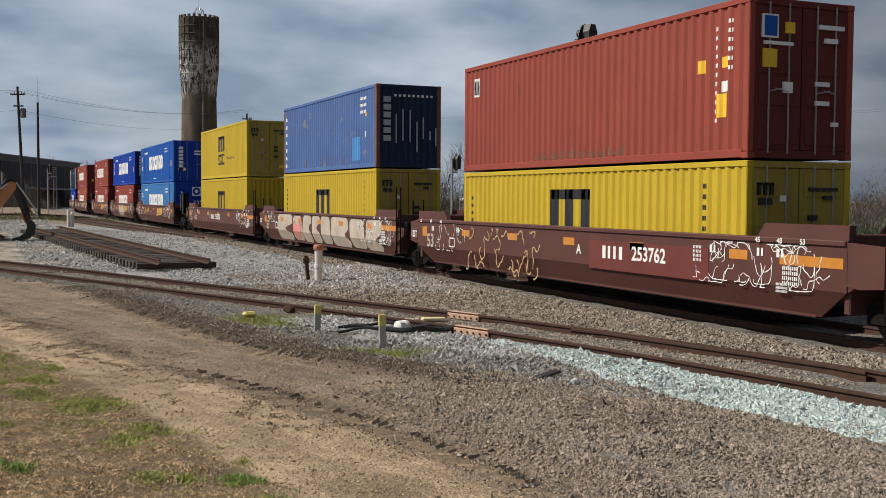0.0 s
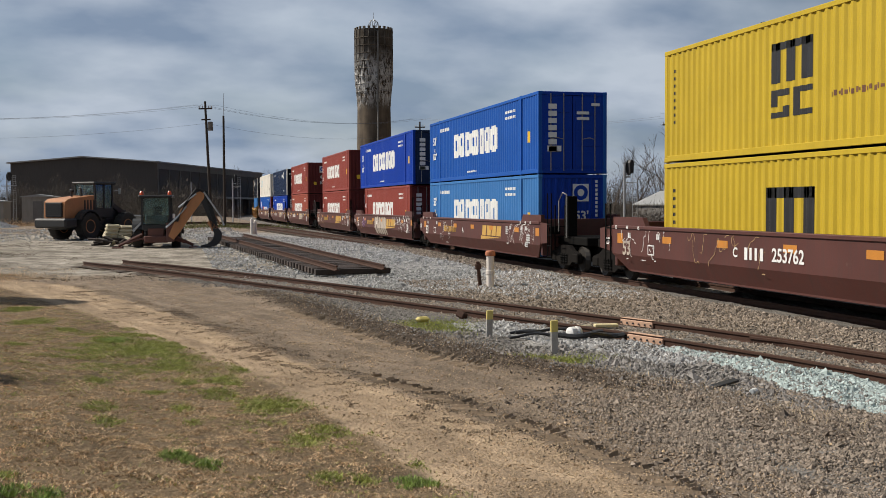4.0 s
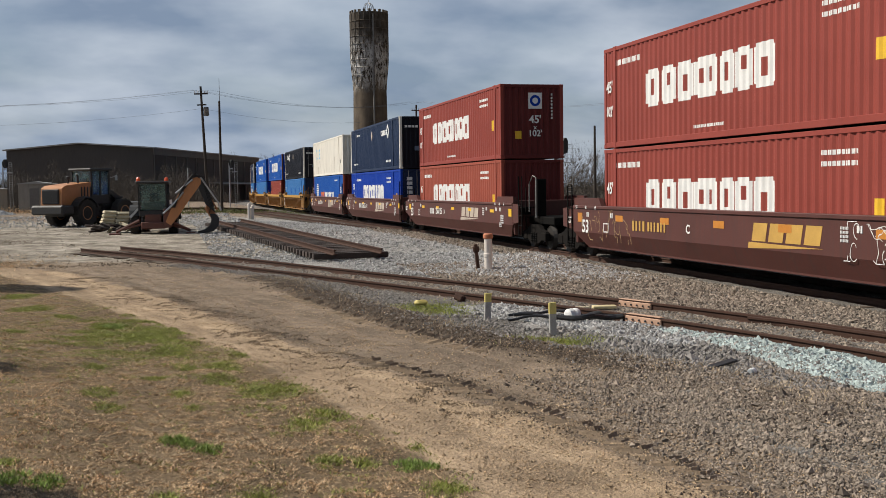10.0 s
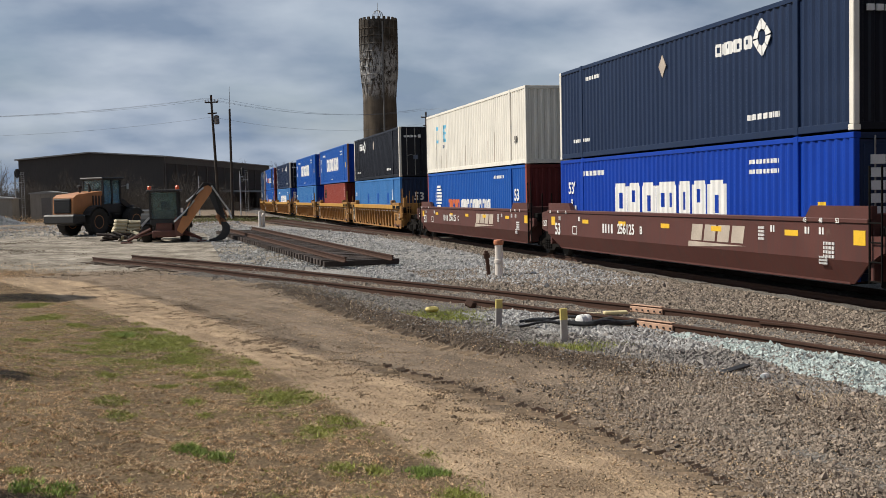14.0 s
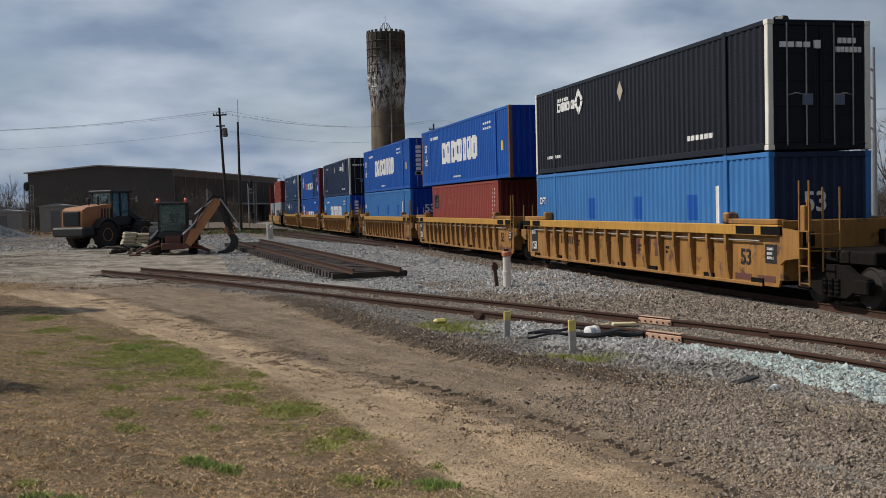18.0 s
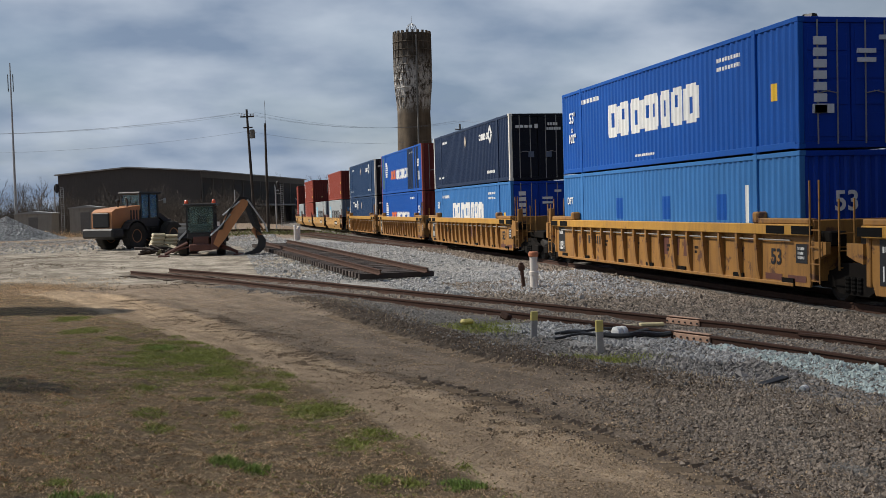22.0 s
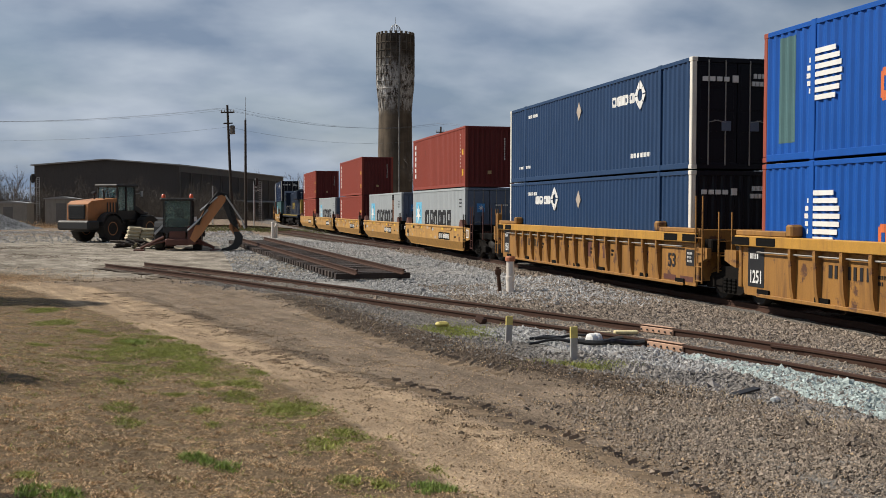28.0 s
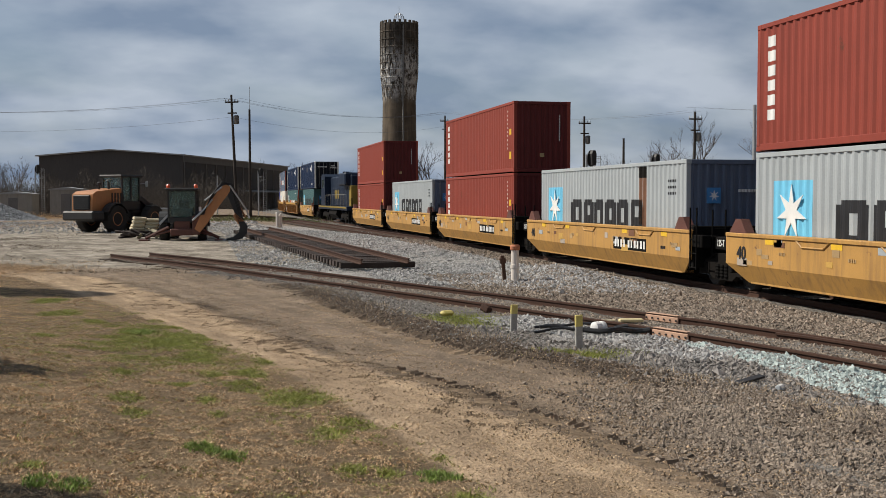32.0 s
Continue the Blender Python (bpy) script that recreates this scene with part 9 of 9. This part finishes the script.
stones("soil_crumbs", "dark crumbs of soil pressed into the sandy lane", 9000, (-4, 5.5, 6, 30), lambda x, y: (x > GRASS_X(y) - 0.1) * np.exp(-((x - ROAD_X(y) + 0.1) / 0.7) ** 2) * np.clip(3.0 * lump(x, y, 0.5, 9) * lump(x, y, 0.12, 10) - 0.9, 0, 1), 0.0095, M["tread"], 17, "soil")
stones("yard_clods", "brown clods tracked over the yard", 6000, (-14, 4, 34, 62), lambda x, y: (off_siding(x, np.minimum(y, 42)) < -1.2) * mottled(x, y, 0.8, 2) ** 3, 0.018, M["clod"], 16, "soil")
stones("yard_rubble", "rubble strewn at the back of the yard", 6000, (-24, 5, 64, 96), lambda x, y: 0.25 + 0.75 * mottled(x, y, 0.35, 1) ** 3, 0.06, M["stone_pale"], 14)

stones("gravel", "mixed stone at the foot of the new ballast", 9000, (5.0, 8.2, 10.2, 16), lambda x, y: (off_siding(x, y) < -1.2) * (off_siding(x, y) > -3.0) * (x > DARK_X(y) + 0.35) * (0.5 + 0.5 * mottled(x, y, 1.9, 2)), 0.022, M["stone_grey"], 15)


def gravel_heap(x, y, rx, ry, h):
    """A cone of loose gravel: a lumpy mound with stones over it."""
    rs = np.random.RandomState(13)

    def top(u, v):
        r = np.sqrt(u * u + v * v) + 0.10 * (lump(u, v, 0.35, 20) - 0.5)
        return h * np.clip(1 - r, 0, 1) ** 1.15
    n = 40
    U, V = np.meshgrid(np.linspace(-1.1, 1.1, n), np.linspace(-1.1, 1.1, n))
    Z = gz(x, y) - 0.05 + top(U, V)
    idx = np.arange(n * n).reshape(n, n)
    q = np.stack([idx[:-1, :-1], idx[:-1, 1:], idx[1:, 1:], idx[1:, :-1]], -1).reshape(-1)
    ob = raw_mesh("gravel_heap", np.stack([x + rx * U, y + ry * V, Z], -1).reshape(-1, 3), q, 4, M["stone_heap"], "stuff", "cone of loose blue-grey gravel at the yard's edge", "gravel heap")
    k = 9000
    p = rs.uniform(-1, 1, (k, 2))
    p = p[(p ** 2).sum(1) < 1]
    k = len(p)
    v0, f0 = octa()
    w = v0[None] * (1 + rs.uniform(-0.3, 0.3, (k, 6, 1))) * (0.07 * np.exp(rs.normal(0, 0.35, k)))[:, None, None]
    w = w + np.stack([x + rx * p[:, 0], y + ry * p[:, 1], gz(x, y) - 0.03 + top(p[:, 0], p[:, 1])], -1)[:, None, :]
    st = raw_mesh("loose_stones", w.reshape(-1, 3), (f0[None] + (np.arange(k) * 6)[:, None, None]).reshape(-1), 3, M["stone_heap"])
    st.parent = ob
    tagged(st, kind="stuff")


gravel_heap(-18.6, 104.0, 5.2, 4.0, 2.1)


def tyre_tread(label, offset, line, y0, y1, half, seed):
    """Pressed tyre lugs along a line: short leaning ridges of soil in two staggered rows."""
    rs = np.random.RandomState(seed)
    v, f, k = [], [], 0
    y = y0
    while y < y1:
        for side in (-1, 1):
            if rs.rand() < 0.78:
                yc = y + (0.06 if side > 0 else 0.0) + rs.normal(0, 0.012)
                dx = float(line(yc + 0.3) - line(yc - 0.3)) / 0.6
                xc = float(line(yc)) + offset + rs.normal(0, 0.02)
                a, b = side * 0.02, side * half * rs.uniform(0.75, 1.1)
                hgt, wd = 0.026 * rs.uniform(0.5, 1.2), 0.030 * rs.uniform(0.8, 1.3)
                q = []
                for u, lean in ((a, 0.0), (b, 0.09)):
                    for w, up in ((-wd, -0.006), (0.0, hgt), (wd, -0.006)):
                        px, py = xc + u + dx * (lean + w), yc + lean + w - u * dx
                        q.append((px, py, float(ground_z(px, py)) + up))
                v += q
                f += [(k, k + 1, k + 4), (k, k + 4, k + 3), (k + 1, k + 2, k + 5), (k + 1, k + 5, k + 4), (k, k + 2, k + 1), (k + 3, k + 4, k + 5)]
                k += 6
        y += 0.115 + 0.004 * rs.rand()
    raw_mesh("tyre_tread", np.array(v), np.array(f).ravel(), 3, M["tread"], "stuff", label, "tyre tracks")


tyre_tread("lug marks of a tyre along the sandy track", 0.30, ROAD_X, 7.0, 14, 0.19, 31)
tyre_tread("lug marks of a tyre beside the churned bank", -0.62, DARK_X, 14, 23, 0.19, 33)

GREEN = [(-0.95, 18.66, 0.28), (-0.37, 17.11, 0.36), (-1.82, 20.40, 0.15), (-0.93, 13.98, 0.12), (-0.21, 13.01, 0.10), (0.10, 11.84, 0.10), (0.21, 11.08, 0.07), (-0.78, 11.96, 0.14), (-0.64, 11.07, 0.12),
         (-1.24, 8.65, 0.07), (0.22, 13.76, 0.10), (0.54, 12.93, 0.17), (0.62, 14.02, 0.15), (0.35, 17.81, 0.09), (-0.06, 7.62, 0.08), (0.73, 13.71, 0.10), (1.11, 12.14, 0.29)]
GREEN += [(1.53, 10.61, 0.15), (1.24, 10.20, 0.16), (1.23, 8.71, 0.11), (1.54, 8.67, 0.10), (2.09, 9.06, 0.07), (0.59, 7.75, 0.11), (1.99, 7.75, 0.13), (0.98, 15.06, 0.16), (-0.01, 15.53, 0.22), (-2.6, 22.0, 0.3), (-3.2, 25.0, 0.3), (-2.3, 17.6, 0.14)]
CLUMPS = [(0.00, 9.46, 0.09), (0.12, 9.27, 0.08), (0.28, 9.10, 0.09), (-1.10, 8.08, 0.10), (-0.90, 8.03, 0.09), (1.86, 8.50, 0.10), (1.98, 8.42, 0.09), (-0.95, 18.6, 0.16)]


def spots(x, y, places):
    g = np.zeros_like(x)
    for gx, gy, r in places:
        d2 = ((x - gx) / (1.35 * r)) ** 2 + ((y - gy) / (r * 2.0)) ** 2
        g = np.maximum(g, np.clip(1.5 * np.exp(-0.9 * d2) - 0.35, 0, 1))
    return g


def green_weight(x, y):
    edge = np.clip(1 - np.abs(GRASS_X(y) - x - 0.75) / 1.1, 0, 1) * (y < 20)
    sparse = (0.06 + 0.30 * edge) * np.clip(3.2 * lump(x, y, 0.30, 1) * lump(x, y, 0.07, 2) - 0.9, 0, 1)
    far = np.exp(-(((x + 0.5) / 1.2) ** 2 + ((y - 17.6) / 2.6) ** 2)) * np.clip(2.4 * lump(x, y, 0.35, 3) - 0.7, 0, 1)
    return np.clip(spots(x, y, GREEN) * (0.3 + 1.0 * lump(x, y, 0.06, 4)) + sparse + 0.75 * far, 0, 1)


def blades(name, label, n, bounds, weight, h0, h1, width, material, seed, category="grass", lean=0.6):
    rs = np.random.RandomState(seed)
    pts = np.zeros((0, 2))
    for _ in range(60):
        q = np.column_stack([rs.uniform(bounds[0], bounds[1], n), rs.uniform(bounds[2], bounds[3], n)])
        pts = np.vstack([pts, q[rs.rand(n) < weight(q[:, 0], q[:, 1])]])
        if len(pts) >= n:
            break
    pts = pts[:n]
    n = len(pts)
    h = rs.uniform(h0, h1, n)
    a = rs.rand(n) * 2 * np.pi
    d = np.stack([np.cos(a), np.sin(a)], -1) * width * (0.6 + 0.8 * rs.rand(n))[:, None] / 2
    ln = rs.normal(0, lean, (n, 2)) * h[:, None]
    z = ground_z(pts[:, 0], pts[:, 1]) - 0.004
    A, B = np.column_stack([pts - d, z]), np.column_stack([pts + d, z])
    C = np.column_stack([pts + ln, z + h])
    v = np.stack([A, B, C], 1).reshape(-1, 3)
    return raw_mesh(name, v, np.arange(n * 3), 3, material, "stuff", label, category)


blades("weeds", "straw-coloured weeds on the yard's edge", 14000, (-16, -3, 30, 46), lambda x, y: np.clip(np.exp(-(((x + 7.5) / 3.2) ** 2 + ((y - 36.5) / 3.0) ** 2)) * mottled(x, y, 1.1, 2) * 1.6, 0, 1), 0.02, 0.07, 0.02, M["straw"], 26, "weeds")


def lawn_w(x, y):
    return np.clip((GRASS_X(y) - x) / 0.5 + 0.7 * (lump(x, y, 0.25, 6) - 0.4), 0, 1) * (1 - 0.85 * green_weight(x, y)) * np.clip(3.0 * (lump(x, y, 0.04, 7) * 0.6 + lump(x, y, 0.09, 8) * 0.4) - 0.95, 0.06, 1)


def near_bias(y):
    return np.clip(9.0 / np.maximum(y, 6.5), 0, 1) ** 1.2


blades("dormant_grass", "short tan dormant lawn grass", 300000, (-6.5, 2.8, 6.3, 34), lambda x, y: lawn_w(x, y) * near_bias(y) * (x > -0.22 * y - 1.0), 0.006, 0.020, 0.014, M["straw"], 21, lean=0.8)
blades("dead_grass_tips", "bleached grass tips over the lawn", 60000, (-6.5, 2.8, 6.3, 34), lambda x, y: lawn_w(x, y) * near_bias(y) * (x > -0.22 * y - 1.0) * mottled(x, y, 1.3, 1), 0.008, 0.022, 0.013, M["palestraw"], 22, lean=1.4)
blades("green_grass", "tufts of fresh green grass in the lawn", 60000, (-6.0, 2.6, 6.8, 28), lambda x, y: green_weight(x, y) * (GRASS_X(y) - x > -0.1), 0.014, 0.042, 0.011, M["green"], 23, lean=0.9)
blades("green_clumps", "thick clumps of deep green grass in the lawn", 9000, (-1.5, 2.3, 7.4, 19.2), lambda x, y: spots(x, y, CLUMPS) * np.clip(2.4 * lump(x, y, 0.045, 5) - 0.6, 0, 1), 0.018, 0.058, 0.012, M["deepgreen"], 27, lean=0.6)
blades("straw_litter", "trampled straw along the sandy lane", 9000, (-6, 5.2, 6.5, 32), lambda x, y: np.exp(-((x - ROAD_X(y) + 0.15) / 0.32) ** 2) * np.clip(3 * lump(x, y, 0.45, 11) * lump(x, y, 0.1, 12) - 0.6, 0, 1), 0.004, 0.016, 0.010, M["palestraw"], 28, "straw", lean=2.5)
blades("weeds", "low green weeds by the turnout", 7000, (4.0, 6.6, 13.6, 21.5), lambda x, y: np.clip(np.exp(-(((x - 5.5) / 0.45) ** 2 + ((y - 14.5) / 0.28) ** 2)) + 0.8 * np.exp(-(((x - 4.75) / 0.5) ** 2 + ((y - 19.3) / 0.7) ** 2)), 0, 1), 0.02, 0.08, 0.012, M["green"], 24, "weeds")
blades("dead_stalks", "dry weed stalks along the bank", 1600, (2.4, 7.0, 9, 27), lambda x, y: np.exp(-((x - DARK_X(y) - 0.4) / 0.5) ** 2) * mottled(x, y, 1.8, 4), 0.03, 0.11, 0.008, M["palestraw"], 25, "weeds")


# ---- the cloud that crosses the sun ----
CLOUD_FROM, CLOUD_SPEED = 1500.0, 40.0


def cloud_material():
    m = bpy.data.materials.new("thin drifting cloud")
    m.use_nodes = True
    nt = m.node_tree
    tc = nt.nodes.new("ShaderNodeTexCoord").outputs["Object"]
    sep = nt.nodes.new("ShaderNodeSeparateXYZ")
    nt.links.new(tc, sep.inputs[0])
    thick = nt.nodes.new("ShaderNodeMapRange"); thick.interpolation_type = "SMOOTHSTEP"
    for k, v in ((1, -95.0), (2, 20.0), (3, 0.10), (4, 0.35)):
        thick.inputs[k].default_value = v
    nt.links.new(sep.outputs["Y"], thick.inputs[0])
    rag = nt.nodes.new("ShaderNodeMapRange")
    for k, v in ((1, 0.3), (2, 0.7), (3, 0.85), (4, 1.15)):
        rag.inputs[k].default_value = v
    nt.links.new(noise_of(nt, tc, 0.02, 4), rag.inputs[0])
    mul = nt.nodes.new("ShaderNodeMath"); mul.operation = "MULTIPLY"
    nt.links.new(thick.outputs[0], mul.inputs[0])
    nt.links.new(rag.outputs[0], mul.inputs[1])
    clear, white, mix = nt.nodes.new("ShaderNodeBsdfTransparent"), nt.nodes.new("ShaderNodeBsdfDiffuse"), nt.nodes.new("ShaderNodeMixShader")
    white.inputs[0].default_value = (0.85, 0.86, 0.88, 1)
    nt.links.new(mul.outputs[0], mix.inputs[0])
    nt.links.new(clear.outputs[0], mix.inputs[1])
    nt.links.new(white.outputs[0], mix.inputs[2])
    nt.links.new(mix.outputs[0], nt.nodes["Material Output"].inputs[0])
    return m


def drifting_cloud():
    """A lumpy bank of cloud with a flat base, far up towards the sun; it drifts over the sun once."""
    n = 41
    u, v = np.meshgrid(np.linspace(-1, 1, n), np.linspace(-1, 1, n))
    X, Y = 420 * u * np.sqrt(1 - v * v / 2), 98 * v * np.sqrt(1 - u * u / 2)
    rim = np.clip(1 - np.maximum(np.abs(u), np.abs(v)), 0, 1) ** 0.5
    Z = rim * (26 + 12 * wob(X, Y, 0.045) + 7 * wob(X, Y, 0.11, 1.0))
    top = np.stack([X, Y, Z], -1).reshape(-1, 3)
    base = np.stack([X, Y, -4 * rim], -1).reshape(-1, 3)
    idx = np.arange(n * n).reshape(n, n)
    q = np.stack([idx[:-1, :-1], idx[:-1, 1:], idx[1:, 1:], idx[1:, :-1]], -1).reshape(-1, 4)
    ob = raw_mesh("drifting_cloud", np.vstack([top, base]), np.vstack([q, q[:, ::-1] + n * n]).ravel(), 4, cloud_material(), "", "thin grey-white cloud drifting across the sun", "cloud")
    ob.data.polygons.foreach_set("use_smooth", [True] * len(ob.data.polygons))
    return ob


CLOUD = drifting_cloud()


# ---- the train runs ----
def motions():
    times = [float(t) for t in range(33)]
    for ob, s0, z in MOVERS:
        rows = []
        for t in times:
            x, y, a = on_main(s0 - gone(t))
            rows.append((t, pose(x, y, RAIL_Z + z, 0, 0, -a)))
        walk(ob, rows)
    # its shadow's middle lies at y = 20 at 19.7 s and comes nearer
    el = radians(SUN_EL)
    x, y, z = SUN_AZ[0] * math.cos(el) * CLOUD_FROM, SUN_AZ[1] * math.cos(el) * CLOUD_FROM, math.sin(el) * CLOUD_FROM
    walk(CLOUD, [(t, pose(x, y + 20 + CLOUD_SPEED * (19.7 - t), z)) for t in (0.0, 16.0, 32.0)])


motions()
